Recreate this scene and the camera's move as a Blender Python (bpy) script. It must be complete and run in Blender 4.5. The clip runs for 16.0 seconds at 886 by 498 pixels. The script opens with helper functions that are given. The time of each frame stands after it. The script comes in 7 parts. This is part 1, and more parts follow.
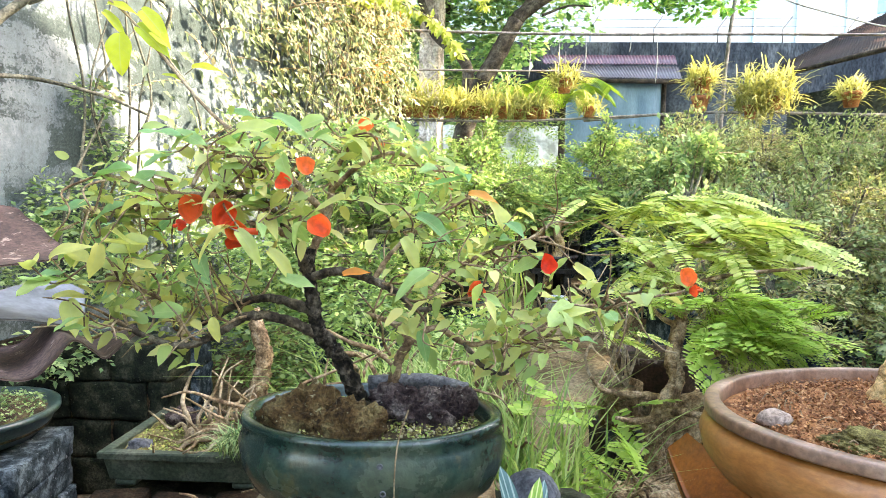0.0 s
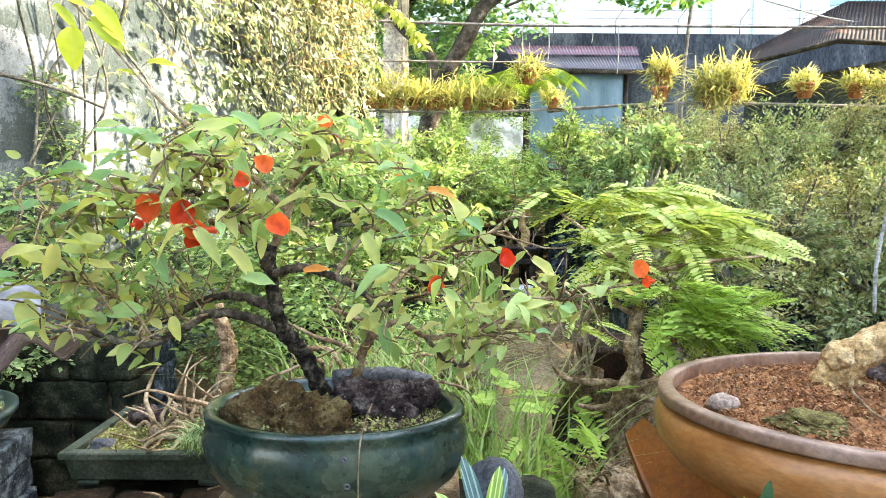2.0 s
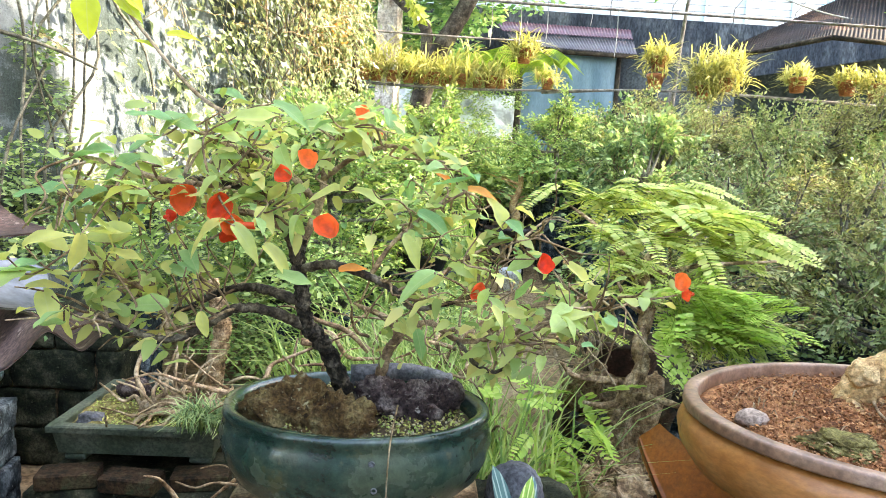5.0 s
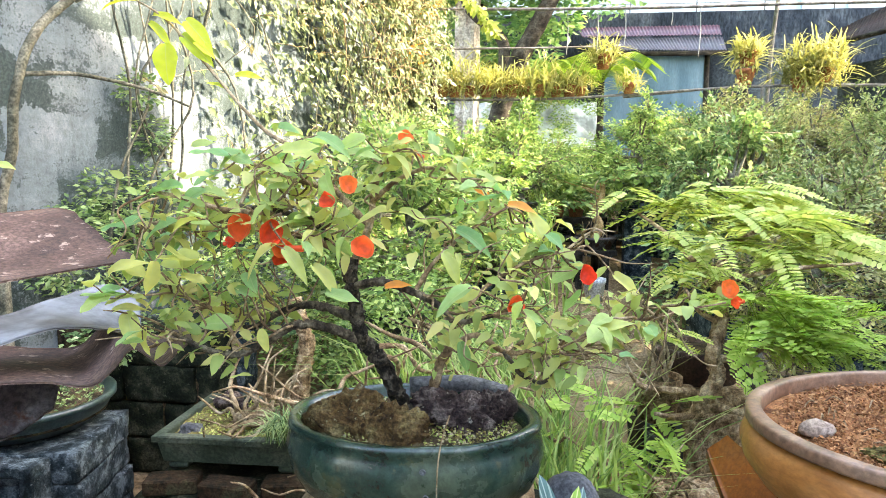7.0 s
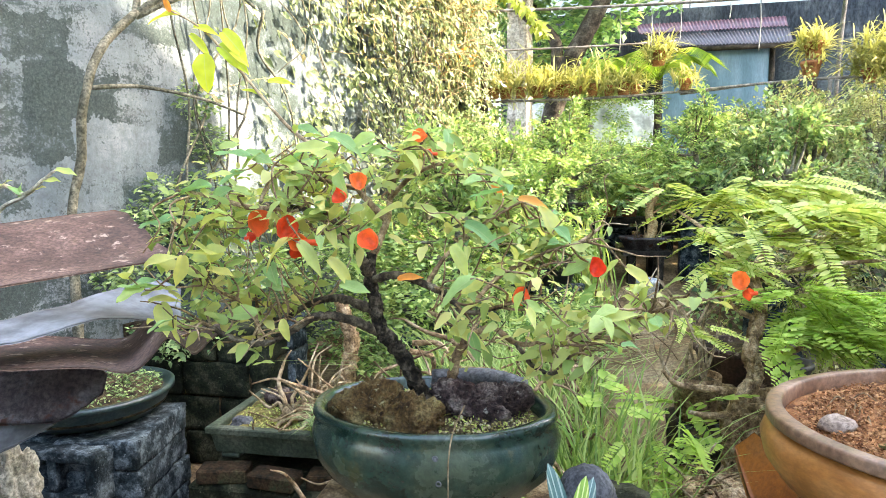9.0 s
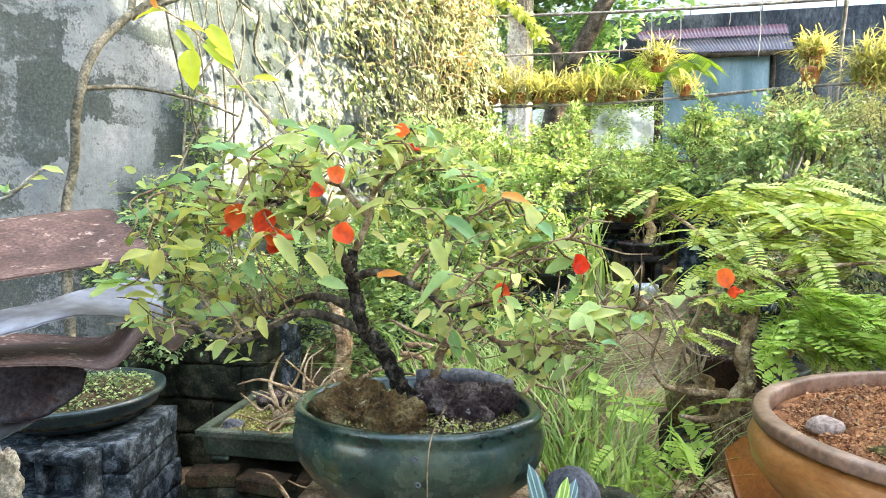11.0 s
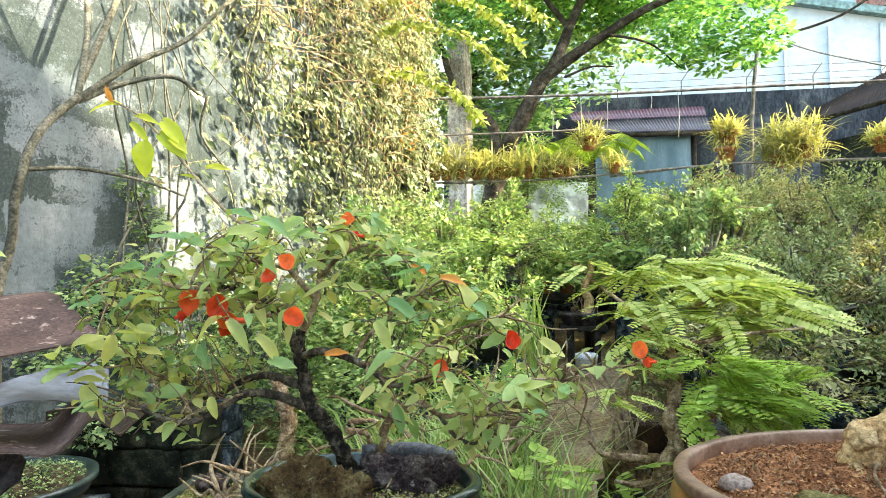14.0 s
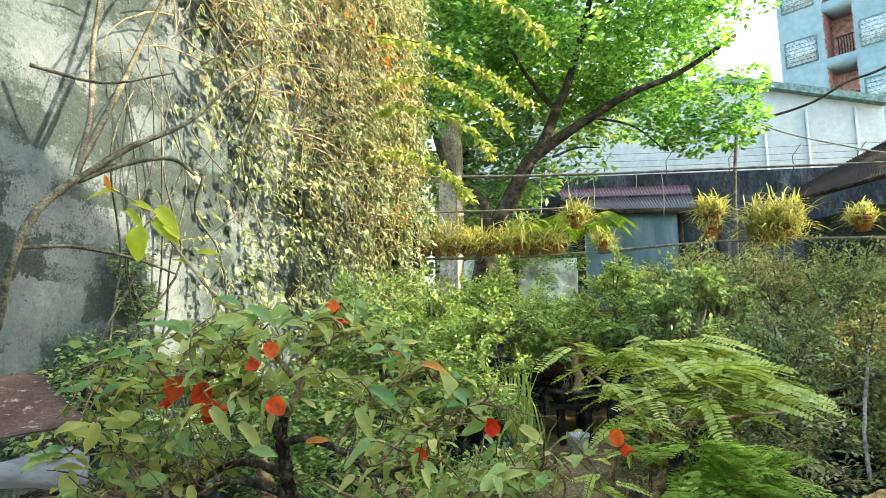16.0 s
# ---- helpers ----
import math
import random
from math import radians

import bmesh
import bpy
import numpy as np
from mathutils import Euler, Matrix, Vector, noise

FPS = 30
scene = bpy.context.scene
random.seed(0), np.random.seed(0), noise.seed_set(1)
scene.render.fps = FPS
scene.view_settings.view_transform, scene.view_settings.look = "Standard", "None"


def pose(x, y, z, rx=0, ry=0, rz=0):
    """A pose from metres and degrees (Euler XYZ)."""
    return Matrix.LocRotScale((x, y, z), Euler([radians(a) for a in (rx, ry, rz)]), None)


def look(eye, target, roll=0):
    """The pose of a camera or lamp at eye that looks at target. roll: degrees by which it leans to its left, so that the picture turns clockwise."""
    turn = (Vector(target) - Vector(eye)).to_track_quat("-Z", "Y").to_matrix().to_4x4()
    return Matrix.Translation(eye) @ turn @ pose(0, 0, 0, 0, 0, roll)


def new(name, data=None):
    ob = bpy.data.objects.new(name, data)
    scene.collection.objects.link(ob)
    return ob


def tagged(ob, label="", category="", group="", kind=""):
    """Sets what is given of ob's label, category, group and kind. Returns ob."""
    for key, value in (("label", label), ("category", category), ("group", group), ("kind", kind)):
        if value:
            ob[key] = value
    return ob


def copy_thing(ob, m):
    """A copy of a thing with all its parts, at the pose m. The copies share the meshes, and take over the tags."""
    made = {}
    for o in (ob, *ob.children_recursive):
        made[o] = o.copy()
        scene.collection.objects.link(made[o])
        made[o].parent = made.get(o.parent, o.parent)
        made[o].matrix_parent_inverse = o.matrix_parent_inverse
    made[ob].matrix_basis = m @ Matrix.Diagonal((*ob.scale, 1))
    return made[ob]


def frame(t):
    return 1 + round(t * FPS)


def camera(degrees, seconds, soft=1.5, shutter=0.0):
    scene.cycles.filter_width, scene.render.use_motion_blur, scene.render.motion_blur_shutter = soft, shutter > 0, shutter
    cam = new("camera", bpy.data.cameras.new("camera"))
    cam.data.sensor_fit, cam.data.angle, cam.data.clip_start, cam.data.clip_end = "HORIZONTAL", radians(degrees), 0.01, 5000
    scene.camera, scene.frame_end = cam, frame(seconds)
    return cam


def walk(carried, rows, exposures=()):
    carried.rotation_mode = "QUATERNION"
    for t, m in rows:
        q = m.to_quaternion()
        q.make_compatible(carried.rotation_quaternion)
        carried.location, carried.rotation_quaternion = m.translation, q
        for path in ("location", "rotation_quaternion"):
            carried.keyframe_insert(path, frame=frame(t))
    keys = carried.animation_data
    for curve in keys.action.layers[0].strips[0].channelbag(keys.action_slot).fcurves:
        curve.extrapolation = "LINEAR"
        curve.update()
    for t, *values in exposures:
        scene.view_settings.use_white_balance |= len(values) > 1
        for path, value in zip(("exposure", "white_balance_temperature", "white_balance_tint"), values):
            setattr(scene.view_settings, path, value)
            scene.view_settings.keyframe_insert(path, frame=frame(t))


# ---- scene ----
cam = camera(70.0, 16.0, 0.8)
PATH = [
    (0, 0.0056, 0.0124, 1.4384, 86.004, -0.820, 2.686),
    (0.5, 0.0082, 0.0000, 1.4468, 86.032, -1.181, 1.007),
    (1, 0.0105, -0.0043, 1.4504, 85.803, -1.121, 0.732),
    (1.5, 0.0176, -0.0064, 1.4478, 85.457, -0.578, 0.656),
    (2, 0.0186, -0.0040, 1.4474, 85.194, -0.301, -0.283),
    (2.5, -0.0056, 0.0023, 1.4434, 85.046, -0.323, -2.844),
    (3, -0.0351, 0.0127, 1.4401, 84.986, -0.925, -4.326),
    (3.5, -0.0691, 0.0279, 1.4375, 84.932, -1.201, -5.588),
    (4, -0.0860, 0.0503, 1.4441, 82.819, -1.837, -4.275),
    (4.2, -0.0916, 0.0510, 1.4635, 82.412, -2.351, -3.694),
    (6.3, -0.0413, 0.0069, 1.4983, 83.828, -1.301, 2.651),
    (6.5, -0.0347, 0.0088, 1.5000, 83.840, -0.805, 3.853),
    (7, 0.0001, 0.0001, 1.5001, 83.754, -0.194, 5.938),
    (7.5, 0.0255, -0.0096, 1.4947, 83.392, 0.100, 8.473),
    (8, 0.0524, -0.0257, 1.4963, 84.058, 0.479, 10.376),
    (8.5, 0.0728, -0.0441, 1.4982, 84.493, 0.778, 11.776),
    (9, 0.0854, -0.0237, 1.4874, 84.062, 0.724, 11.219),
    (9.2, 0.0848, -0.0184, 1.4815, 84.116, 0.716, 10.596),
    (11.3, 0.1180, -0.0007, 1.4682, 84.664, 0.422, 11.445),
    (11.5, 0.1150, -0.0089, 1.4692, 84.350, 0.226, 10.902),
    (12, 0.1105, -0.0205, 1.4706, 84.369, 0.731, 9.753),
    (12.5, 0.1139, -0.0313, 1.4676, 84.804, 1.697, 8.873),
    (13, 0.1218, -0.0448, 1.4677, 85.960, 1.654, 7.825),
    (13.5, 0.1259, -0.0701, 1.4750, 88.666, 1.352, 7.872),
    (14, 0.1377, -0.0920, 1.4895, 91.049, 1.092, 6.373),
    (14.5, 0.1453, -0.1053, 1.4948, 92.562, 0.997, 5.973),
    (15, 0.1549, -0.1189, 1.5018, 93.800, 1.158, 5.996),
    (15.5, 0.1614, -0.1292, 1.5084, 95.850, 1.124, 5.913),
    (16, 0.1634, -0.1372, 1.5151, 97.665, 0.881, 5.647),
]
walk(cam, [(t, pose(x, y, z, rx, ry, rz)) for t, x, y, z, rx, ry, rz in PATH],
     exposures=[(0.0, 3.93, 7700, 12), (12.5, 3.93, 7750, 12), (14.0, 3.47, 7900, 6), (16.0, 2.84, 8050, 0)])  # the path ends here

# ---- world, sun ----
SUN_DIR = Vector((0.84, 0.05, 0.54)).normalized()   # towards the sun
world = bpy.data.worlds.new("world")
scene.world = world
world.use_nodes = True
wn = world.node_tree.nodes
sky = wn.new("ShaderNodeTexSky")
sky.sky_type, sky.sun_disc = "NISHITA", False
sky.sun_elevation = math.asin(SUN_DIR.z)
sky.sun_rotation = math.atan2(SUN_DIR.x, SUN_DIR.y)
sky.air_density, sky.dust_density, sky.ozone_density = 1.0, 2.0, 1.0
wn["Background"].inputs["Strength"].default_value = 0.15
world.node_tree.links.new(sky.outputs[0], wn["Background"].inputs["Color"])
sun = new("sun", bpy.data.lights.new("sun", "SUN"))
sun.data.energy, sun.data.angle, sun.data.color = 1.85, radians(0.6), (1.0, 0.93, 0.80)
sun.matrix_world = look((0, 0, 0), -SUN_DIR)
tagged(sun, "the sun, warm morning light", "sun")

rng = np.random.default_rng(11)


# ---- mesh helpers ----
def mesh_of(name, V, F, smooth=True):
    me = bpy.data.meshes.new(name)
    me.from_pydata([tuple(v) for v in np.asarray(V, float).tolist()], [], [tuple(f) for f in F])
    if smooth:
        me.polygons.foreach_set("use_smooth", [True] * len(me.polygons))
    me.update()
    return me


def joined(pieces):
    V, F, n = [], [], 0
    for v, f in pieces:
        V.append(np.asarray(v, float))
        F += [tuple(i + n for i in q) for q in f]
        n += len(v)
    return np.concatenate(V), F


def root_of(ob):
    at = Vector()
    while ob:
        at = at + ob.matrix_basis.translation
        ob = ob.parent
    return at


def part(name, vf, mat, parent, label="", smooth=True):
    """One mesh, given in world coordinates, under a thing or a part."""
    me = vf if isinstance(vf, bpy.types.Mesh) else mesh_of(name, vf[0], vf[1], smooth)
    if parent:
        me.transform(Matrix.Translation(-root_of(parent)))
    if mat and not me.materials:
        me.materials.append(mat)
    ob = new(name, me)
    ob.parent = parent
    return tagged(ob, label)


def piece(name, me, parent, m):
    """A repeat that shares a mesh, at the world pose m."""
    ob = new(name, me)
    ob.parent = parent
    ob.matrix_basis = Matrix.Translation(-root_of(parent)) @ m
    return ob


def thing(name, at, label, category, group="", kind=""):
    ob = new(name)
    ob.location = at
    ob.empty_display_size = 0.05
    return tagged(ob, label, category, group, kind)


def solid(name, vf, mat, label, category, group="", kind="", smooth=False):
    """A thing that is one mesh, with its origin at its base."""
    V = np.asarray(vf[0], float)
    at = Vector((*((V[:, :2].min(0) + V[:, :2].max(0)) / 2), V[:, 2].min()))
    me = mesh_of(name, V - np.array(at), vf[1], smooth)
    me.materials.append(mat)
    ob = new(name, me)
    ob.location = at
    return tagged(ob, label, category, group, kind)


def spline(pts, per=6):
    P = np.asarray(pts, float)
    P = np.vstack([2 * P[0] - P[1], P, 2 * P[-1] - P[-2]])
    out = []
    for a, b, c, d in zip(P, P[1:], P[2:], P[3:]):
        for u in np.arange(per) / per:
            out.append(0.5 * (2 * b + (c - a) * u + (2 * a - 5 * b + 4 * c - d) * u * u + (3 * b - a - 3 * c + d) * u ** 3))
    return np.array(out + [P[-2]])


def tube(pts, r0, r1, n=7, per=5, rough=0.0, power=1.0):
    P = spline(pts, per) if per > 1 else np.asarray(pts, float)
    m = len(P)
    T = np.gradient(P, axis=0)
    T /= np.linalg.norm(T, axis=1)[:, None] + 1e-9
    up = np.array((0.31, 0.87, 0.38)) if abs(T[0] @ (0.31, 0.87, 0.38)) < 0.9 else np.array((1.0, 0, 0))
    V = []
    for k in range(m):
        a = np.cross(T[k], up)
        a /= np.linalg.norm(a) + 1e-9
        up = np.cross(a, T[k])
        r = r0 + (r1 - r0) * (k / (m - 1)) ** power
        for j in range(n):
            w = 2 * math.pi * j / n
            q = P[k] + r * (math.cos(w) * a + math.sin(w) * up)
            if rough:
                q = P[k] + (q - P[k]) * (1 + rough * noise.noise(Vector(q) * 2.2 / max(r0, 0.004)))
            V.append(q)
    F = [(k * n + j, k * n + (j + 1) % n, (k + 1) * n + (j + 1) % n, (k + 1) * n + j) for k in range(m - 1) for j in range(n)]
    F += [tuple(range(n))[::-1], tuple(range((m - 1) * n, m * n))]
    return np.array(V), F


def lathe(profile, at, n=40, sx=1.0, sy=1.0, turn=0.0, wob=0.0, square=0.0, caps=True):
    """A turned form round the upright axis: profile rows of radius and height; square > 0 makes the plan a rounded oblong."""
    V, F = [], []
    ct, st = math.cos(turn), math.sin(turn)
    for r, z in profile:
        for j in range(n):
            w = 2 * math.pi * j / n
            c, s = math.cos(w), math.sin(w)
            if square:
                k = (abs(c) ** (2 + square) + abs(s) ** (2 + square)) ** (-1 / (2 + square))
                c, s = c * k, s * k
            x, y = r * sx * c, r * sy * s
            h = 1 + wob * noise.noise(Vector((x * 9, y * 9, z * 9)))
            V.append((at[0] + (x * ct - y * st) * h, at[1] + (x * st + y * ct) * h, at[2] + z))
    for k in range(len(profile) - 1):
        F += [(k * n + j, k * n + (j + 1) % n, (k + 1) * n + (j + 1) % n, (k + 1) * n + j) for j in range(n)]
    if caps:
        F += [tuple(range(n))[::-1], tuple(range((len(profile) - 1) * n, len(profile) * n))]
    return np.array(V), F


def box(x0, y0, z0, x1, y1, z1, bev=0.0):
    if not bev:
        V = [(x, y, z) for z in (z0, z1) for x, y in ((x0, y0), (x1, y0), (x1, y1), (x0, y1))]
        return np.array(V), [(3, 2, 1, 0), (4, 5, 6, 7), (0, 1, 5, 4), (1, 2, 6, 5), (2, 3, 7, 6), (3, 0, 4, 7)]
    b, V = bev, []
    for z, i in ((z0, b), (z0 + b, 0), (z1 - b, 0), (z1, b)):
        for x, y in ((x0 + i + b, y0 + i), (x1 - i - b, y0 + i), (x1 - i, y0 + i + b), (x1 - i, y1 - i - b), (x1 - i - b, y1 - i), (x0 + i + b, y1 - i), (x0 + i, y1 - i - b), (x0 + i, y0 + i + b)):
            V.append((x, y, z))
    F = [(k * 8 + j, k * 8 + (j + 1) % 8, k * 8 + 8 + (j + 1) % 8, k * 8 + 8 + j) for k in range(3) for j in range(8)]
    return np.array(V), F + [tuple(range(8))[::-1], tuple(range(24, 32))]


def turned(vf, about, rz=0.0, rx=0.0, ry=0.0):
    m = np.array(Euler((radians(rx), radians(ry), radians(rz))).to_matrix())
    return (np.asarray(vf[0]) - about) @ m.T + about, vf[1]


def rock(at, sx, sy, sz, seed=0, amp=0.35, sub=4, freq=2.2, rugged=0.0):
    bm = bmesh.new()
    bmesh.ops.create_icosphere(bm, subdivisions=sub + (1 if rugged else 0), radius=1)
    V = []
    for v in bm.verts:
        c = v.co
        k = 1 + amp * noise.noise(c * freq * 0.6 + Vector((seed * 7.1, 0, 0))) + amp * 0.4 * noise.noise(c * freq * 2.2 + Vector((0, seed * 3.3, 0)))
        if rugged:
            k += rugged * (0.5 - abs(noise.noise(c * 3.5 + Vector((seed, 1, 2)))) * 1.6) * 0.35 + rugged * 0.22 * noise.noise(c * 9 + Vector((seed, 0, 0))) + rugged * 0.14 * noise.noise(c * 21)
        V.append((at[0] + c.x * sx * k, at[1] + c.y * sy * k, at[2] + c.z * sz * k))
    F = [tuple(v.index for v in f.verts) for f in bm.faces]
    bm.free()
    return np.array(V), F


def rough_box(x0, y0, z0, x1, y1, z1, amp=0.02, n=7, seed=0.0):
    """A worn block: a finely divided box, its corners rounded and its faces broken."""
    V, F, at = [], [], {}
    size, c = np.array((x1 - x0, y1 - y0, z1 - z0)), np.array((x0 + x1, y0 + y1, z0 + z1)) / 2

    def vert(p):
        key = tuple(np.round(p, 4))
        if key not in at:
            q = np.array(p)
            q = q * (1 - 0.10 * (np.linalg.norm(np.abs(q) ** 6) ** (1 / 6) - 1))
            w = c + q * size / 2
            d = amp * (noise.noise(Vector(w) * 7 + Vector((seed, 0, 0))) + 0.7 * noise.noise(Vector(w) * 19) + 0.5 * noise.noise(Vector(w) * 45))
            at[key] = len(V)
            V.append(w + d * q / (np.linalg.norm(q) + 1e-6))
        return at[key]
    for ax in range(3):
        for s in (-1, 1):
            for i in range(n):
                for j in range(n):
                    q = []
                    for a, b in ((i, j), (i + 1, j), (i + 1, j + 1), (i, j + 1)):
                        p = [0, 0, 0]
                        p[ax], p[(ax + 1) % 3], p[(ax + 2) % 3] = s, -1 + 2 * a / n, -1 + 2 * b / n
                        q.append(vert(p))
                    F.append(tuple(q if s > 0 else q[::-1]))
    return np.array(V), F


def sheet(a, b, c, d, nu=24, nv=12, wave=0.0, count=8, thick=0.003, ragged=0.0, seed=0, sag=0.0):
    """A thin sheet between four corners a b (one edge) and d c (the other); waves run from a to d."""
    a, b, c, d = (np.array(p, float) for p in (a, b, c, d))
    nrm = np.cross(b - a, d - a)
    nrm /= np.linalg.norm(nrm)
    if nrm[2] < 0:
        nrm = -nrm
    G = []
    for i in range(nu + 1):
        for j in range(nv + 1):
            u, v = i / nu, j / nv
            jag = ragged * noise.noise(Vector((u * 6, v * 4, seed)))
            uu = u + jag * (u > 0.9) * 0.6
            p = (a * (1 - uu) + b * uu) * (1 - v) + (d * (1 - uu) + c * uu) * v
            p = p + nrm * (wave * math.sin(2 * math.pi * count * v) + 0.6 * ragged * 0.1 * noise.noise(Vector((u * 3, v * 3, seed + 5))))
            p = p + np.array((0, 0, -sag)) * 4 * u * (1 - u)
            G.append(p)
    G = np.array(G)
    n = len(G)
    V = np.vstack([G + nrm * thick / 2, G - nrm * thick / 2])
    w = nv + 1
    F = []
    for i in range(nu):
        for j in range(nv):
            q = (i * w + j, (i + 1) * w + j, (i + 1) * w + j + 1, i * w + j + 1)
            F += [q, tuple(k + n for k in q[::-1])]
    rim = [i * w for i in range(nu + 1)] + [nu * w + j for j in range(1, w)] + [i * w + nv for i in range(nu - 1, -1, -1)] + [j for j in range(nv - 1, 0, -1)]
    F += [(p, q, q + n, p + n) for p, q in zip(rim, rim[1:] + rim[:1])]
    return V, F


# ---- leaves ----
def leaf_form(wide=0.62, rows=5, fold=0.18, droop=0.25, tip=0.0):
    """A leaf of length 1 along x with a folded midrib; the widest place lies a third along it."""
    if rows == 5:
        us = [0, 0.03, 0.1, 0.2, 0.32, 0.45, 0.58, 0.7, 0.8, 0.88, 0.95, 1.0]
    else:
        us = [0, 0.07, 0.2, 0.4, 0.62, 0.83, 1.0]
    cols = (1, 0.55, 0, -0.55, -1) if rows == 5 else (1, 0, -1)
    V, F, n = [], [], len(cols)
    for u in us:
        w = wide / 2 * 1.78 * u ** 0.52 * (1 - u) ** 0.92
        back = -0.07 * math.exp(-((u - 0.05) / 0.08) ** 2) if rows == 5 else 0
        for c in cols:
            V.append((u + back * abs(c), c * w, -droop * u * u + fold * abs(c) * w * (1.3 - 0.4 * abs(c)) + 0.05 * wide * math.sin(11 * u + 2 * c) * abs(c)))
    for k in range(len(us) - 1):
        F += [(n * k + j, n * k + j + 1, n * (k + 1) + j + 1, n * (k + 1) + j) for j in range(n - 1)]
    return np.array(V), F


SIMPLE = (np.array([(0, 0, 0), (0.45, 0.27, 0.05), (1, 0, -0.12), (0.45, -0.27, 0.05)], float), [(0, 1, 2), (0, 2, 3)])
BLADE = (np.array([(0, 0.5, 0), (0, -0.5, 0), (0.5, 0.42, 0), (0.5, -0.42, 0), (1, 0, 0)], float), [(0, 1, 3, 2), (2, 3, 4)])


def scatter(P, D, N, S, form, width=1.0):
    """Many copies of a leaf form: places, directions, normals (rough) and sizes."""
    P, D, N = (np.asarray(q, float) for q in (P, D, N))
    S = np.broadcast_to(np.asarray(S, float), (len(P),))
    D = D / (np.linalg.norm(D, axis=1)[:, None] + 1e-9)
    B = np.cross(N, D)
    B /= np.linalg.norm(B, axis=1)[:, None] + 1e-9
    N = np.cross(D, B)
    fv, ff = form
    V = P[:, None] + S[:, None, None] * (fv[None, :, :1] * D[:, None] + width * fv[None, :, 1:2] * B[:, None] + fv[None, :, 2:] * N[:, None])
    k = len(fv)
    F = [tuple(i + n * k for i in f) for n in range(len(P)) for f in ff]
    return V.reshape(-1, 3), F


def unit(n, r=rng):
    v = r.normal(size=(n, 3))
    return v / np.linalg.norm(v, axis=1)[:, None]


def pads(centres, radii, per, size, form=SIMPLE, r=rng, shell=0.45, up=0.7, spread=0.5):
    """Foliage pads: leaves near the outside of flat lumps, facing up and out."""
    P, D, N, S = [], [], [], []
    for c, rad in zip(centres, radii):
        u = unit(per, r)
        k = shell + (1 - shell) * r.random((per, 1)) ** 0.5
        lump = 1 + 0.3 * np.array([noise.noise(Vector(v * 2.3 + c)) for v in u])[:, None]
        P.append(np.asarray(c) + u * k * lump * np.asarray(rad))
        d = u + spread * unit(per, r)
        d[:, 2] *= 0.35
        D.append(d)
        N.append(up * np.array((0, 0, 1.0)) + 0.4 * u + 0.45 * unit(per, r))
        S.append(size * (0.6 + 0.8 * r.random(per)))
    return scatter(np.concatenate(P), np.concatenate(D), np.concatenate(N), np.concatenate(S), form)


def ground_z(y):
    if y < 3:
        return 0.0
    return 0.155 * (min(y, 10.5) - 3)


# ---- materials ----
def node_mat(name):
    m = bpy.data.materials.new(name)
    m.use_nodes = True
    nt = m.node_tree
    return m, nt, nt.nodes["Principled BSDF"]


def link(nt, a, b):
    nt.links.new(a, b)


def noise_tex(nt, scale, detail=6, rough=0.6, vec=None, stretch=None):
    t = nt.nodes.new("ShaderNodeTexNoise")
    t.inputs["Scale"].default_value, t.inputs["Detail"].default_value, t.inputs["Roughness"].default_value = scale, detail, rough
    if vec is None:
        vec = nt.nodes.new("ShaderNodeTexCoord").outputs["Object"]
    if stretch:
        mp = nt.nodes.new("ShaderNodeMapping")
        mp.inputs["Scale"].default_value = stretch
        link(nt, vec, mp.inputs[0])
        vec = mp.outputs[0]
    link(nt, vec, t.inputs["Vector"])
    return t.outputs["Fac"]


def ramp(nt, fac, stops):
    r = nt.nodes.new("ShaderNodeValToRGB")
    e = r.color_ramp.elements
    while len(e) < len(stops):
        e.new(0.5)
    for el, (p, c) in zip(e, stops):
        el.position, el.color = p, (*c, 1) if len(c) == 3 else c
    link(nt, fac, r.inputs[0])
    return r.outputs[0]


def mixc(nt, fac, a, b, mode="MIX"):
    m = nt.nodes.new("ShaderNodeMix")
    m.data_type, m.blend_type = "RGBA", mode
    for sock, v in ((m.inputs[0], fac), (m.inputs[6], a), (m.inputs[7], b)):
        if isinstance(v, (int, float)):
            sock.default_value = v
        elif isinstance(v, tuple):
            sock.default_value = (*v, 1)
        else:
            link(nt, v, sock)
    return m.outputs[2]


def bump(nt, p, fac, strength=0.4, dist=0.01):
    b = nt.nodes.new("ShaderNodeBump")
    b.inputs["Strength"].default_value, b.inputs["Distance"].default_value = strength, dist
    link(nt, fac, b.inputs["Height"])
    link(nt, b.outputs[0], p.inputs["Normal"])


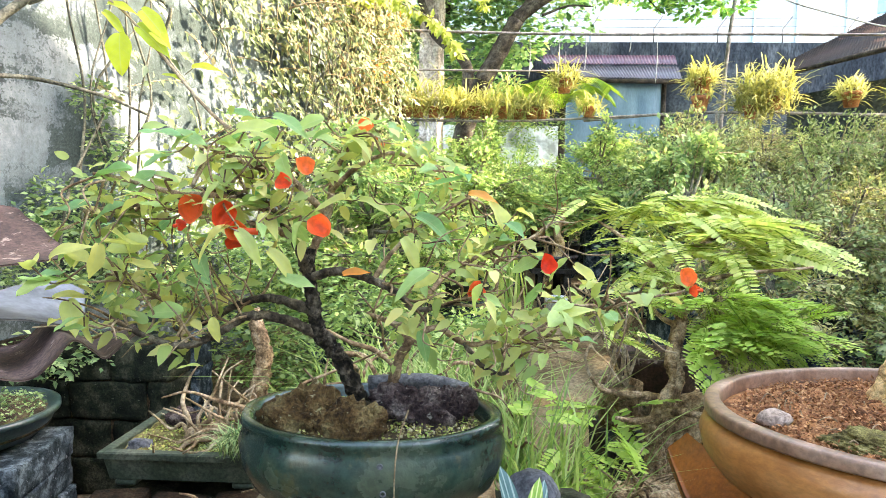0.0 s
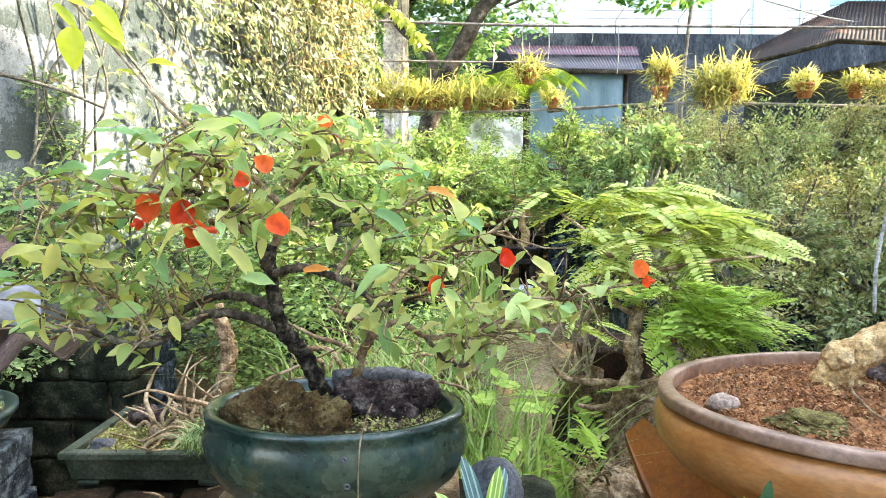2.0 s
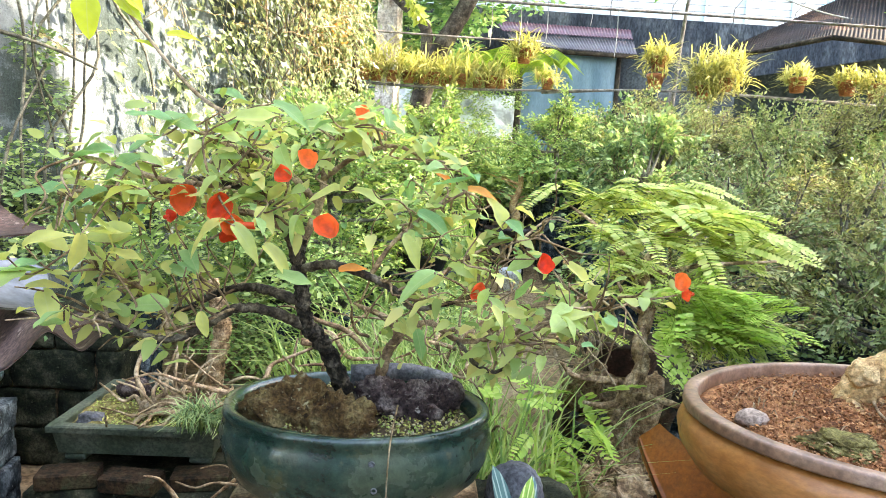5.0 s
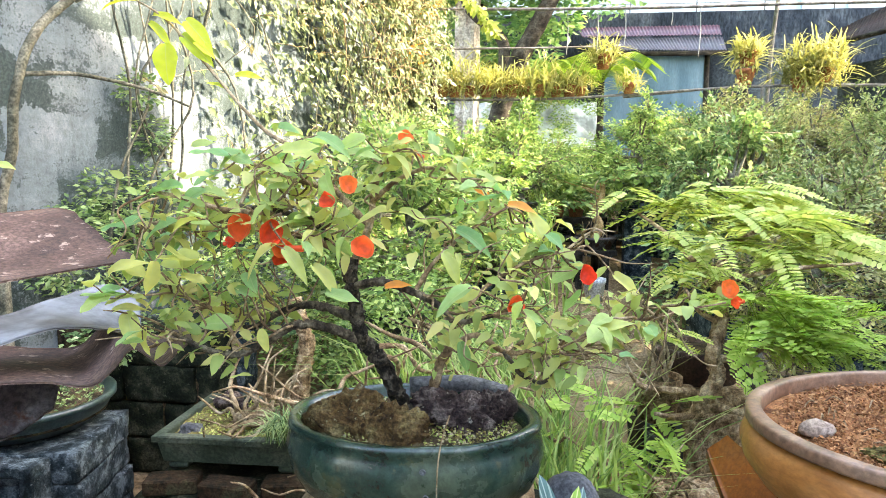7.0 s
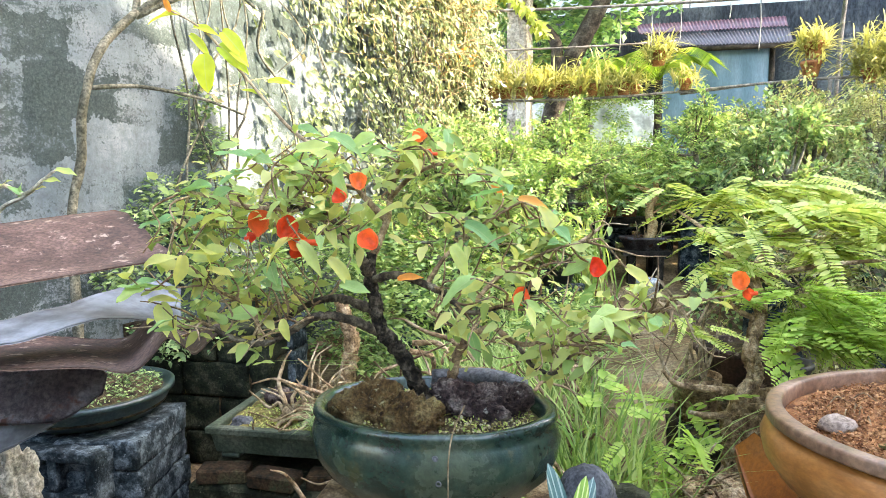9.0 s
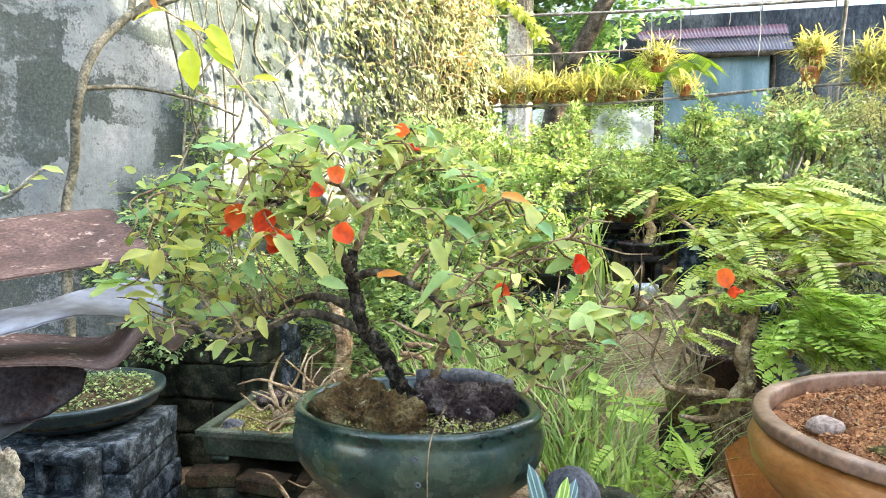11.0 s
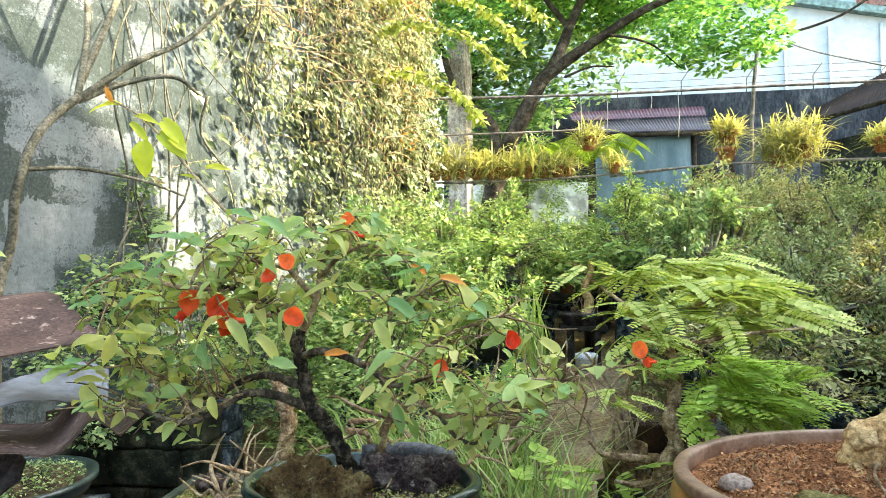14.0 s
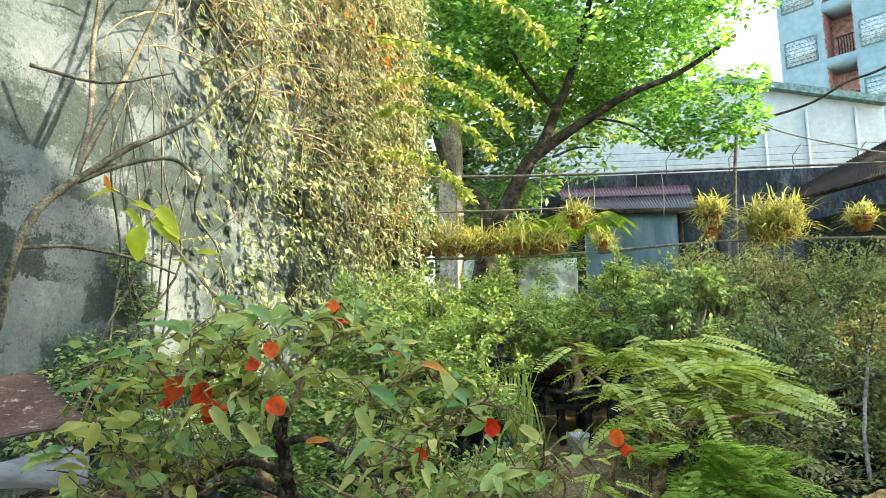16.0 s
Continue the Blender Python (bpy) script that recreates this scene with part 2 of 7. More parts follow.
def surface(name, c1, c2, c3, scale=6.0, fine=60.0, rough=(0.6, 0.9), bumps=(0.4, 0.01), metal=0.0, spots=None, stretch=None, at=(0.38, 0.5, 0.62), grainy=0.65):
    """Three colours by a broad noise, darkened by a fine grain; spots: a fourth colour in separate flecks (colour, scale, threshold)."""
    m, nt, p = node_mat(name)
    broad, grain = noise_tex(nt, scale, 6, 0.62, None, stretch), noise_tex(nt, fine, 4, 0.7, None, stretch)
    col = ramp(nt, broad, [(at[0], c1), (at[1], c2), (at[2], c3)])
    col = mixc(nt, grainy, col, ramp(nt, grain, [(0.38, (0.3, 0.3, 0.3)), (0.62, (1.5, 1.5, 1.5))]), "MULTIPLY")
    if spots:
        sc, ss, th = spots
        s = noise_tex(nt, ss, 5, 0.65)
        col = mixc(nt, ramp(nt, s, [(th, (0, 0, 0)), (th + 0.06, (1, 1, 1))]), col, sc)
    link(nt, col, p.inputs["Base Color"])
    link(nt, ramp(nt, broad, [(0.3, (rough[0],) * 3), (0.7, (rough[1],) * 3)]), p.inputs["Roughness"])
    p.inputs["Metallic"].default_value = metal
    p.inputs["Specular IOR Level"].default_value = 0.15 if rough[0] >= 0.7 else 0.4
    bump(nt, p, mixc(nt, 0.5, broad, grain), *bumps)
    return m


def leafy(name, dark, mid, light, through_it=0.35, gloss=0.45, per="island", vein=0.0):
    m, nt, p = node_mat(name)
    if per == "island":
        v = nt.nodes.new("ShaderNodeNewGeometry").outputs["Random Per Island"]
    else:
        v = nt.nodes.new("ShaderNodeObjectInfo").outputs["Random"]
    col = ramp(nt, v, [(0.0, dark), (0.5, mid), (1.0, light)])
    blot = noise_tex(nt, 14.0 if per == "island" else 1.6, 3, 0.5)
    col = mixc(nt, 0.5, col, ramp(nt, blot, [(0.3, (0.55, 0.6, 0.5)), (0.7, (1.3, 1.25, 1.1))]), "MULTIPLY")
    if vein:
        # pale midrib and side veins, slanting forward
        co = nt.nodes.new("ShaderNodeSeparateXYZ")
        link(nt, nt.nodes.new("ShaderNodeTexCoord").outputs["Object"], co.inputs[0])

        def calc(op, a, b):
            m_ = nt.nodes.new("ShaderNodeMath")
            m_.operation = op
            for sock, v_ in zip(m_.inputs, (a, b)):
                if isinstance(v_, (int, float)):
                    sock.default_value = v_
                else:
                    link(nt, v_, sock)
            return m_.outputs[0]
        side = calc("ABSOLUTE", co.outputs[1], 0)
        rib = calc("LESS_THAN", side, 0.013)
        ribs = calc("GREATER_THAN", calc("SINE", calc("MULTIPLY", calc("SUBTRACT", co.outputs[0], calc("MULTIPLY", side, 0.8)), 46.0), 0), 0.965)
        col = mixc(nt, calc("MULTIPLY", calc("MAXIMUM", rib, calc("MULTIPLY", ribs, 0.5)), vein), col, (0.55, 0.58, 0.30))
    link(nt, col, p.inputs["Base Color"])
    p.inputs["Roughness"].default_value = gloss
    p.inputs["Specular IOR Level"].default_value = 0.28
    t = nt.nodes.new("ShaderNodeBsdfTranslucent")
    link(nt, mixc(nt, 1.0, col, (1.16, 1.17, 0.74), "MULTIPLY"), t.inputs["Color"])
    mx = nt.nodes.new("ShaderNodeMixShader")
    mx.inputs[0].default_value = through_it
    link(nt, p.outputs[0], mx.inputs[1])
    link(nt, t.outputs[0], mx.inputs[2])
    link(nt, mx.outputs[0], nt.nodes["Material Output"].inputs[0])
    return m


M = {}
M["soil"] = surface("soil", (0.02, 0.013, 0.008), (0.075, 0.05, 0.028), (0.12, 0.09, 0.045), 18, 150, (0.85, 1), (0.9, 0.01), spots=((0.09, 0.10, 0.02), 25, 0.6))
M["redsoil"] = surface("redsoil", (0.11, 0.042, 0.016), (0.25, 0.10, 0.040), (0.38, 0.175, 0.075), 22, 170, (0.85, 1), (0.9, 0.008), spots=((0.40, 0.22, 0.12), 70, 0.66))
M["moss"] = surface("moss", (0.07, 0.052, 0.018), (0.15, 0.125, 0.04), (0.25, 0.21, 0.085), 24, 220, (0.9, 1), (1.0, 0.006))
M["greenpot"] = surface("greenpot", (0.007, 0.021, 0.015), (0.017, 0.041, 0.029), (0.055, 0.075, 0.045), 7, 70, (0.1, 0.35), (0.25, 0.008), spots=((0.06, 0.065, 0.03), 11, 0.63), grainy=0.45)
M["orangepot"] = surface("orangepot", (0.27, 0.092, 0.020), (0.38, 0.145, 0.038), (0.46, 0.205, 0.07), 6, 60, (0.3, 0.5), (0.15, 0.005), spots=((0.16, 0.065, 0.028), 9, 0.62), grainy=0.25, stretch=(1, 1, 2.2))
M["rimpot"] = surface("rimpot", (0.17, 0.088, 0.052), (0.26, 0.145, 0.09), (0.34, 0.21, 0.145), 9, 80, (0.35, 0.55), (0.15, 0.004), grainy=0.4)
M["terracotta"] = surface("terracotta", (0.20, 0.07, 0.03), (0.36, 0.13, 0.055), (0.44, 0.20, 0.10), 9, 80, (0.6, 0.9), (0.3, 0.004))
M["tile"] = surface("tile", (0.22, 0.055, 0.007), (0.32, 0.09, 0.011), (0.28, 0.095, 0.02), 9, 90, (0.4, 0.7), (0.4, 0.006), spots=((0.20, 0.085, 0.03), 14, 0.64), grainy=0.3)
M["darkpot"] = surface("darkpot", (0.012, 0.013, 0.012), (0.025, 0.027, 0.024), (0.06, 0.055, 0.045), 8, 70, (0.35, 0.7), (0.2, 0.004))
M["trough"] = surface("trough", (0.028, 0.04, 0.024), (0.05, 0.066, 0.042), (0.085, 0.095, 0.065), 7, 70, (0.5, 0.8), (0.3, 0.004), spots=((0.02, 0.03, 0.015), 10, 0.6))
M["roundpot"] = surface("roundpot", (0.01, 0.022, 0.022), (0.02, 0.04, 0.04), (0.05, 0.07, 0.06), 7, 70, (0.25, 0.5), (0.2, 0.004))
M["bark"] = surface("bark", (0.008, 0.006, 0.004), (0.03, 0.023, 0.016), (0.12, 0.10, 0.075), 50, 160, (0.8, 1), (1.0, 0.01), spots=((0.22, 0.22, 0.19), 60, 0.68))
M["greybark"] = surface("greybark", (0.035, 0.026, 0.018), (0.085, 0.066, 0.045), (0.18, 0.15, 0.105), 45, 150, (0.8, 1), (1.0, 0.008), spots=((0.24, 0.24, 0.19), 60, 0.66))
M["twig"] = surface("twig", (0.11, 0.065, 0.034), (0.25, 0.165, 0.09), (0.40, 0.29, 0.18), 25, 160, (0.7, 0.95), (0.6, 0.004))
M["palebark"] = surface("palebark", (0.36, 0.205, 0.085), (0.54, 0.345, 0.155), (0.66, 0.465, 0.245), 26, 140, (0.75, 0.95), (0.8, 0.008), spots=((0.24, 0.13, 0.06), 34, 0.64))
M["vinebark"] = surface("vinebark", (0.068, 0.066, 0.046), (0.145, 0.135, 0.096), (0.25, 0.225, 0.165), 12, 90, (0.8, 1), (0.8, 0.01))
M["treebark"] = surface("treebark", (0.02, 0.016, 0.012), (0.05, 0.04, 0.03), (0.10, 0.085, 0.065), 8, 50, (0.8, 1), (0.8, 0.02))
M["rock"] = surface("rock", (0.035, 0.018, 0.007), (0.115, 0.066, 0.024), (0.21, 0.155, 0.068), 22, 140, (0.8, 1), (1.0, 0.02), spots=((0.30, 0.27, 0.16), 80, 0.62))
M["purplerock"] = surface("purplerock", (0.03, 0.018, 0.017), (0.085, 0.055, 0.052), (0.22, 0.175, 0.155), 24, 150, (0.8, 1), (1.0, 0.03), spots=((0.34, 0.31, 0.27), 60, 0.62))
M["greystone"] = surface("greystone", (0.06, 0.062, 0.068), (0.11, 0.112, 0.12), (0.18, 0.175, 0.17), 12, 120, (0.7, 0.9), (0.5, 0.005))
M["palestone"] = surface("palestone", (0.22, 0.15, 0.11), (0.32, 0.235, 0.18), (0.42, 0.33, 0.265), 16, 150, (0.7, 0.9), (0.6, 0.004))
M["block"] = surface("block", (0.007, 0.012, 0.014), (0.032, 0.045, 0.052), (0.13, 0.16, 0.175), 16, 120, (0.8, 1), (1.0, 0.012), spots=((0.19, 0.22, 0.235), 45, 0.62))
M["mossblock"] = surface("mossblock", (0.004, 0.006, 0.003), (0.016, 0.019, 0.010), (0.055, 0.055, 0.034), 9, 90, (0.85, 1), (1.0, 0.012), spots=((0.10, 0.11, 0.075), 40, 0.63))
M["brick"] = surface("brick", (0.015, 0.012, 0.007), (0.045, 0.026, 0.014), (0.06, 0.05, 0.026), 12, 90, (0.8, 1), (0.8, 0.008), spots=((0.04, 0.05, 0.025), 9, 0.6))
M["rust"] = surface("rust", (0.055, 0.030, 0.023), (0.10, 0.056, 0.043), (0.15, 0.09, 0.07), 9, 110, (0.6, 0.9), (0.4, 0.003), metal=0.0, spots=((0.34, 0.25, 0.20), 28, 0.6))
M["whitezinc"] = surface("whitezinc", (0.09, 0.085, 0.08), (0.13, 0.135, 0.145), (0.17, 0.18, 0.20), 3, 14, (0.4, 0.55), (0.05, 0.002), metal=0.0)
M["oldzinc"] = surface("oldzinc", (0.04, 0.028, 0.027), (0.075, 0.06, 0.06), (0.13, 0.125, 0.13), 6, 80, (0.75, 0.95), (0.3, 0.003), metal=0.0, spots=((0.07, 0.032, 0.022), 9, 0.56))
M["steel"] = surface("steel", (0.10, 0.09, 0.08), (0.18, 0.16, 0.15), (0.30, 0.27, 0.25), 12, 100, (0.5, 0.8), (0.2, 0.002), metal=0.4)
M["rope"] = surface("rope", (0.25, 0.24, 0.22), (0.36, 0.35, 0.32), (0.45, 0.43, 0.40), 20, 150, (0.8, 1), (0.3, 0.002))
M["bamboo"] = surface("bamboo", (0.26, 0.215, 0.15), (0.38, 0.33, 0.245), (0.48, 0.43, 0.34), 7, 60, (0.5, 0.8), (0.2, 0.003), stretch=(1, 1, 0.2))
M["darkpost"] = surface("darkpost", (0.014, 0.011, 0.009), (0.03, 0.025, 0.02), (0.06, 0.052, 0.04), 9, 80, (0.8, 1), (0.5, 0.006))
M["redroof"] = surface("redroof", (0.07, 0.022, 0.034), (0.10, 0.035, 0.052), (0.11, 0.055, 0.065), 2, 30, (0.5, 0.8), (0.2, 0.004))
M["greyroof"] = surface("greyroof", (0.04, 0.035, 0.045), (0.07, 0.06, 0.072), (0.10, 0.085, 0.095), 2, 30, (0.5, 0.8), (0.3, 0.004), spots=((0.16, 0.09, 0.07), 3, 0.62))
M["tarp"] = surface("tarp", (0.06, 0.125, 0.18), (0.08, 0.155, 0.215), (0.11, 0.19, 0.25), 1.5, 25, (0.4, 0.6), (0.3, 0.02), stretch=(2.5, 1, 0.6), grainy=0.2)
M["oldroof"] = surface("oldroof", (0.006, 0.005, 0.005), (0.013, 0.010, 0.009), (0.028, 0.019, 0.016), 1.5, 30, (0.75, 0.95), (0.3, 0.004), spots=((0.10, 0.05, 0.03), 1.2, 0.58))
M["darkwall"] = surface("darkwall", (0.018, 0.022, 0.03), (0.036, 0.043, 0.054), (0.09, 0.10, 0.11), 1.6, 20, (0.85, 1), (0.5, 0.02), stretch=(1, 1, 0.4))
# shade under the eaves and inside the shed put into the wall colour
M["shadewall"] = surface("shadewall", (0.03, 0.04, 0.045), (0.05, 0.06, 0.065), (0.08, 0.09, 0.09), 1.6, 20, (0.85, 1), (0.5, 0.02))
M["whitewall"] = surface("whitewall", (0.60, 0.66, 0.70), (0.72, 0.75, 0.78), (0.78, 0.80, 0.82), 0.4, 4, (0.8, 0.95), (0.1, 0.01))
M["pierwall"] = surface("pierwall", (0.26, 0.215, 0.175), (0.42, 0.365, 0.31), (0.58, 0.53, 0.47), 2.5, 30, (0.85, 1), (0.6, 0.02))
M["palewall"] = surface("palewall", (0.36, 0.44, 0.48), (0.40, 0.47, 0.51), (0.43, 0.50, 0.53), 0.4, 4, (0.8, 0.95), (0.1, 0.01), grainy=0.15)
M["eave"] = surface("eave", (0.08, 0.16, 0.17), (0.11, 0.21, 0.22), (0.15, 0.25, 0.26), 0.6, 6, (0.6, 0.8), (0.1, 0.01))
M["bluewall"] = surface("bluewall", (0.18, 0.30, 0.37), (0.22, 0.34, 0.41), (0.25, 0.37, 0.44), 0.2, 3, (0.8, 0.95), (0.1, 0.01), grainy=0.15)
M["pinkwall"] = surface("pinkwall", (0.36, 0.20, 0.19), (0.42, 0.25, 0.24), (0.46, 0.29, 0.27), 0.5, 5, (0.8, 0.95), (0.1, 0.01))
M["louver"] = surface("louver", (0.30, 0.40, 0.46), (0.38, 0.48, 0.54), (0.42, 0.52, 0.58), 0.8, 8, (0.3, 0.5), (0.1, 0.01))
M["ground"] = surface("ground", (0.07, 0.045, 0.024), (0.16, 0.108, 0.06), (0.26, 0.185, 0.11), 1.8, 40, (0.85, 1), (0.8, 0.02), spots=((0.07, 0.085, 0.03), 3, 0.60))
M["path"] = surface("path", (0.15, 0.095, 0.048), (0.27, 0.18, 0.095), (0.38, 0.275, 0.16), 3, 50, (0.8, 1), (0.4, 0.01), spots=((0.10, 0.09, 0.045), 5, 0.62))
M["white"] = surface("white", (0.62, 0.63, 0.64), (0.72, 0.73, 0.74), (0.78, 0.78, 0.79), 8, 60, (0.4, 0.6), (0.1, 0.002))
M["flower"] = leafy("flower", (0.76, 0.045, 0.02), (0.88, 0.10, 0.04), (0.93, 0.20, 0.06), 0.40, 0.4, "object")
M["leaf"] = leafy("leaf", (0.20, 0.40, 0.18), (0.44, 0.56, 0.20), (0.68, 0.64, 0.22), 0.48, 0.42, "object", 0.25)
M["orangeleaf"] = leafy("orangeleaf", (0.70, 0.20, 0.03), (0.78, 0.27, 0.05), (0.80, 0.34, 0.08), 0.45, 0.45, "object")
M["smallleaf"] = leafy("smallleaf", (0.22, 0.33, 0.10), (0.42, 0.48, 0.16), (0.62, 0.56, 0.22), 0.42, 0.4)
# sunlight on the long shoot's leaves put into the colour as brighter yellow
M["sunlitleaf"] = leafy("sunlitleaf", (0.50, 0.60, 0.06), (0.66, 0.68, 0.07), (0.76, 0.72, 0.08), 0.5, 0.45, "object", 0.3)
M["ivyleaf"] = leafy("ivyleaf", (0.075, 0.11, 0.06), (0.21, 0.26, 0.15), (0.43, 0.47, 0.31), 0.30, 0.42)
M["dryleaf"] = leafy("dryleaf", (0.17, 0.15, 0.075), (0.32, 0.285, 0.155), (0.50, 0.455, 0.28), 0.35, 0.5)
M["treeleaf"] = leafy("treeleaf", (0.05, 0.17, 0.06), (0.18, 0.41, 0.12), (0.40, 0.61, 0.20), 0.56, 0.35)
M["darkleaf"] = leafy("darkleaf", (0.08, 0.19, 0.09), (0.22, 0.38, 0.17), (0.44, 0.56, 0.27), 0.52, 0.4)
M["orchidleaf"] = leafy("orchidleaf", (0.20, 0.215, 0.075), (0.40, 0.39, 0.15), (0.64, 0.60, 0.33), 0.42, 0.42)
M["fernleaf"] = leafy("fernleaf", (0.42, 0.51, 0.13), (0.58, 0.63, 0.21), (0.74, 0.72, 0.30), 0.45, 0.45)
M["grassleaf"] = leafy("grassleaf", (0.14, 0.25, 0.07), (0.30, 0.44, 0.13), (0.54, 0.60, 0.27), 0.42, 0.42)
M["palmleaf"] = leafy("palmleaf", (0.14, 0.26, 0.03), (0.26, 0.40, 0.05), (0.38, 0.50, 0.08), 0.4, 0.45)
M["green_a"] = leafy("green_a", (0.06, 0.13, 0.052), (0.21, 0.32, 0.14), (0.47, 0.57, 0.29), 0.38, 0.4)
M["green_b"] = leafy("green_b", (0.085, 0.125, 0.05), (0.26, 0.32, 0.14), (0.51, 0.55, 0.29), 0.38, 0.42)
M["green_c"] = leafy("green_c", (0.13, 0.13, 0.05), (0.34, 0.33, 0.14), (0.58, 0.54, 0.27), 0.38, 0.45)
M["green_d"] = leafy("green_d", (0.08, 0.17, 0.055), (0.28, 0.42, 0.14), (0.54, 0.63, 0.28), 0.4, 0.4)


def maths(nt, op, a, b=0.0):
    n = nt.nodes.new("ShaderNodeMath")
    n.operation = op
    for sock, v in zip(n.inputs, (a, b)):
        if isinstance(v, (int, float)):
            sock.default_value = v
        else:
            link(nt, v, sock)
    return n.outputs[0]


def stained_wall():
    """Old whitewashed plaster: blue-grey, with black mould in ragged speckled blotches that follow the courses, and
    dark runs; the blotches also thicken southwards, as shade put into the colour.
    """
    m, nt, p = node_mat("stained_wall")
    big = noise_tex(nt, 1.1, 8, 0.65)
    band = noise_tex(nt, 2.2, 9, 0.72, None, (0.8, 0.8, 1.7))
    runs = noise_tex(nt, 7.0, 6, 0.7, None, (1, 1, 0.10))
    fine = noise_tex(nt, 26.0, 8, 0.8)
    speck = noise_tex(nt, 75.0, 5, 0.75)
    base = ramp(nt, big, [(0.3, (0.078, 0.108, 0.120)), (0.5, (0.140, 0.168, 0.182)), (0.7, (0.235, 0.255, 0.265))])
    base = mixc(nt, 0.6, base, ramp(nt, fine, [(0.35, (0.45, 0.48, 0.48)), (0.65, (1.4, 1.38, 1.38))]), "MULTIPLY")
    # mould keeps to the courses of blocks under the plaster, loosely
    co = nt.nodes.new("ShaderNodeSeparateXYZ")
    link(nt, nt.nodes.new("ShaderNodeTexCoord").outputs["Object"], co.inputs[0])
    wob = maths(nt, "MULTIPLY", maths(nt, "SUBTRACT", noise_tex(nt, 6.0, 7, 0.75), 0.5), 0.30)
    row = maths(nt, "FLOOR", maths(nt, "DIVIDE", maths(nt, "ADD", co.outputs[2], wob), 0.23))
    along = maths(nt, "ADD", maths(nt, "DIVIDE", maths(nt, "ADD", co.outputs[1], wob), 0.5), maths(nt, "MULTIPLY", row, 0.5))
    cell = nt.nodes.new("ShaderNodeCombineXYZ")
    link(nt, maths(nt, "FLOOR", along), cell.inputs[0])
    link(nt, row, cell.inputs[1])
    pick = nt.nodes.new("ShaderNodeTexWhiteNoise")
    pick.noise_dimensions = "2D"
    link(nt, cell.outputs[0], pick.inputs["Vector"])
    patch = maths(nt, "ADD", maths(nt, "MULTIPLY", maths(nt, "SUBTRACT", band, 0.5), 1.8), maths(nt, "MULTIPLY", maths(nt, "SUBTRACT", pick.outputs["Value"], 0.5), 0.62))
    grain = maths(nt, "MULTIPLY", maths(nt, "SUBTRACT", maths(nt, "ADD", fine, speck), 1.0), 1.35)
    # shade on the south stretch put into the colour: darker towards low y
    shade_fade = maths(nt, "MULTIPLY", maths(nt, "SUBTRACT", 3.6, co.outputs[1]), 0.02)
    mould = maths(nt, "ADD", maths(nt, "ADD", maths(nt, "ADD", patch, grain), shade_fade), 0.5)
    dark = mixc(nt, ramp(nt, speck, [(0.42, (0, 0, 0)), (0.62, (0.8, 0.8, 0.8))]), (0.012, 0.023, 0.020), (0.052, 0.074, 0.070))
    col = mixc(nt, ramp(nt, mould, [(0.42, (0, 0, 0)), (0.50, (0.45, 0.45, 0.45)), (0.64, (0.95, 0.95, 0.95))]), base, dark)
    col = mixc(nt, ramp(nt, runs, [(0.55, (0, 0, 0)), (0.74, (0.5, 0.5, 0.5))]), col, (0.035, 0.05, 0.05))
    link(nt, col, p.inputs["Base Color"])
    p.inputs["Roughness"].default_value = 0.95
    bump(nt, p, mixc(nt, 0.6, big, fine), 0.8, 0.02)
    return m


M["blossom"] = leafy("blossom", (0.45, 0.16, 0.03), (0.6, 0.25, 0.06), (0.6, 0.34, 0.12), 0.4, 0.5)
M["sprayleaf"] = leafy("sprayleaf", (0.24, 0.30, 0.06), (0.36, 0.42, 0.10), (0.48, 0.52, 0.16), 0.45, 0.5)
M["brightfern"] = leafy("brightfern", (0.28, 0.45, 0.08), (0.43, 0.58, 0.13), (0.56, 0.65, 0.20), 0.45, 0.45)
M["log"] = surface("log", (0.15, 0.088, 0.045), (0.40, 0.255, 0.14), (0.60, 0.44, 0.28), 26, 120, (0.8, 1), (1.0, 0.015), spots=((0.08, 0.08, 0.035), 12, 0.63))
M["deadtwig"] = surface("deadtwig", (0.18, 0.12, 0.065), (0.34, 0.245, 0.145), (0.50, 0.385, 0.255), 12, 90, (0.8, 1), (0.4, 0.004))
M["grit"] = leafy("grit", (0.10, 0.075, 0.03), (0.26, 0.20, 0.085), (0.52, 0.46, 0.32), 0.0, 0.9)
M["crumb"] = leafy("crumb", (0.10, 0.038, 0.015), (0.24, 0.10, 0.042), (0.40, 0.21, 0.11), 0.0, 0.9)
M["deepleaf"] = leafy("deepleaf", (0.015, 0.05, 0.02), (0.03, 0.08, 0.03), (0.05, 0.11, 0.04), 0.2, 0.35)
M["bleached"] = surface("bleached", (0.30, 0.26, 0.19), (0.46, 0.41, 0.32), (0.60, 0.55, 0.45), 20, 110, (0.8, 1), (0.8, 0.006))
M["chips"] = leafy("chips", (0.11, 0.042, 0.016), (0.28, 0.115, 0.046), (0.47, 0.25, 0.12), 0.0, 0.9)
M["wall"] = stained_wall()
for glazed, coat in (("greenpot", 0.4), ("roundpot", 0.3), ("orangepot", 0.2), ("rimpot", 0.12)):
    bsdf = M[glazed].node_tree.nodes["Principled BSDF"]
    bsdf.inputs["Coat Weight"].default_value, bsdf.inputs["Coat Roughness"].default_value = coat, 0.12

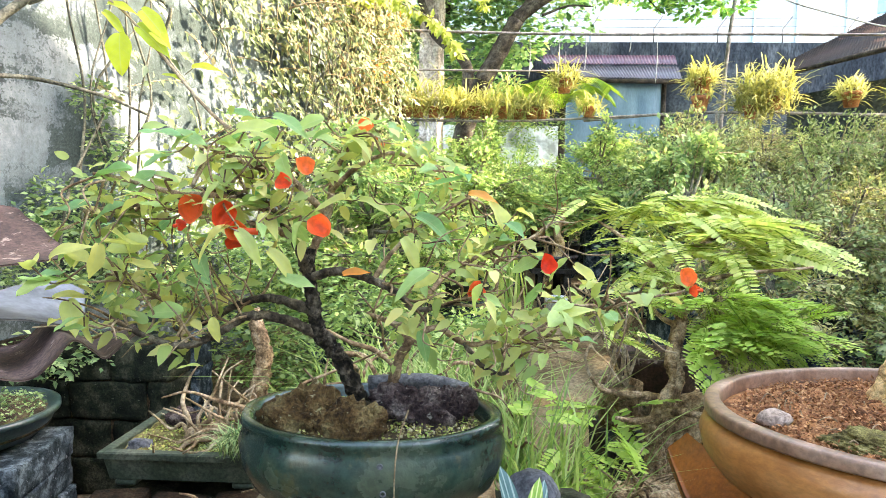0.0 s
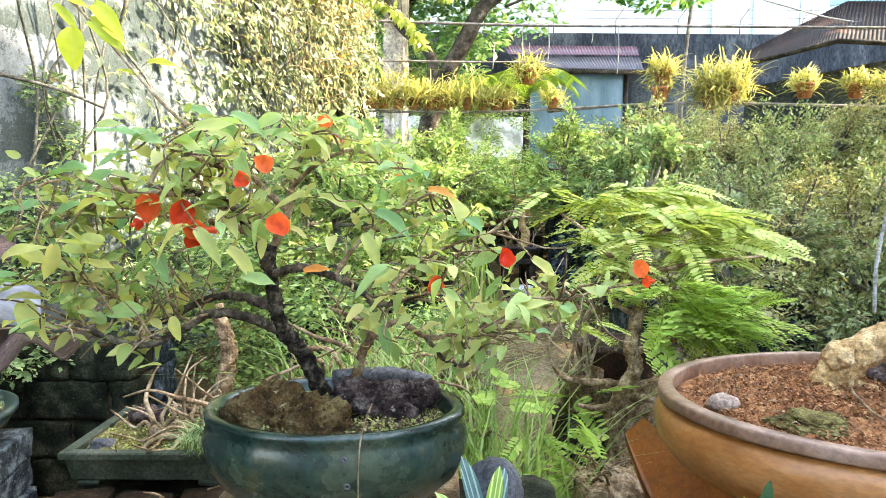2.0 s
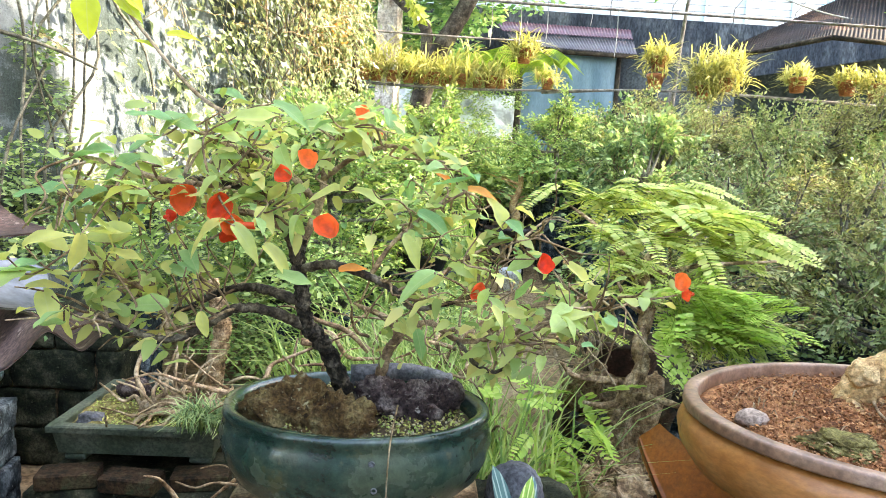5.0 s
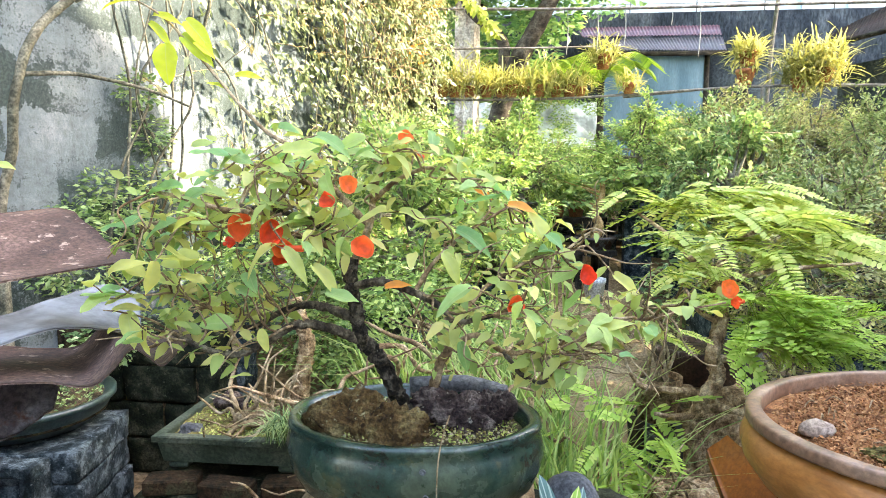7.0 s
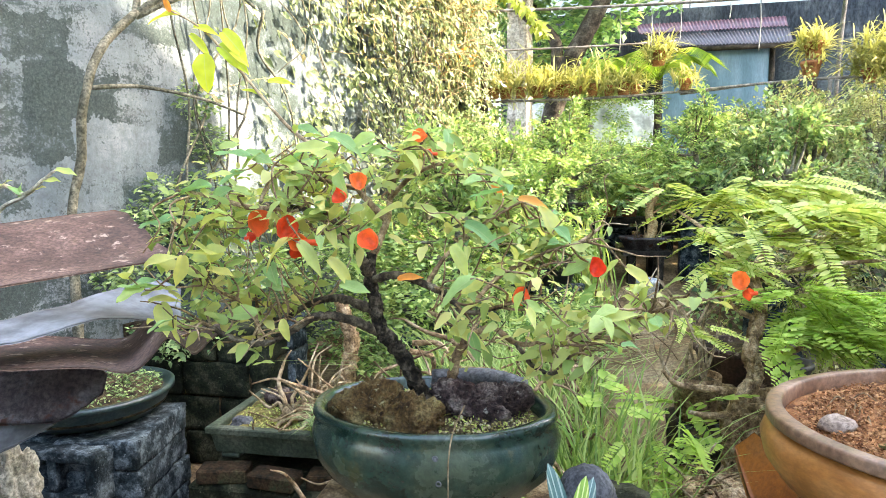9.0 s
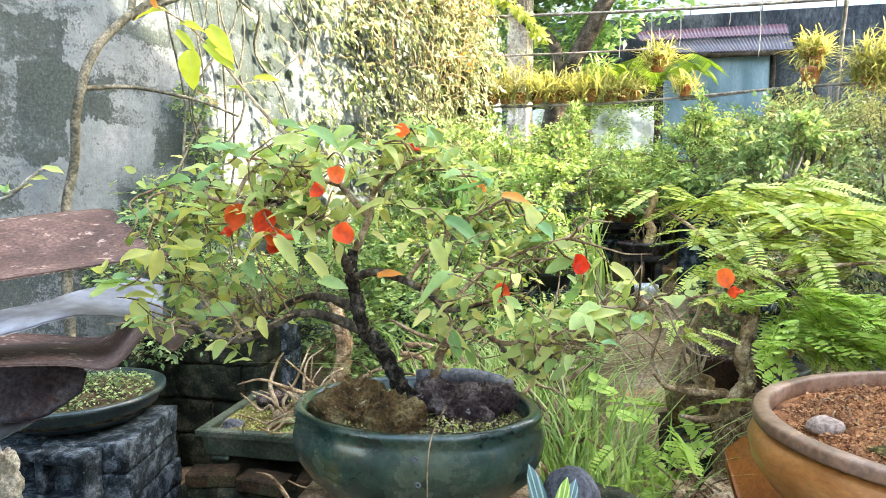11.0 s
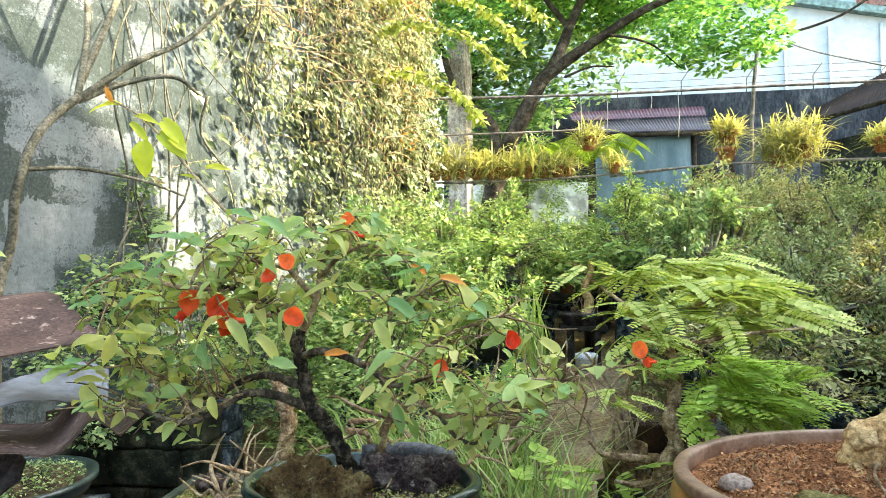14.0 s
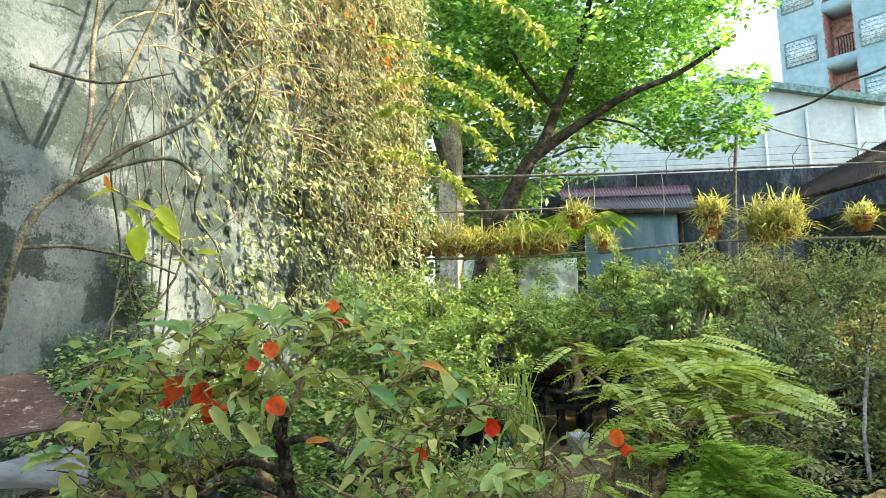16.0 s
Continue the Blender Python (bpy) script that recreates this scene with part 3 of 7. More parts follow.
# ---- setting ----
def ground_sheet():
    ys = [-300, -60, -12, -4, 0, 1, 2] + [2.6 + 0.2 * k for k in range(42)] + [12, 16, 30, 90, 400]
    xs = [-300, -60, -12, -6] + [-4 + 0.25 * k for k in range(49)] + [10, 16, 40, 120, 300]
    V, F = [], []
    for y in ys:
        for x in xs:
            near = 1.0 if -5 < x < 9 and -4 < y < 11 else 0.0
            V.append((x, y, ground_z(y) + near * 0.03 * noise.noise(Vector((x * 1.7, y * 1.7, 0)))))
    w = len(xs)
    F = [(i * w + j, i * w + j + 1, (i + 1) * w + j + 1, (i + 1) * w + j) for i in range(len(ys) - 1) for j in range(w - 1)]
    return V, F


g = new("ground", mesh_of("ground", *ground_sheet()))
g.data.materials.append(M["ground"])
tagged(g, "brown earth of the nursery, littered and mossy", "ground", kind="structure")

# concrete path between the benches
V, F = [], []
for k in range(36):
    y = 1.14 + 0.16 * k
    c = 0.62 + 0.10 * (y - 3) / 2.5
    for x in (c - 0.38, c - 0.36, c + 0.36, c + 0.38):
        V.append((x + 0.02 * noise.noise(Vector((x, y * 3, 1))), y, ground_z(y) + (0.055 if abs(x - c) < 0.37 else 0.0)))
F = [(k * 4 + j, k * 4 + j + 1, k * 4 + 5 + j, k * 4 + 4 + j) for k in range(35) for j in range(3)]
pth = new("pavement", mesh_of("pavement", V, F))
pth.data.materials.append(M["path"])
tagged(pth, "worn grey concrete path between plant benches", "path", kind="structure")

# tall neighbour wall on the west, running north
WA, WB = np.array((-3.35, -2.0)), np.array((-1.18, 8.05))
WD = (WB - WA) / np.linalg.norm(WB - WA)
WN = np.array((WD[1], -WD[0]))


def wall_point(s, z, off=0.0):
    """A point on the west wall: metres along it from its north end southwards, height, distance out."""
    q = WB - WD * s + WN * off
    return np.array((q[0], q[1], z))


def wall_west():
    V, F = [], []
    nu, nv = 80, 52
    length = np.linalg.norm(WB - WA)
    for side in (0, 1):
        for i in range(nu + 1):
            for j in range(nv + 1):
                s, z = length * i / nu, -0.3 + 8.3 * j / nv
                o = 0.012 * noise.noise(Vector((s * 1.3, z * 1.3, 3))) + 0.006 * noise.noise(Vector((s * 6, z * 6, 3))) if side == 0 else -0.2
                V.append(wall_point(s, z, o))
    w, n = nv + 1, (nu + 1) * (nv + 1)
    for i in range(nu):
        for j in range(nv):
            q = (i * w + j, i * w + j + 1, (i + 1) * w + j + 1, (i + 1) * w + j)
            F += [q, tuple(k + n for k in q[::-1])]
    rim = [i * w for i in range(nu + 1)] + [nu * w + j for j in range(1, w)] + [i * w + nv for i in range(nu - 1, -1, -1)] + [j for j in range(nv - 1, 0, -1)]
    F += [(p, q, q + n, p + n) for p, q in zip(rim, rim[1:] + rim[:1])]
    return V, F


def structure(name, vf, mat, label, category, smooth=False):
    ob = new(name, mesh_of(name, *vf, smooth))
    ob.data.materials.append(mat)
    return tagged(ob, label, category, kind="structure")


def gable(prof, x0, x1):
    """An upright slab between two x, with its outline given as y, z."""
    n = len(prof)
    V = [(x, a, b) for x in (x0, x1) for a, b in prof]
    return V, [tuple(range(n))[::-1], tuple(range(n, 2 * n))] + [(k, (k + 1) % n, (k + 1) % n + n, k + n) for k in range(n)]


# unseen wall, added only to keep the sun off the shed and roofs
structure("wall_northeast", gable([(9.3, 0.5), (18.5, 0.5), (18.5, 13.5), (12.2, 13.5), (12.2, 10.8), (9.3, 10.8)], 13.4, 13.8), M["whitewall"], "unseen wall added beyond the yard to shade the shed and roofs", "wall")
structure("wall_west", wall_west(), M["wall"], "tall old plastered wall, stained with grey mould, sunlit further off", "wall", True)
# light pier and wall end beyond it
structure("wall_pier", joined([turned(rough_box(-0.78, 9.5, 0.5, -0.50, 9.85, 4.9, 0.03, 12), np.array((-0.64, 9.7, 0)), -12)]), M["pierwall"], "pale plastered pier of a ruined wall", "pier")
structure("wall_low", rough_box(-0.75, 10.3, 0.6, 1.35, 10.5, 2.72, 0.03, 18), M["whitewall"], "low white wall behind the orchid rack, overgrown", "wall")
structure("wall_north", box(-1.5, 15.0, 0.8, 14.0, 15.25, 5.22), M["darkwall"], "dark mouldy concrete boundary wall", "wall")
# unseen wall, added to shade the near garden and part of wall_west
structure("wall_east", gable([(-5.0, -0.2), (4.22, -0.2), (4.22, 6.95), (4.1, 7.25), (3.5, 7.75), (3.1, 8.05), (2.5, 8.4), (-5.0, 8.4)], 5.9, 6.2), M["whitewall"], "unseen tall wall added beside the yard to shade the near garden", "wall")
# unseen wall, added at the back to close off the yard and its sky
structure("wall_south", box(-3.5, -3.2, -0.2, 6.2, -3.0, 3.0), M["whitewall"], "unseen plain wall added behind to close the yard", "wall")


# ---- buildings at the back ----
def corrugated(a, b, c, d, wave, count, nu=2, per=6, thick=0.01):
    return sheet(a, b, c, d, nu, count * per, wave, count, thick)


def shed():
    t = thing("garden_shed", (2.6, 13.2, 1.2), "shed with a purple-red and grey corrugated roof and blue tarpaulin side", "shed")
    part("roof", corrugated((1.62, 12.45, 3.93), (1.55, 13.6, 4.37), (4.22, 13.6, 4.37), (3.95, 12.45, 3.89), 0.012, 42), M["greyroof"], t)
    part("upper_roof", corrugated((1.45, 13.6, 4.42), (1.45, 14.6, 4.83), (4.45, 14.6, 4.83), (4.2, 13.6, 4.42), 0.012, 42), M["redroof"], t, "purple-red roof sheet")
    V, F = sheet((1.78, 12.6, 3.90), (1.78, 12.6, 1.3), (3.6, 12.55, 1.3), (3.6, 12.55, 3.86), 16, 60, 0.0, 1, 0.01)
    V = V + np.array([(0, 0.07 * noise.noise(Vector((p[0] * 2.2, 0, p[2] * 0.35))) + 0.03 * math.sin(p[0] * 9), 0) for p in V])
    part("tarpaulin", (V, F), M["tarp"], t, "faded blue tarpaulin")
    part("fascia", box(1.62, 12.4, 3.80, 3.97, 12.44, 3.88), M["darkpost"], t)
    for x in (1.7, 3.68, 4.4):
        part("post", tube([(x, 12.7, 1.0), (x, 12.7, 3.86)], 0.05, 0.05, 8, 1), M["darkpost"], t)
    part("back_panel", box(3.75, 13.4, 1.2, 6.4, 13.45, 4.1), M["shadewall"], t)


shed()


def white_building():
    t = thing("warehouse", (8, 23, 1.2), "large white warehouse with a low gable and grey-green eaves", "building")
    prof = [(-2, 8.3), (2.45, 9.35), (8.2, 10.05), (13.2, 9.05), (13.2, 1.0), (-2, 1.0)]
    V = [(x, y, z) for y in (22, 30) for x, z in prof]
    n = len(prof)
    F = [tuple(range(n)), tuple(range(n, 2 * n))[::-1]] + [(k, k + n, (k + 1) % n + n, (k + 1) % n) for k in range(n)]
    part("wall", (V, F), M["palewall"], t, smooth=False)
    for (xa, za), (xb, zb) in zip(prof[:3], prof[1:4]):
        part("eave_board", (np.array([(xa, 21.7, za - 0.05), (xb, 21.7, zb - 0.05), (xb, 21.7, zb + 0.2), (xa, 21.7, za + 0.2), (xa, 30, za + 0.0), (xb, 30, zb + 0.0), (xb, 30, zb + 0.3), (xa, 30, za + 0.3)]),
                            [(0, 1, 2, 3), (7, 6, 5, 4), (3, 2, 6, 7), (0, 4, 5, 1), (0, 3, 7, 4), (1, 5, 6, 2)]), M["eave"], t, smooth=False)
    for x in (9.2, 10.6, 12.2):
        part("downpipe", box(x, 21.93, 1.0, x + 0.08, 21.99, 9.0), M["palewall"], t)


white_building()


def tower():
    t = thing("apartment_building", (24, 38, 0), "pale blue apartment block with recessed red-brown balconies", "building")
    # two storeys fronts are split by a balcony bay
    o, yaw = np.array((15.775, 35.0, 0.0)), -42.0

    def b(x0, y0, z0, x1, y1, z1):
        return turned(box(x0 + o[0], y0 + o[1], z0, x1 + o[0], y1 + o[1], z1), o, yaw)
    part("wall", joined([b(0, 0, 0, 2.2, 9, 32), b(3.6, 0, 0, 14, 9, 32), b(2.2, 1.5, 0, 3.6, 9, 32)]), M["bluewall"], t, smooth=False)
    for k in range(7):
        z = 9.36 + 3.13 * k
        part("balcony_slab", b(2.2, 0.0, z - 0.54, 3.6, 1.5, z), M["bluewall"], t)
        part("balcony_wall", joined([b(2.21, 1.42, z, 3.59, 1.49, z + 2.58), b(2.203, 0.03, z, 2.25, 1.42, z + 2.58), b(3.55, 0.03, z, 3.597, 1.42, z + 2.58)]), M["pinkwall"], t, "red-brown recess", smooth=False)
        rail = part("railing", b(2.75, 0.02, z + 0.95, 3.55, 0.08, z + 1.02), M["darkpost"], t)
        for i in range(6):
            part("baluster", b(2.8 + 0.13 * i, 0.02, z, 2.84 + 0.13 * i, 0.08, z + 0.95), M["darkpost"], rail)
        for x in (0.3, 3.85, 7.2):
            win = part("window", b(x, -0.03, z + 0.12, x + 1.5, 0.02, z + 1.47), M["louver"], t, "louvred window")
            part("frame", joined([b(x - 0.06, -0.06, z + 1.47, x + 1.56, 0.0, z + 1.53), b(x - 0.06, -0.06, z + 0.06, x + 1.56, 0.0, z + 0.12), b(x - 0.06, -0.06, z + 0.12, x, 0.0, z + 1.47), b(x + 1.5, -0.06, z + 0.12, x + 1.56, 0.0, z + 1.47)]), M["eave"], win, smooth=False)
            for i in range(5):
                part("slat", b(x, -0.05, z + 0.3 + 0.23 * i, x + 1.5, -0.035, z + 0.32 + 0.23 * i), M["eave"], win)


tower()


def right_house():
    t = thing("house", (7.0, 10.5, 0.9), "low house with a rusty corrugated iron roof, dark under its eaves", "house")
    part("roof", corrugated((4.33, 9.60, 3.36), (4.51, 9.90, 3.57), (6.66, 10.60, 4.65), (5.18, 8.40, 3.48), 0.008, 40), M["oldroof"], t)
    part("roof", corrugated((5.18, 8.40, 3.48), (6.66, 10.60, 4.65), (7.22, 10.00, 4.48), (5.95, 8.20, 3.40), 0.008, 16), M["oldroof"], t, "rusty corrugated roof")
    part("barge_board", joined([tube([(4.33, 9.60, 3.36), (5.18, 8.40, 3.48)], 0.035, 0.035, 5, 1), tube([(5.18, 8.40, 3.48), (5.95, 8.20, 3.40)], 0.035, 0.035, 5, 1)]), M["darkpost"], t)
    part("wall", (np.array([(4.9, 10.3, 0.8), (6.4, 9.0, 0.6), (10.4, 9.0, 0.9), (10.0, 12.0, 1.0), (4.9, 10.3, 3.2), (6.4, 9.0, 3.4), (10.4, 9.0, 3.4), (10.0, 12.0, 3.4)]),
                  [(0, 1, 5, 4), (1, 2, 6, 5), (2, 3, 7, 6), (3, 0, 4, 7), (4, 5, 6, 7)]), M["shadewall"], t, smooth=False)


right_house()


# ---- rails, wires, posts ----
def post(name, pts, r0, r1, mat, label):
    return solid(name, tube(pts, r0, r1, 10, 3, 0.06), M[mat], label, "post", smooth=True)


post("wooden_post", [(-0.88, 7.3, 0.6), (-0.88, 7.3, 1.8), (-0.87, 7.3, 2.85)], 0.05, 0.045, "darkpost", "dark weathered wooden post beside the orchid rack")
post("bamboo_pole", [(4.02, 5.0, 0.2), (4.0, 5.0, 1.8), (3.98, 5.0, 3.6)], 0.055, 0.045, "bamboo", "pale upright pole carrying the wires")
post("metal_pole", [(3.50, 9.4, 0.9), (3.58, 9.4, 3.4), (3.71, 9.4, 4.70)], 0.03, 0.025, "steel", "thin leaning metal pole")
post("metal_stake", [(2.95, 8.0, 0.7), (2.96, 8.0, 1.8), (2.97, 8.0, 2.6)], 0.02, 0.02, "steel", "thin metal stake under the plant rack")


def wire(name, pts, r, mat, label):
    return solid(name, tube(pts, r, r, 6, 6), M[mat], label, "wire", smooth=True)


wire("rack_rail", [(-1.05, 7.58, 2.44), (0.3, 7.8, 2.46), (1.4, 8.0, 2.53), (3.0, 8.05, 2.62), (5.3, 8.1, 2.6), (8.0, 8.0, 2.5)], 0.016, "steel", "grey pipe rail under hanging pots")
wire("rack_rail", [(1.4, 8.25, 2.53), (3.0, 8.3, 2.66), (5.3, 8.4, 2.66), (8.0, 8.4, 2.6)], 0.014, "steel", "grey pipe rail under hanging pots")
wire("top_rail", [(-1.0, 7.4, 3.432), (1.05, 7.4, 3.39), (3.2, 7.4, 3.395), (6.1, 7.4, 3.387), (8.5, 7.4, 3.4)], 0.016, "steel", "long grey pipe strung above the plants")
wire("middle_rail", [(-1.0, 7.55, 3.02), (0.4, 7.7, 3.04), (1.3, 7.95, 3.1)], 0.012, "steel", "thin pipe above the orchid pots")
wire("cable", [(3.80, 9.3, 4.595), (4.41, 9.3, 4.34), (5.09, 9.3, 4.15), (5.68, 9.3, 4.01), (6.35, 9.3, 3.943), (7.0, 9.3, 3.99), (7.5, 9.3, 4.10)], 0.012, "rope", "slack pale cable strung across the yard")
wire("cable", [(3.80, 9.3, 4.595), (4.19, 9.3, 4.64), (4.76, 9.3, 4.82), (5.26, 9.3, 5.10), (5.82, 9.3, 5.30), (7.5, 9.3, 6.1)], 0.018, "darkpost", "slack black cable strung across the yard")


# ---- the big tree at the back ----
def big_tree():
    t = thing("tree", (-0.35, 9.2, 0.95), "broad leafy tree with a dark forked trunk", "tree")
    limbs = [
        ([(-0.35, 9.2, 0.9), (-0.2, 9.1, 2.2), (0.08, 9.0, 3.07), (0.3, 9.0, 3.5), (0.56, 9.0, 4.0)], 0.16, 0.11),
        ([(0.56, 9.0, 4.0), (0.77, 9.0, 4.25), (1.0, 9.1, 4.8), (1.25, 9.2, 5.4), (1.6, 9.4, 6.6), (1.8, 9.6, 7.6)], 0.10, 0.03),
        ([(0.6, 9.0, 4.05), (1.0, 8.9, 4.31), (1.5, 8.8, 4.6), (2.0, 8.6, 4.83), (2.65, 8.5, 5.05), (3.4, 8.4, 5.5)], 0.09, 0.025),
        ([(1.45, 8.8, 4.58), (2.0, 8.6, 4.35), (2.4, 8.5, 3.95)], 0.022, 0.006),
        ([(-0.35, 9.2, 1.5), (-0.1, 9.2, 3.1), (-0.2, 9.2, 3.55), (-0.6, 9.3, 3.9), (-0.87, 9.5, 4.65), (-1.15, 9.6, 5.7)], 0.10, 0.04),
        ([(0.9, 8.85, 4.02), (1.23, 8.7, 4.1), (1.54, 8.6, 4.06)], 0.02, 0.008),
        ([(1.0, 9.1, 4.8), (0.6, 9.4, 5.5), (0.2, 9.6, 6.4)], 0.05, 0.02),
        ([(0.2, 9.6, 6.4), (-0.6, 9.7, 7.2)], 0.03, 0.01),
        ([(1.6, 9.4, 6.4), (2.4, 9.2, 6.9), (3.2, 9.0, 7.4)], 0.035, 0.01),
    ]
    part("trunk", tube(*limbs[0], 10, 6, 0.15), M["treebark"], t)
    for p, a, b in limbs[1:]:
        part("limb", tube(p, a, b, 8, 6, 0.12), M["treebark"], t)
    r = np.random.default_rng(5)
    C, Rd = [], []
    for _ in range(390):
        x, y, z = r.uniform(-2.2, 4.0), r.uniform(8.0, 10.8), r.uniform(4.4, 8.6)
        low = 4.6 + 0.35 * abs(x - 1.2) * (x > 1.2) * 0 + (0.9 if -0.2 < x < 1.6 else 0.0) - (1.3 if x < -0.3 else 0.0)
        if x > 1.6:
            low = 4.75
        if x > np.interp(z, (4.6, 5.4, 5.8, 6.5, 8.6), (2.9, 3.15, 3.55, 3.7, 3.3)):
            continue
        if 1.3 < x < 2.5:
            low = 5.3
        if z < low:
            continue
        C.append((x, y, z))
        Rd.append((r.uniform(0.3, 0.5), r.uniform(0.3, 0.5), r.uniform(0.2, 0.36)))
    for x, y, z in ((2.3, 8.5, 4.5), (2.6, 8.4, 4.35), (2.75, 8.4, 4.05), (3.0, 8.4, 4.3), (3.3, 8.4, 4.55), (2.8, 8.5, 4.7), (3.5, 8.4, 4.85), (2.45, 8.5, 4.2), (3.25, 8.4, 4.1), (3.45, 8.4, 4.3)):
        C.append((x, y, z))
        Rd.append((0.32, 0.3, 0.2))
    part("crown", pads(C, Rd, 190, 0.095, SIMPLE, r, 0.3, 0.4, 0.9), M["treeleaf"], t)


big_tree()


def side_tree():
    t = thing("tree", (6.6, 5.6, 0.3), "leafy tree at the side of the yard", "tree")
    part("trunk", tube([(6.6, 5.6, 0.2), (6.55, 5.7, 2.0), (6.3, 5.9, 3.6), (6.1, 6.1, 5.4)], 0.14, 0.05, 9, 6, 0.12), M["treebark"], t)
    r = np.random.default_rng(6)
    C, Rd = [], []
    for _ in range(95):
        u = unit(1, r)[0] * r.random() ** 0.4
        C.append((6.6 + u[0] * 2.3, 5.9 + u[1] * 1.5, 4.35 + u[2] * 1.5))
        Rd.append((0.42, 0.42, 0.26))
    part("limb", tube([(6.3, 5.9, 3.6), (5.8, 6.0, 3.7), (5.2, 6.1, 3.6), (4.7, 6.1, 3.4)], 0.04, 0.012, 7, 5, 0.12), M["treebark"], t)
    for x, z in ((4.6, 3.2), (4.75, 3.5), (4.9, 3.1), (5.0, 3.6), (5.15, 3.3), (5.25, 2.9), (5.3, 3.7), (5.45, 3.2), (4.7, 3.75)):
        C.append((x, 6.05 + r.uniform(-0.2, 0.2), z))
        Rd.append((0.24, 0.24, 0.16))
    part("crown", pads(C, Rd, 104, 0.11, SIMPLE, r, 0.3, 0.4, 0.9), M["treeleaf"], t)


side_tree()


def back_tree():
    t = thing("tree", (-0.9, 11.4, 1.1), "dark leafy tree behind the ruined pier", "tree")
    part("trunk", tube([(-0.9, 11.4, 1.0), (-0.8, 11.4, 3.0), (-0.5, 11.4, 5.0)], 0.16, 0.08, 9, 5, 0.12), M["treebark"], t)
    rr = np.random.default_rng(16)
    C = [(rr.uniform(-2.6, 2.4), rr.uniform(10.8, 12.6), rr.uniform(4.6, 10.0)) for _ in range(130)] + [(rr.uniform(-2.4, 0.7), rr.uniform(10.8, 12.0), rr.uniform(2.6, 4.8)) for _ in range(40)]
    part("crown", pads(C, [(0.55, 0.55, 0.38)] * len(C), 170, 0.14, SIMPLE, rr, 0.3, 0.4, 0.9), M["darkleaf"], t)


back_tree()


def palm(at, n, length, seed):
    t = thing("palm", at, "small palm with arching light green fronds", "palm")
    rr = np.random.default_rng(seed)
    part("stem", tube([(at[0], at[1], at[2]), (at[0], at[1], at[2] + 1.9)], 0.06, 0.05, 8, 3, 0.1), M["treebark"], t)
    for k in range(n):
        a = 2 * math.pi * k / n + rr.uniform(-0.3, 0.3)
        L = length * rr.uniform(0.8, 1.1)
        pts = [np.array((at[0] + L * u * math.cos(a) * 0.8, at[1] + L * u * math.sin(a) * 0.8, at[2] + 1.9 + L * (1.15 * u - 1.0 * u * u))) for u in (0, 0.3, 0.6, 0.85, 1.0)]
        sp = spline(pts, 8)
        T = np.gradient(sp, axis=0)
        S = np.cross(T, (0, 0, 1.0))
        S /= np.linalg.norm(S, axis=1)[:, None]
        T /= np.linalg.norm(T, axis=1)[:, None]
        P = np.concatenate([sp[3:], sp[3:]])
        D = np.concatenate([S[3:] + 0.5 * T[3:], -S[3:] + 0.5 * T[3:]]) + np.array((0, 0, -0.3))
        f = part("frond", scatter(P, D, np.tile((0, 0, 1.0), (len(P), 1)), 0.32 * L, BLADE, 0.08), M["palmleaf"], t)
        part("rib", tube(pts, 0.01, 0.004, 5, 4), M["palmleaf"], f)


palm((1.45, 10.6, 1.15), 11, 1.1, 3)
palm((0.35, 10.2, 1.1), 9, 0.9, 4)


# ---- creeper on the wall ----
def hang(r, p, way, n, droop, step):
    """A shoot that leaves p, bends out and down, and its points."""
    d = np.array(way, float)
    out = [np.array(p, float)]
    for _ in range(n):
        d = d / np.linalg.norm(d) + r.normal(0, 0.16, 3) + np.array((0, 0, -droop))
        out.append(out[-1] + d / np.linalg.norm(d) * step)
    return np.array(out)


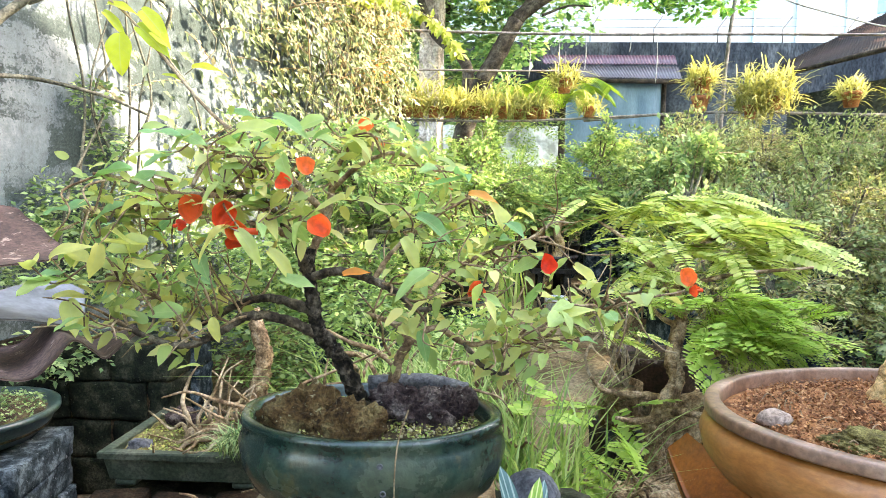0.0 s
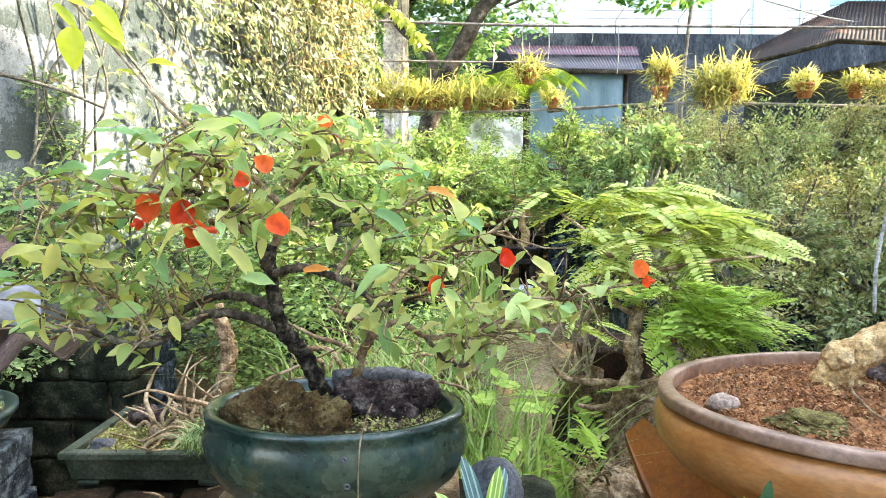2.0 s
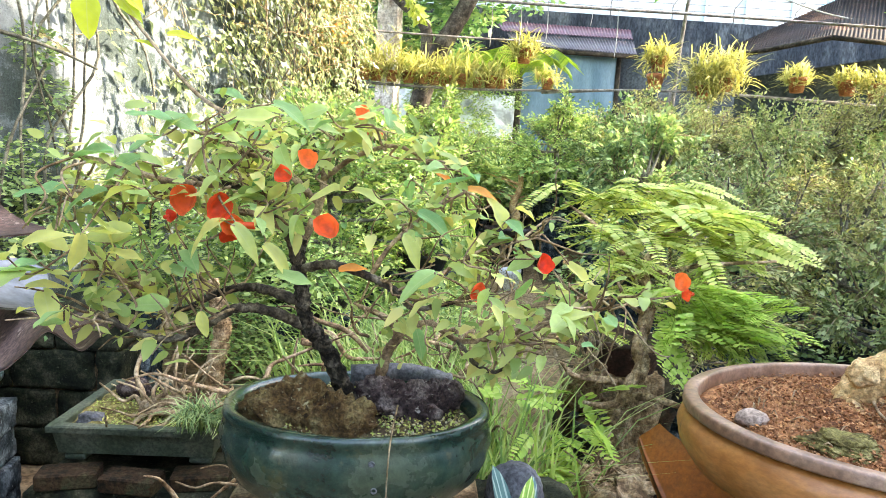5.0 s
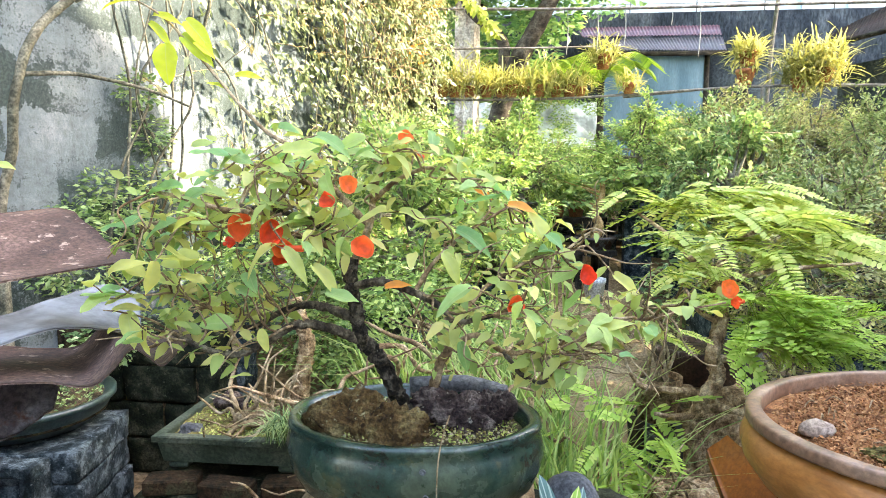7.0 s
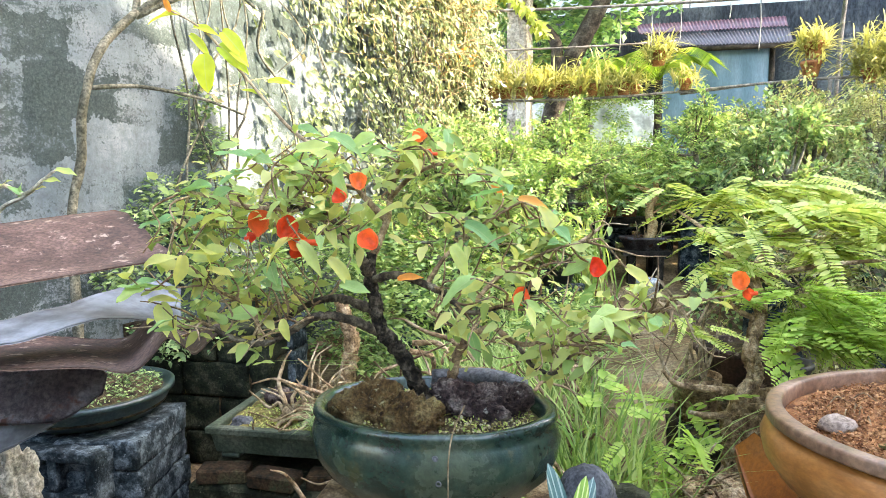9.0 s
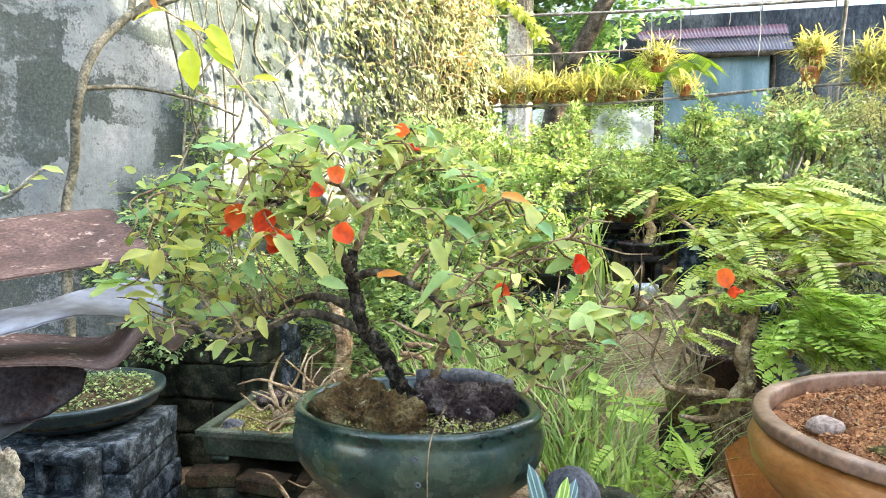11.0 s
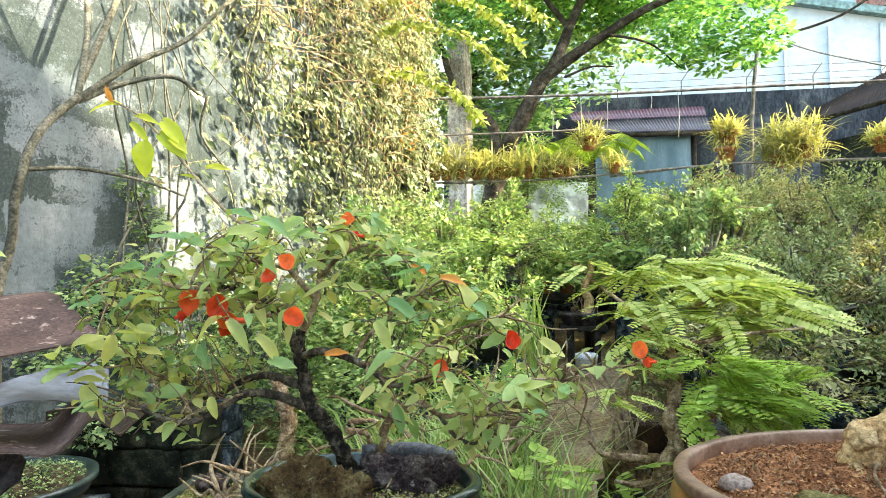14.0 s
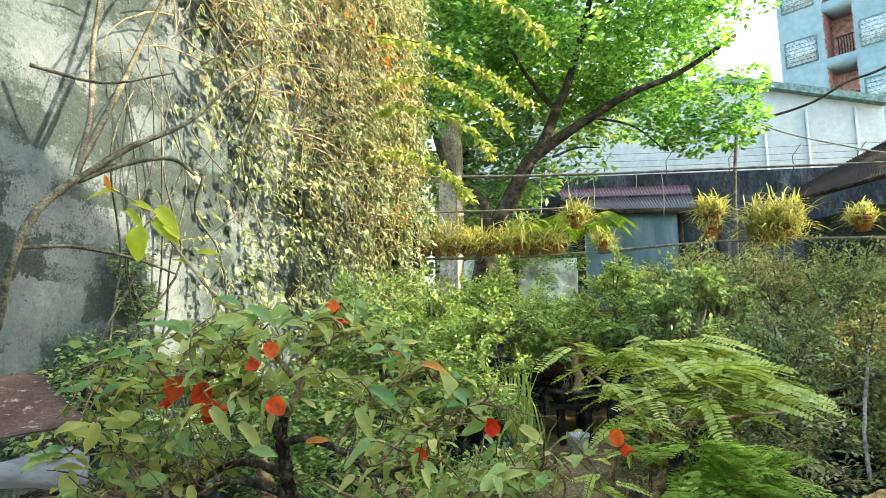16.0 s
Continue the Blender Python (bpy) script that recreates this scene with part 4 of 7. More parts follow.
def creeper():
    t = thing("wall_creeper", tuple(wall_point(3.5, 0.8, 0.2)), "dense yellow-green creeper with bare vines hanging on the old wall", "creeper")
    r = np.random.default_rng(9)
    out3 = np.array((WN[0], WN[1], 0))
    along3 = np.array((WD[0], WD[1], 0))
    LONG = (np.array([(0, 0, 0), (0.4, 0.24, 0.05), (1, 0, -0.16), (0.4, -0.24, 0.05)], float), [(0, 1, 2), (0, 2, 3)])

    def cloth(s, z):
        """How thick the growth is: full at the north end and higher up, thin to the south."""
        k = 1.3 - 0.52 * max(s - 1.2, 0) + 0.24 * min(max(z - 2.2, 0), 3) + 0.75 * noise.noise(Vector((s * 1.2, z * 1.1, 2))) + 0.5 * noise.noise(Vector((s * 3.6, z * 3.6, 7)))
        return min(max(k, 0.05 if s < 4.3 else 0.02), 1.0)
    # hanging shoots with leaves on both sides
    fresh, dry, stems = ([], [], [], []), ([], [], [], []), []
    made = 0
    while made < 3300:
        s, z = (r.uniform(0.02, 4.7) if made % 4 else r.uniform(-0.12, 1.2)), r.uniform(1.2, 7.6)
        k = cloth(s, z)
        if r.random() > k:
            continue
        made += 1
        depth = (0.04 + 0.48 * k * r.random()) * min(0.45 + 0.45 * max(s, 0), 1) * (0.55 if s > 2.6 else 1)
        n = int(r.integers(4, 9))
        P = hang(r, wall_point(s, z, depth + 0.02), out3 * r.uniform(0.1, 0.9) + along3 * r.normal(0.25, 0.8) + np.array((0, 0, r.uniform(-0.5, 0.6))), n, 0.20, 0.055)
        off = (P[:, :2] - WB) @ WN
        P[:, :2] += np.where(off < 0.02, 0.02 - off, 0)[:, None] * WN
        if made % 3 == 0:
            stems.append(tube(P, 0.0035, 0.0015, 4, 1))
        brown = 0.42 if (z > 3.1 and s > 0.9) else 0.08
        kind = dry if r.random() < brown else fresh
        T = np.gradient(P, axis=0)
        T /= np.linalg.norm(T, axis=1)[:, None]
        for q, d in zip(P, T):
            side = np.cross(d, out3 + 0.3 * unit(1, r)[0])
            for sg in (-1, 1):
                if r.random() < 0.12:
                    continue
                kind[0].append(q + r.normal(0, 0.012, 3))
                kind[1].append(0.45 * sg * side + 0.35 * d + along3 * r.uniform(0.1, 1.1) + np.array((0, 0, -0.25)) + 0.35 * unit(1, r)[0])
                kind[2].append(out3 + np.array((0, 0, 0.45)) + 0.6 * unit(1, r)[0])
                kind[3].append(r.uniform(0.042, 0.092) * (0.78 if kind is dry else 1))
    # single leaves close to the plaster
    n = 9000
    for s, z in zip(r.uniform(0.1, 4.75, n), r.uniform(0.8, 6.0, n)):
        if r.random() > max(cloth(s, z) * 0.6, 0.11 * (s < 4.2)):
            continue
        fresh[0].append(wall_point(s, z, r.uniform(0.015, 0.10)))
        fresh[1].append(np.array((0, 0, -0.4)) + along3 * r.uniform(-0.1, 1.2) + out3 * r.uniform(0, 0.4) + 0.3 * unit(1, r)[0])
        fresh[2].append(out3 + 0.55 * unit(1, r)[0])
        fresh[3].append(r.uniform(0.06, 0.12))
    part("foliage", scatter(*fresh, LONG), M["ivyleaf"], t)
    part("dry_foliage", scatter(*dry, LONG), M["dryleaf"], t, "straw-coloured dry leaves")
    tagged(part("thin_stem", joined(stems), M["deadtwig"], t), kind="stuff")
    C = [wall_point(a, b, 0.6) for a, b in ((1.5, 4.3), (1.8, 4.5), (2.1, 4.35), (2.5, 4.5), (1.3, 4.1), (1.1, 3.3), (3.0, 4.4), (1.6, 2.75))]
    part("blossom", pads(C, [(0.16, 0.22, 0.14)] * 8, 34, 0.042, SIMPLE, r, 0.2, 0.3, 0.9), M["blossom"], t, "faded orange blossom")
    # tangles of dead twigs, thickest high on the wall
    tw = []
    for _ in range(640):
        a, b = r.uniform(0.8, 5.0), r.uniform(2.2, 6.0)
        if b < 2.3 + 0.34 * max(a - 1.6, 0):
            continue
        P = hang(r, wall_point(a, b, r.uniform(0.10, 0.55)), along3 * r.uniform(-0.9, 1.2) + out3 * r.uniform(-0.1, 0.5) + np.array((0, 0, r.uniform(-0.3, 0.9))), int(r.integers(4, 8)), 0.16, r.uniform(0.07, 0.16))
        tw.append(tube(P, r.uniform(0.003, 0.008), 0.0015, 4, 1))
    tagged(part("dead_twig", joined(tw), M["deadtwig"], t, "tangle of pale dead twigs"), kind="stuff")
    # bare stems rising from the foot of the wall and a straw-coloured bundle
    for k in range(40):
        a, b = (r.uniform(0.2, 4.5), r.uniform(2.2, 6.5)) if k < 28 else (1.9 + r.uniform(-0.08, 0.4), r.uniform(2.6, 3.4))
        pts = [wall_point(a, b, r.uniform(0.1, 0.4))]
        for _ in range(4):
            a += r.uniform(-0.25, 0.25) if k < 28 else r.uniform(0.0, 0.12)
            b -= r.uniform(0.15, 0.5)
            pts.append(wall_point(a, max(b, 0.6), r.uniform(0.05, 0.45)))
        part("vine", tube(pts, r.uniform(0.005, 0.015), 0.003, 5, 4), M["vinebark"], t)


creeper()


def old_vine():
    t = thing("old_vine", (-2.26, 2.60, 0.0), "thick bare grey vine climbing the mouldy wall", "vine")
    part("stem", tube([(-2.26, 2.60, 0.0), (-2.25, 2.59, 1.0), (-2.245, 2.60, 1.37), (-2.19, 2.62, 1.63), (-2.13, 2.58, 1.85), (-2.05, 2.62, 2.12), (-1.94, 2.75, 2.32)], 0.024, 0.019, 9, 6, 0.25), M["vinebark"], t)
    for p, a, b in (([(-1.95, 2.75, 2.3), (-2.0, 2.9, 2.71), (-2.15, 3.1, 3.26), (-2.2, 3.3, 4.2)], 0.018, 0.010),
                    ([(-1.95, 2.75, 2.3), (-1.8, 2.9, 2.42), (-1.6, 3.0, 2.47), (-1.51, 3.1, 2.4)], 0.02, 0.008),
                    ([(-1.95, 2.75, 2.3), (-1.77, 2.9, 2.51), (-1.57, 3.1, 2.7), (-1.4, 3.3, 3.0), (-1.25, 3.5, 3.25)], 0.02, 0.006),
                    ([(-1.97, 2.8, 2.4), (-1.9, 3.0, 2.9), (-1.8, 3.2, 3.5), (-1.7, 3.5, 4.2)], 0.02, 0.008),
                    ([(-2.1, 2.6, 1.95), (-1.95, 2.75, 1.97), (-1.75, 2.95, 1.93), (-1.6, 3.1, 1.86)], 0.012, 0.006),
                    ([(-2.2, 2.7, 2.9), (-1.9, 2.85, 2.85), (-1.6, 3.0, 2.95)], 0.012, 0.005)):
        part("branch", tube(p, a, b, 7, 6, 0.12), M["vinebark"], t)
    r = np.random.default_rng(12)
    for k in range(7):
        s = 4.5 + 0.35 * r.random()
        pts = [wall_point(s + r.uniform(-0.22, 0.22), z, 0.06 + 0.2 * r.random()) for z in (0.9, 1.5, 2.0, 2.6, 3.3)]
        part("stem", tube(pts, r.uniform(0.005, 0.011), 0.004, 6, 5, 0.3), M["vinebark"], t)


old_vine()


# ---- hanging pots ----
def strap_tuft(at, n, length, r, spread=1.0, lift=1.0, width=0.009, droop=0.38):
    n = int(n * 1.5)
    d = unit(n, r) * np.array((0.7 * spread, 0.7 * spread, 0.8)) + np.array((0, 0, 0.55 * lift))
    d[:, 2] = np.maximum(d[:, 2], 0.05)
    d /= np.linalg.norm(d, axis=1)[:, None]
    V, F = [], []
    for k in range(n):
        L = length * r.uniform(0.15, 1.0)
        p = np.array(at) + unit(1, r)[0] * np.array((0.11, 0.11, 0.09)) * (1 + length)
        if length > 0.46:
            p = p + np.array((r.normal(0, 0.06), 0, r.uniform(-0.16, 0.26)))
        side = np.cross(d[k], (0, 0, 1.0))
        side /= np.linalg.norm(side) + 1e-9
        base = len(V)
        for u, w in ((0, 0.7), (0.4, 1.0), (0.75, 0.8), (1.0, 0.05)):
            q = p + d[k] * L * u + np.array((0, 0, -droop * L * u * u))
            V += [q + side * width * w, q - side * width * w]
        F += [(base + 2 * i, base + 2 * i + 1, base + 2 * i + 3, base + 2 * i + 2) for i in range(3)]
    return V, F


POT = [(0.055, 0), (0.075, 0.1), (0.083, 0.104), (0.083, 0.13), (0.074, 0.13), (0.066, 0.1), (0.05, 0.02)]


def orchid_pot(at, size=1.0, n=110, length=0.34, seed=1, label="terracotta pot of yellow-green strap-leaved orchids on the rail", hang=0.0):
    t = thing("orchid_pot", at, label, "potted plant", "orchid pots on the rack")
    r = np.random.default_rng(seed)
    part("pot", lathe([(a * size, b * size) for a, b in POT], at, 18), M["terracotta"], t)
    part("leaves", strap_tuft((at[0], at[1], at[2] + 0.12 * size), n, length, r), M["orchidleaf"], t)
    if hang:
        part("hanger", tube([(at[0], at[1], at[2] + 0.05), (at[0] + 0.01, at[1], at[2] + hang)], 0.004, 0.004, 5, 1), M["steel"], t)
    return t


for k in range(11):
    x = -0.80 + 0.165 * k + 0.03 * math.sin(5 * k)
    orchid_pot((x, 7.62 + 0.035 * k, 2.475 + 0.003 * k), 1.0 + 0.12 * math.sin(3 * k), 95 + 18 * (k * 3 % 5), 0.34 + 0.035 * (k * 7 % 5), 20 + k)
orchid_pot((1.42, 8.0, 2.54), 1.0, 130, 0.28, 41, "small terracotta pot of pale orchids on the rail")
orchid_pot((1.1, 7.95, 2.83), 1.25, 200, 0.40, 42, "terracotta pot of orchids hanging from a wire", 0.5)
orchid_pot((2.78, 8.05, 2.64), 1.35, 60, 0.25, 43, "terracotta pot of orchids standing on the rail")
orchid_pot((2.80, 8.05, 2.86), 1.3, 260, 0.36, 44, "terracotta pot of orchids stacked on another pot")
orchid_pot((3.4, 8.05, 2.55), 1.2, 420, 0.465, 45, "large trailing tuft of yellow orchids in a terracotta pot")
orchid_pot((3.68, 8.06, 2.66), 1.2, 400, 0.47, 46, "large trailing tuft of yellow orchids in a terracotta pot")
orchid_pot((5.98, 8.06, 2.70), 1.25, 220, 0.30, 47)
orchid_pot((4.6, 8.07, 2.70), 1.4, 230, 0.32, 48)
orchid_pot((5.25, 8.07, 2.70), 1.4, 240, 0.31, 49)
orchid_pot((5.62, 8.05, 2.68), 1.4, 230, 0.33, 50)


def sprays():
    rr = np.random.default_rng(77)
    t = thing("arching_sprays", (-1.0, 5.4, 2.0), "long arching shoots of pale yellow-green leaves from the creeper", "branch")
    for pts in ([(-1.2, 6.0, 4.6), (-0.6, 5.7, 4.35), (0.0, 5.5, 3.95), (0.45, 5.4, 3.55)], [(-1.3, 6.0, 3.7), (-0.8, 5.8, 3.75), (-0.2, 5.6, 3.5), (0.1, 5.5, 3.1)], [(-1.2, 6.0, 5.0), (-0.5, 5.6, 4.9), (0.2, 5.4, 4.55), (0.65, 5.3, 4.1)],
                [(-1.2, 6.2, 4.1), (-0.7, 5.9, 4.1), (-0.1, 5.7, 3.8), (0.25, 5.6, 3.4)], [(-1.3, 6.2, 3.3), (-0.9, 6.0, 3.35), (-0.4, 5.8, 3.1), (-0.15, 5.8, 2.8)]):
        s = part("shoot", tube(pts, 0.008, 0.003, 5, 8), M["vinebark"], t)
        sp = spline(pts, 24)
        n = 240
        P = sp[rr.integers(4, len(sp), n)] + rr.normal(0, 0.02, (n, 3))
        D = unit(n, rr) + np.array((0.1, 0, -0.8))
        part("leaves", scatter(P, D, np.array((0.3, -0.7, 0.4)) + 0.5 * unit(n, rr), 0.05 + 0.05 * rr.random(n), SIMPLE), M["sprayleaf"], s)


sprays()


# ---- barbed wire on the north wall ----
for k in range(8):
    x = 1.2 + 1.45 * k
    solid("wire_bracket", tube([(x, 15.1, 5.2), (x, 15.1, 5.55), (x + 0.16, 15.0, 5.8)], 0.014, 0.012, 5, 1), M["steel"], "bent iron bracket for barbed wire on the wall", "bracket", "barbed wire brackets", smooth=True)
for z, off in ((5.45, 0.0), (5.6, 0.04), (5.78, 0.14)):
    wire("barbed_wire", [(1.2 + off, 15.08, z), (4.0 + off, 15.06, z - 0.03), (7.0 + off, 15.06, z), (11.4 + off, 15.06, z)], 0.006, "steel", "rusty barbed wire along the wall top")
# strings hanging from the rails
for x, y0, z1, z0 in ((0.62, 7.4, 3.40, 2.9), (0.95, 7.4, 3.39, 2.95), (1.25, 7.4, 3.39, 2.98), (2.05, 7.4, 3.39, 2.85), (1.75, 7.4, 3.39, 3.2)):
    wire("hanging_string", [(x, y0, z1), (x + 0.01, y0, (z0 + z1) / 2), (x, y0 + 0.01, z0)], 0.005, "rope", "thin string hanging from the overhead pipe")


# ---- bonsai of the middle garden ----
def garden_bonsai(kind, seed):
    """One potted tree on a block stand, built at the origin; its crown's middle is 1.25 m up."""
    r = np.random.default_rng(seed)
    words = {"green_a": "bonsai with layered dark green foliage in a dark pot",
             "green_b": "bonsai with fine grey-green foliage in a dark pot",
             "green_c": "bonsai with sparse olive-brown foliage in a dark pot",
             "green_d": "bonsai with fresh green foliage in a dark pot"}
    t = thing("bonsai_tree", (0, 0, 0), words[kind], "bonsai", "bonsai trees of the nursery")
    part("stand", joined([box(-0.17, -0.14, -0.6, 0.17, 0.14, 0.52, 0.012), box(-0.24, -0.17, 0.52, 0.24, 0.17, 0.57, 0.008)]), M["block"], t)
    part("pot", lathe([(0.17, 0.57), (0.215, 0.68), (0.235, 0.685), (0.235, 0.71), (0.21, 0.71), (0.19, 0.685), (0.05, 0.68)], (0, 0, 0), 26, 1.0, 0.72), M["darkpot"], t)
    part("soil", lathe([(0.19, 0.675), (0.15, 0.70), (0.07, 0.71), (0.01, 0.712)], (0, 0, 0), 20, 1.0, 0.72), M["soil"], t)
    lean = r.uniform(-0.12, 0.12)
    part("trunk", tube([(0, 0, 0.69), (lean * 0.6, 0.02, 0.82), (lean * 1.3, -0.02, 0.96), (lean, 0.01, 1.12), (lean * 0.6, 0, 1.3)], 0.045, 0.016, 8, 5, 0.2), M["vinebark"], t)
    dense, leaf, flat = {"green_a": (44, 0.042, 0.42), "green_b": (46, 0.034, 0.35), "green_c": (40, 0.030, 0.5), "green_d": (42, 0.042, 0.6)}[kind]
    P, D, N, S, tw = [], [], [], [], []
    for k in range(20):
        w = 2.4 * k + r.uniform(-0.4, 0.4)
        h = 0.92 + 0.11 * r.integers(0, 7) + r.normal(0, 0.012)
        q = r.uniform(0.14, 0.46) * (1.3 - 0.75 * abs(h - 1.12) / 0.45)
        c = np.array((q * math.cos(w), q * 0.85 * math.sin(w), h))
        foot = np.array((lean * 0.8, 0, min(h - 0.08, 1.2)))
        part("branch", tube([foot, foot * 0.5 + c * 0.5 + np.array((0, 0, -0.03)), c], 0.013, 0.005, 5, 4, 0.15), M["vinebark"], t)
        # side twigs, each with a spray of leaves along it
        for i in range(6):
            o = foot + (c - foot) * r.uniform(0.55, 1.0)
            d = (c - foot) * (1, 1, 0.3) * 1.5 + unit(1, r)[0] * np.array((0.5, 0.5, 0.28 / flat))
            d /= np.linalg.norm(d)
            L = r.uniform(0.10, 0.24)
            e = o + d * L + np.array((0, 0, r.uniform(-0.03, 0.05)))
            tw.append(tube([o, (o + e) / 2 + np.array((0, 0, 0.015)), e], 0.004, 0.0015, 4, 2))
            u = r.random((dense, 1)) ** 0.7 * 1.1
            P.append(o + (e - o) * u + r.normal(0, 0.026, (dense, 3)) * np.array((1, 1, flat)))
            D.append(d + 0.9 * unit(dense, r) * np.array((1, 1, 0.6)) + np.array((0, 0, -0.12)))
            N.append(np.array((0, 0, 1.0)) + 0.55 * unit(dense, r))
            S.append(leaf * (0.55 + 0.8 * r.random(dense)))
    tagged(part("twig_tangle", joined(tw), M["deadtwig"], t), kind="stuff")
    part("foliage", scatter(np.concatenate(P), np.concatenate(D), np.concatenate(N), np.concatenate(S), SIMPLE), M[kind], t)
    return t


r = random.Random(4)
kinds = {k: [garden_bonsai(k, 30 + 5 * i + j) for j in range(2)] for i, k in enumerate(("green_a", "green_b", "green_c", "green_d"))}
used = set()


def put_bonsai(kind, x, y, z, s, turn):
    """z: the height of the crown's middle."""
    j = r.randrange(2)
    src = kinds[kind][j]
    m = pose(x, y, z - 1.25 * s, 0, 0, turn) @ Matrix.Scale(s, 4)
    if (kind, j) not in used:
        used.add((kind, j))
        src.matrix_basis = m
    else:
        c = copy_thing(src, Matrix())
        c.matrix_basis = m


y = 2.95
row = 0
while y < 9.3:
    x = -1.5 + 0.12 * y + 0.35 * (row % 2)
    while x < 0.98 * y + 0.5:
        path_x = 0.62 + 0.10 * (y - 3) / 2.5
        open_way = -0.62 < x - path_x < 0.5 and y < 6.0
        near_left = x < 0.2 and y < 3.4
        if not open_way and not near_left:
            q = r.random()
            side = x / y
            if side > 0.42:
                kind = "green_c" if q < 0.55 else "green_b"
            elif side > 0.2:
                kind = "green_b" if q < 0.55 else ("green_a" if q < 0.85 else "green_c")
            else:
                kind = "green_d" if q < 0.45 else "green_a"
            put_bonsai(kind, x + r.uniform(-0.12, 0.12), y + r.uniform(-0.15, 0.15), min(1.13 + 0.205 * (y - 3), 1.5 if y > 6 and -0.9 < x < 1.25 else 1.88) + r.uniform(-0.14, 0.12), r.uniform(0.85, 1.15), r.uniform(0, 360))
        x += 0.82
    y += 0.72
    row += 1
# tall olive trees by the pole
for x, yy, zz, sc in ((4.55, 6.6, 2.15, 1.1), (5.2, 6.9, 2.3, 1.2), (4.0, 6.4, 1.95, 1.0), (4.9, 6.1, 1.95, 1.1), (5.6, 6.5, 2.35, 1.2)):
    put_bonsai("green_c" if yy > 6.3 else "green_d", x, yy, zz, sc, 40 * x)
for k, v in kinds.items():
    for j, src in enumerate(v):
        if (k, j) not in used:
            put_bonsai(k, 2.0 + j, 9.0, 2.3, 1.0, 30)


def loft(front, back, nu=48, nv=10, thick=0.003, crumple=0.004, seed=0):
    """A thin sheet between two edge lines."""
    A, B = spline(front, 12), spline(back, 12)
    A = np.array([A[min(int(i * (len(A) - 1) / nu), len(A) - 1)] for i in range(nu + 1)])
    B = np.array([B[min(int(i * (len(B) - 1) / nu), len(B) - 1)] for i in range(nu + 1)])
    G = []
    for i in range(nu + 1):
        for j in range(nv + 1):
            v = j / nv
            p = A[i] * (1 - v) + B[i] * v
            G.append(p + np.array((0, 0, crumple * (noise.noise(Vector(p) * 14 + Vector((seed, 0, 0))) + 0.5 * noise.noise(Vector(p) * 45)))))
    G = np.array(G)
    n, w = len(G), nv + 1
    V = np.vstack([G + (0, 0, thick / 2), G - (0, 0, thick / 2)])
    F = []
    for i in range(nu):
        for j in range(nv):
            q = (i * w + j, (i + 1) * w + j, (i + 1) * w + j + 1, i * w + j + 1)
            F += [q, tuple(k + n for k in q[::-1])]
    rim = [i * w for i in range(nu + 1)] + [nu * w + j for j in range(1, w)] + [i * w + nv for i in range(nu - 1, -1, -1)] + [j for j in range(nv - 1, 0, -1)]
    return V, F + [(p, q, q + n, p + n) for p, q in zip(rim, rim[1:] + rim[:1])]


# ---- the flowering bonsai and its green pot ----
def big_leaf_mesh(name, wide, droop, mat, fold=0.2):
    me = mesh_of(name, *leaf_form(wide, 5, fold, droop))
    me.materials.append(mat)
    return me


def lie(at, d, n, size):
    """The pose of a leaf of that length at a place, along d, facing n."""
    d = Vector(d).normalized()
    b = Vector(n).cross(d).normalized()
    nn = d.cross(b)
    return Matrix.Translation(at) @ Matrix((d, b, nn)).transposed().to_4x4() @ Matrix.Scale(size, 4)


PC = (-0.175, 1.165)      # the middle of the green pot
POT_TURN = 0.0


def green_pot():
    t = thing("oval_bonsai_pot", (*PC, 0.88), "large dark green glazed oval bonsai pot, dusty and scratched", "plant pot")
    prof = [(0.16, 0.0), (0.185, 0.012), (0.225, 0.05), (0.246, 0.09), (0.25, 0.12), (0.243, 0.145), (0.236, 0.156), (0.243, 0.166), (0.240, 0.176), (0.226, 0.178), (0.214, 0.17), (0.21, 0.12), (0.15, 0.05)]
    V, F = lathe(prof, (*PC, 0.88), 96, 1.0, 0.72)
    V = V + np.array([(0.006 * noise.noise(Vector(p) * 14) * (p[0] - PC[0]) / 0.25, 0.006 * noise.noise(Vector(p) * 14) * (p[1] - PC[1]) / 0.18, 0) for p in V])
    part("bowl", (V, F), M["greenpot"], t)
    for x, z in ((-0.13, 0.975), (-0.135, 1.02)):
        yy = PC[1] - 0.72 * 0.247 * math.sqrt(max(0, 1 - ((x - PC[0]) / 0.247) ** 2))
        part("wire_hole", turned(lathe([(0.002, -0.002), (0.0045, 0.002), (0.0055, 0.0), (0.003, -0.004)], (x, yy - 0.001, z), 14), np.array((x, yy - 0.001, z)), 0, 90), M["greystone"], t)
    return t


green_pot()


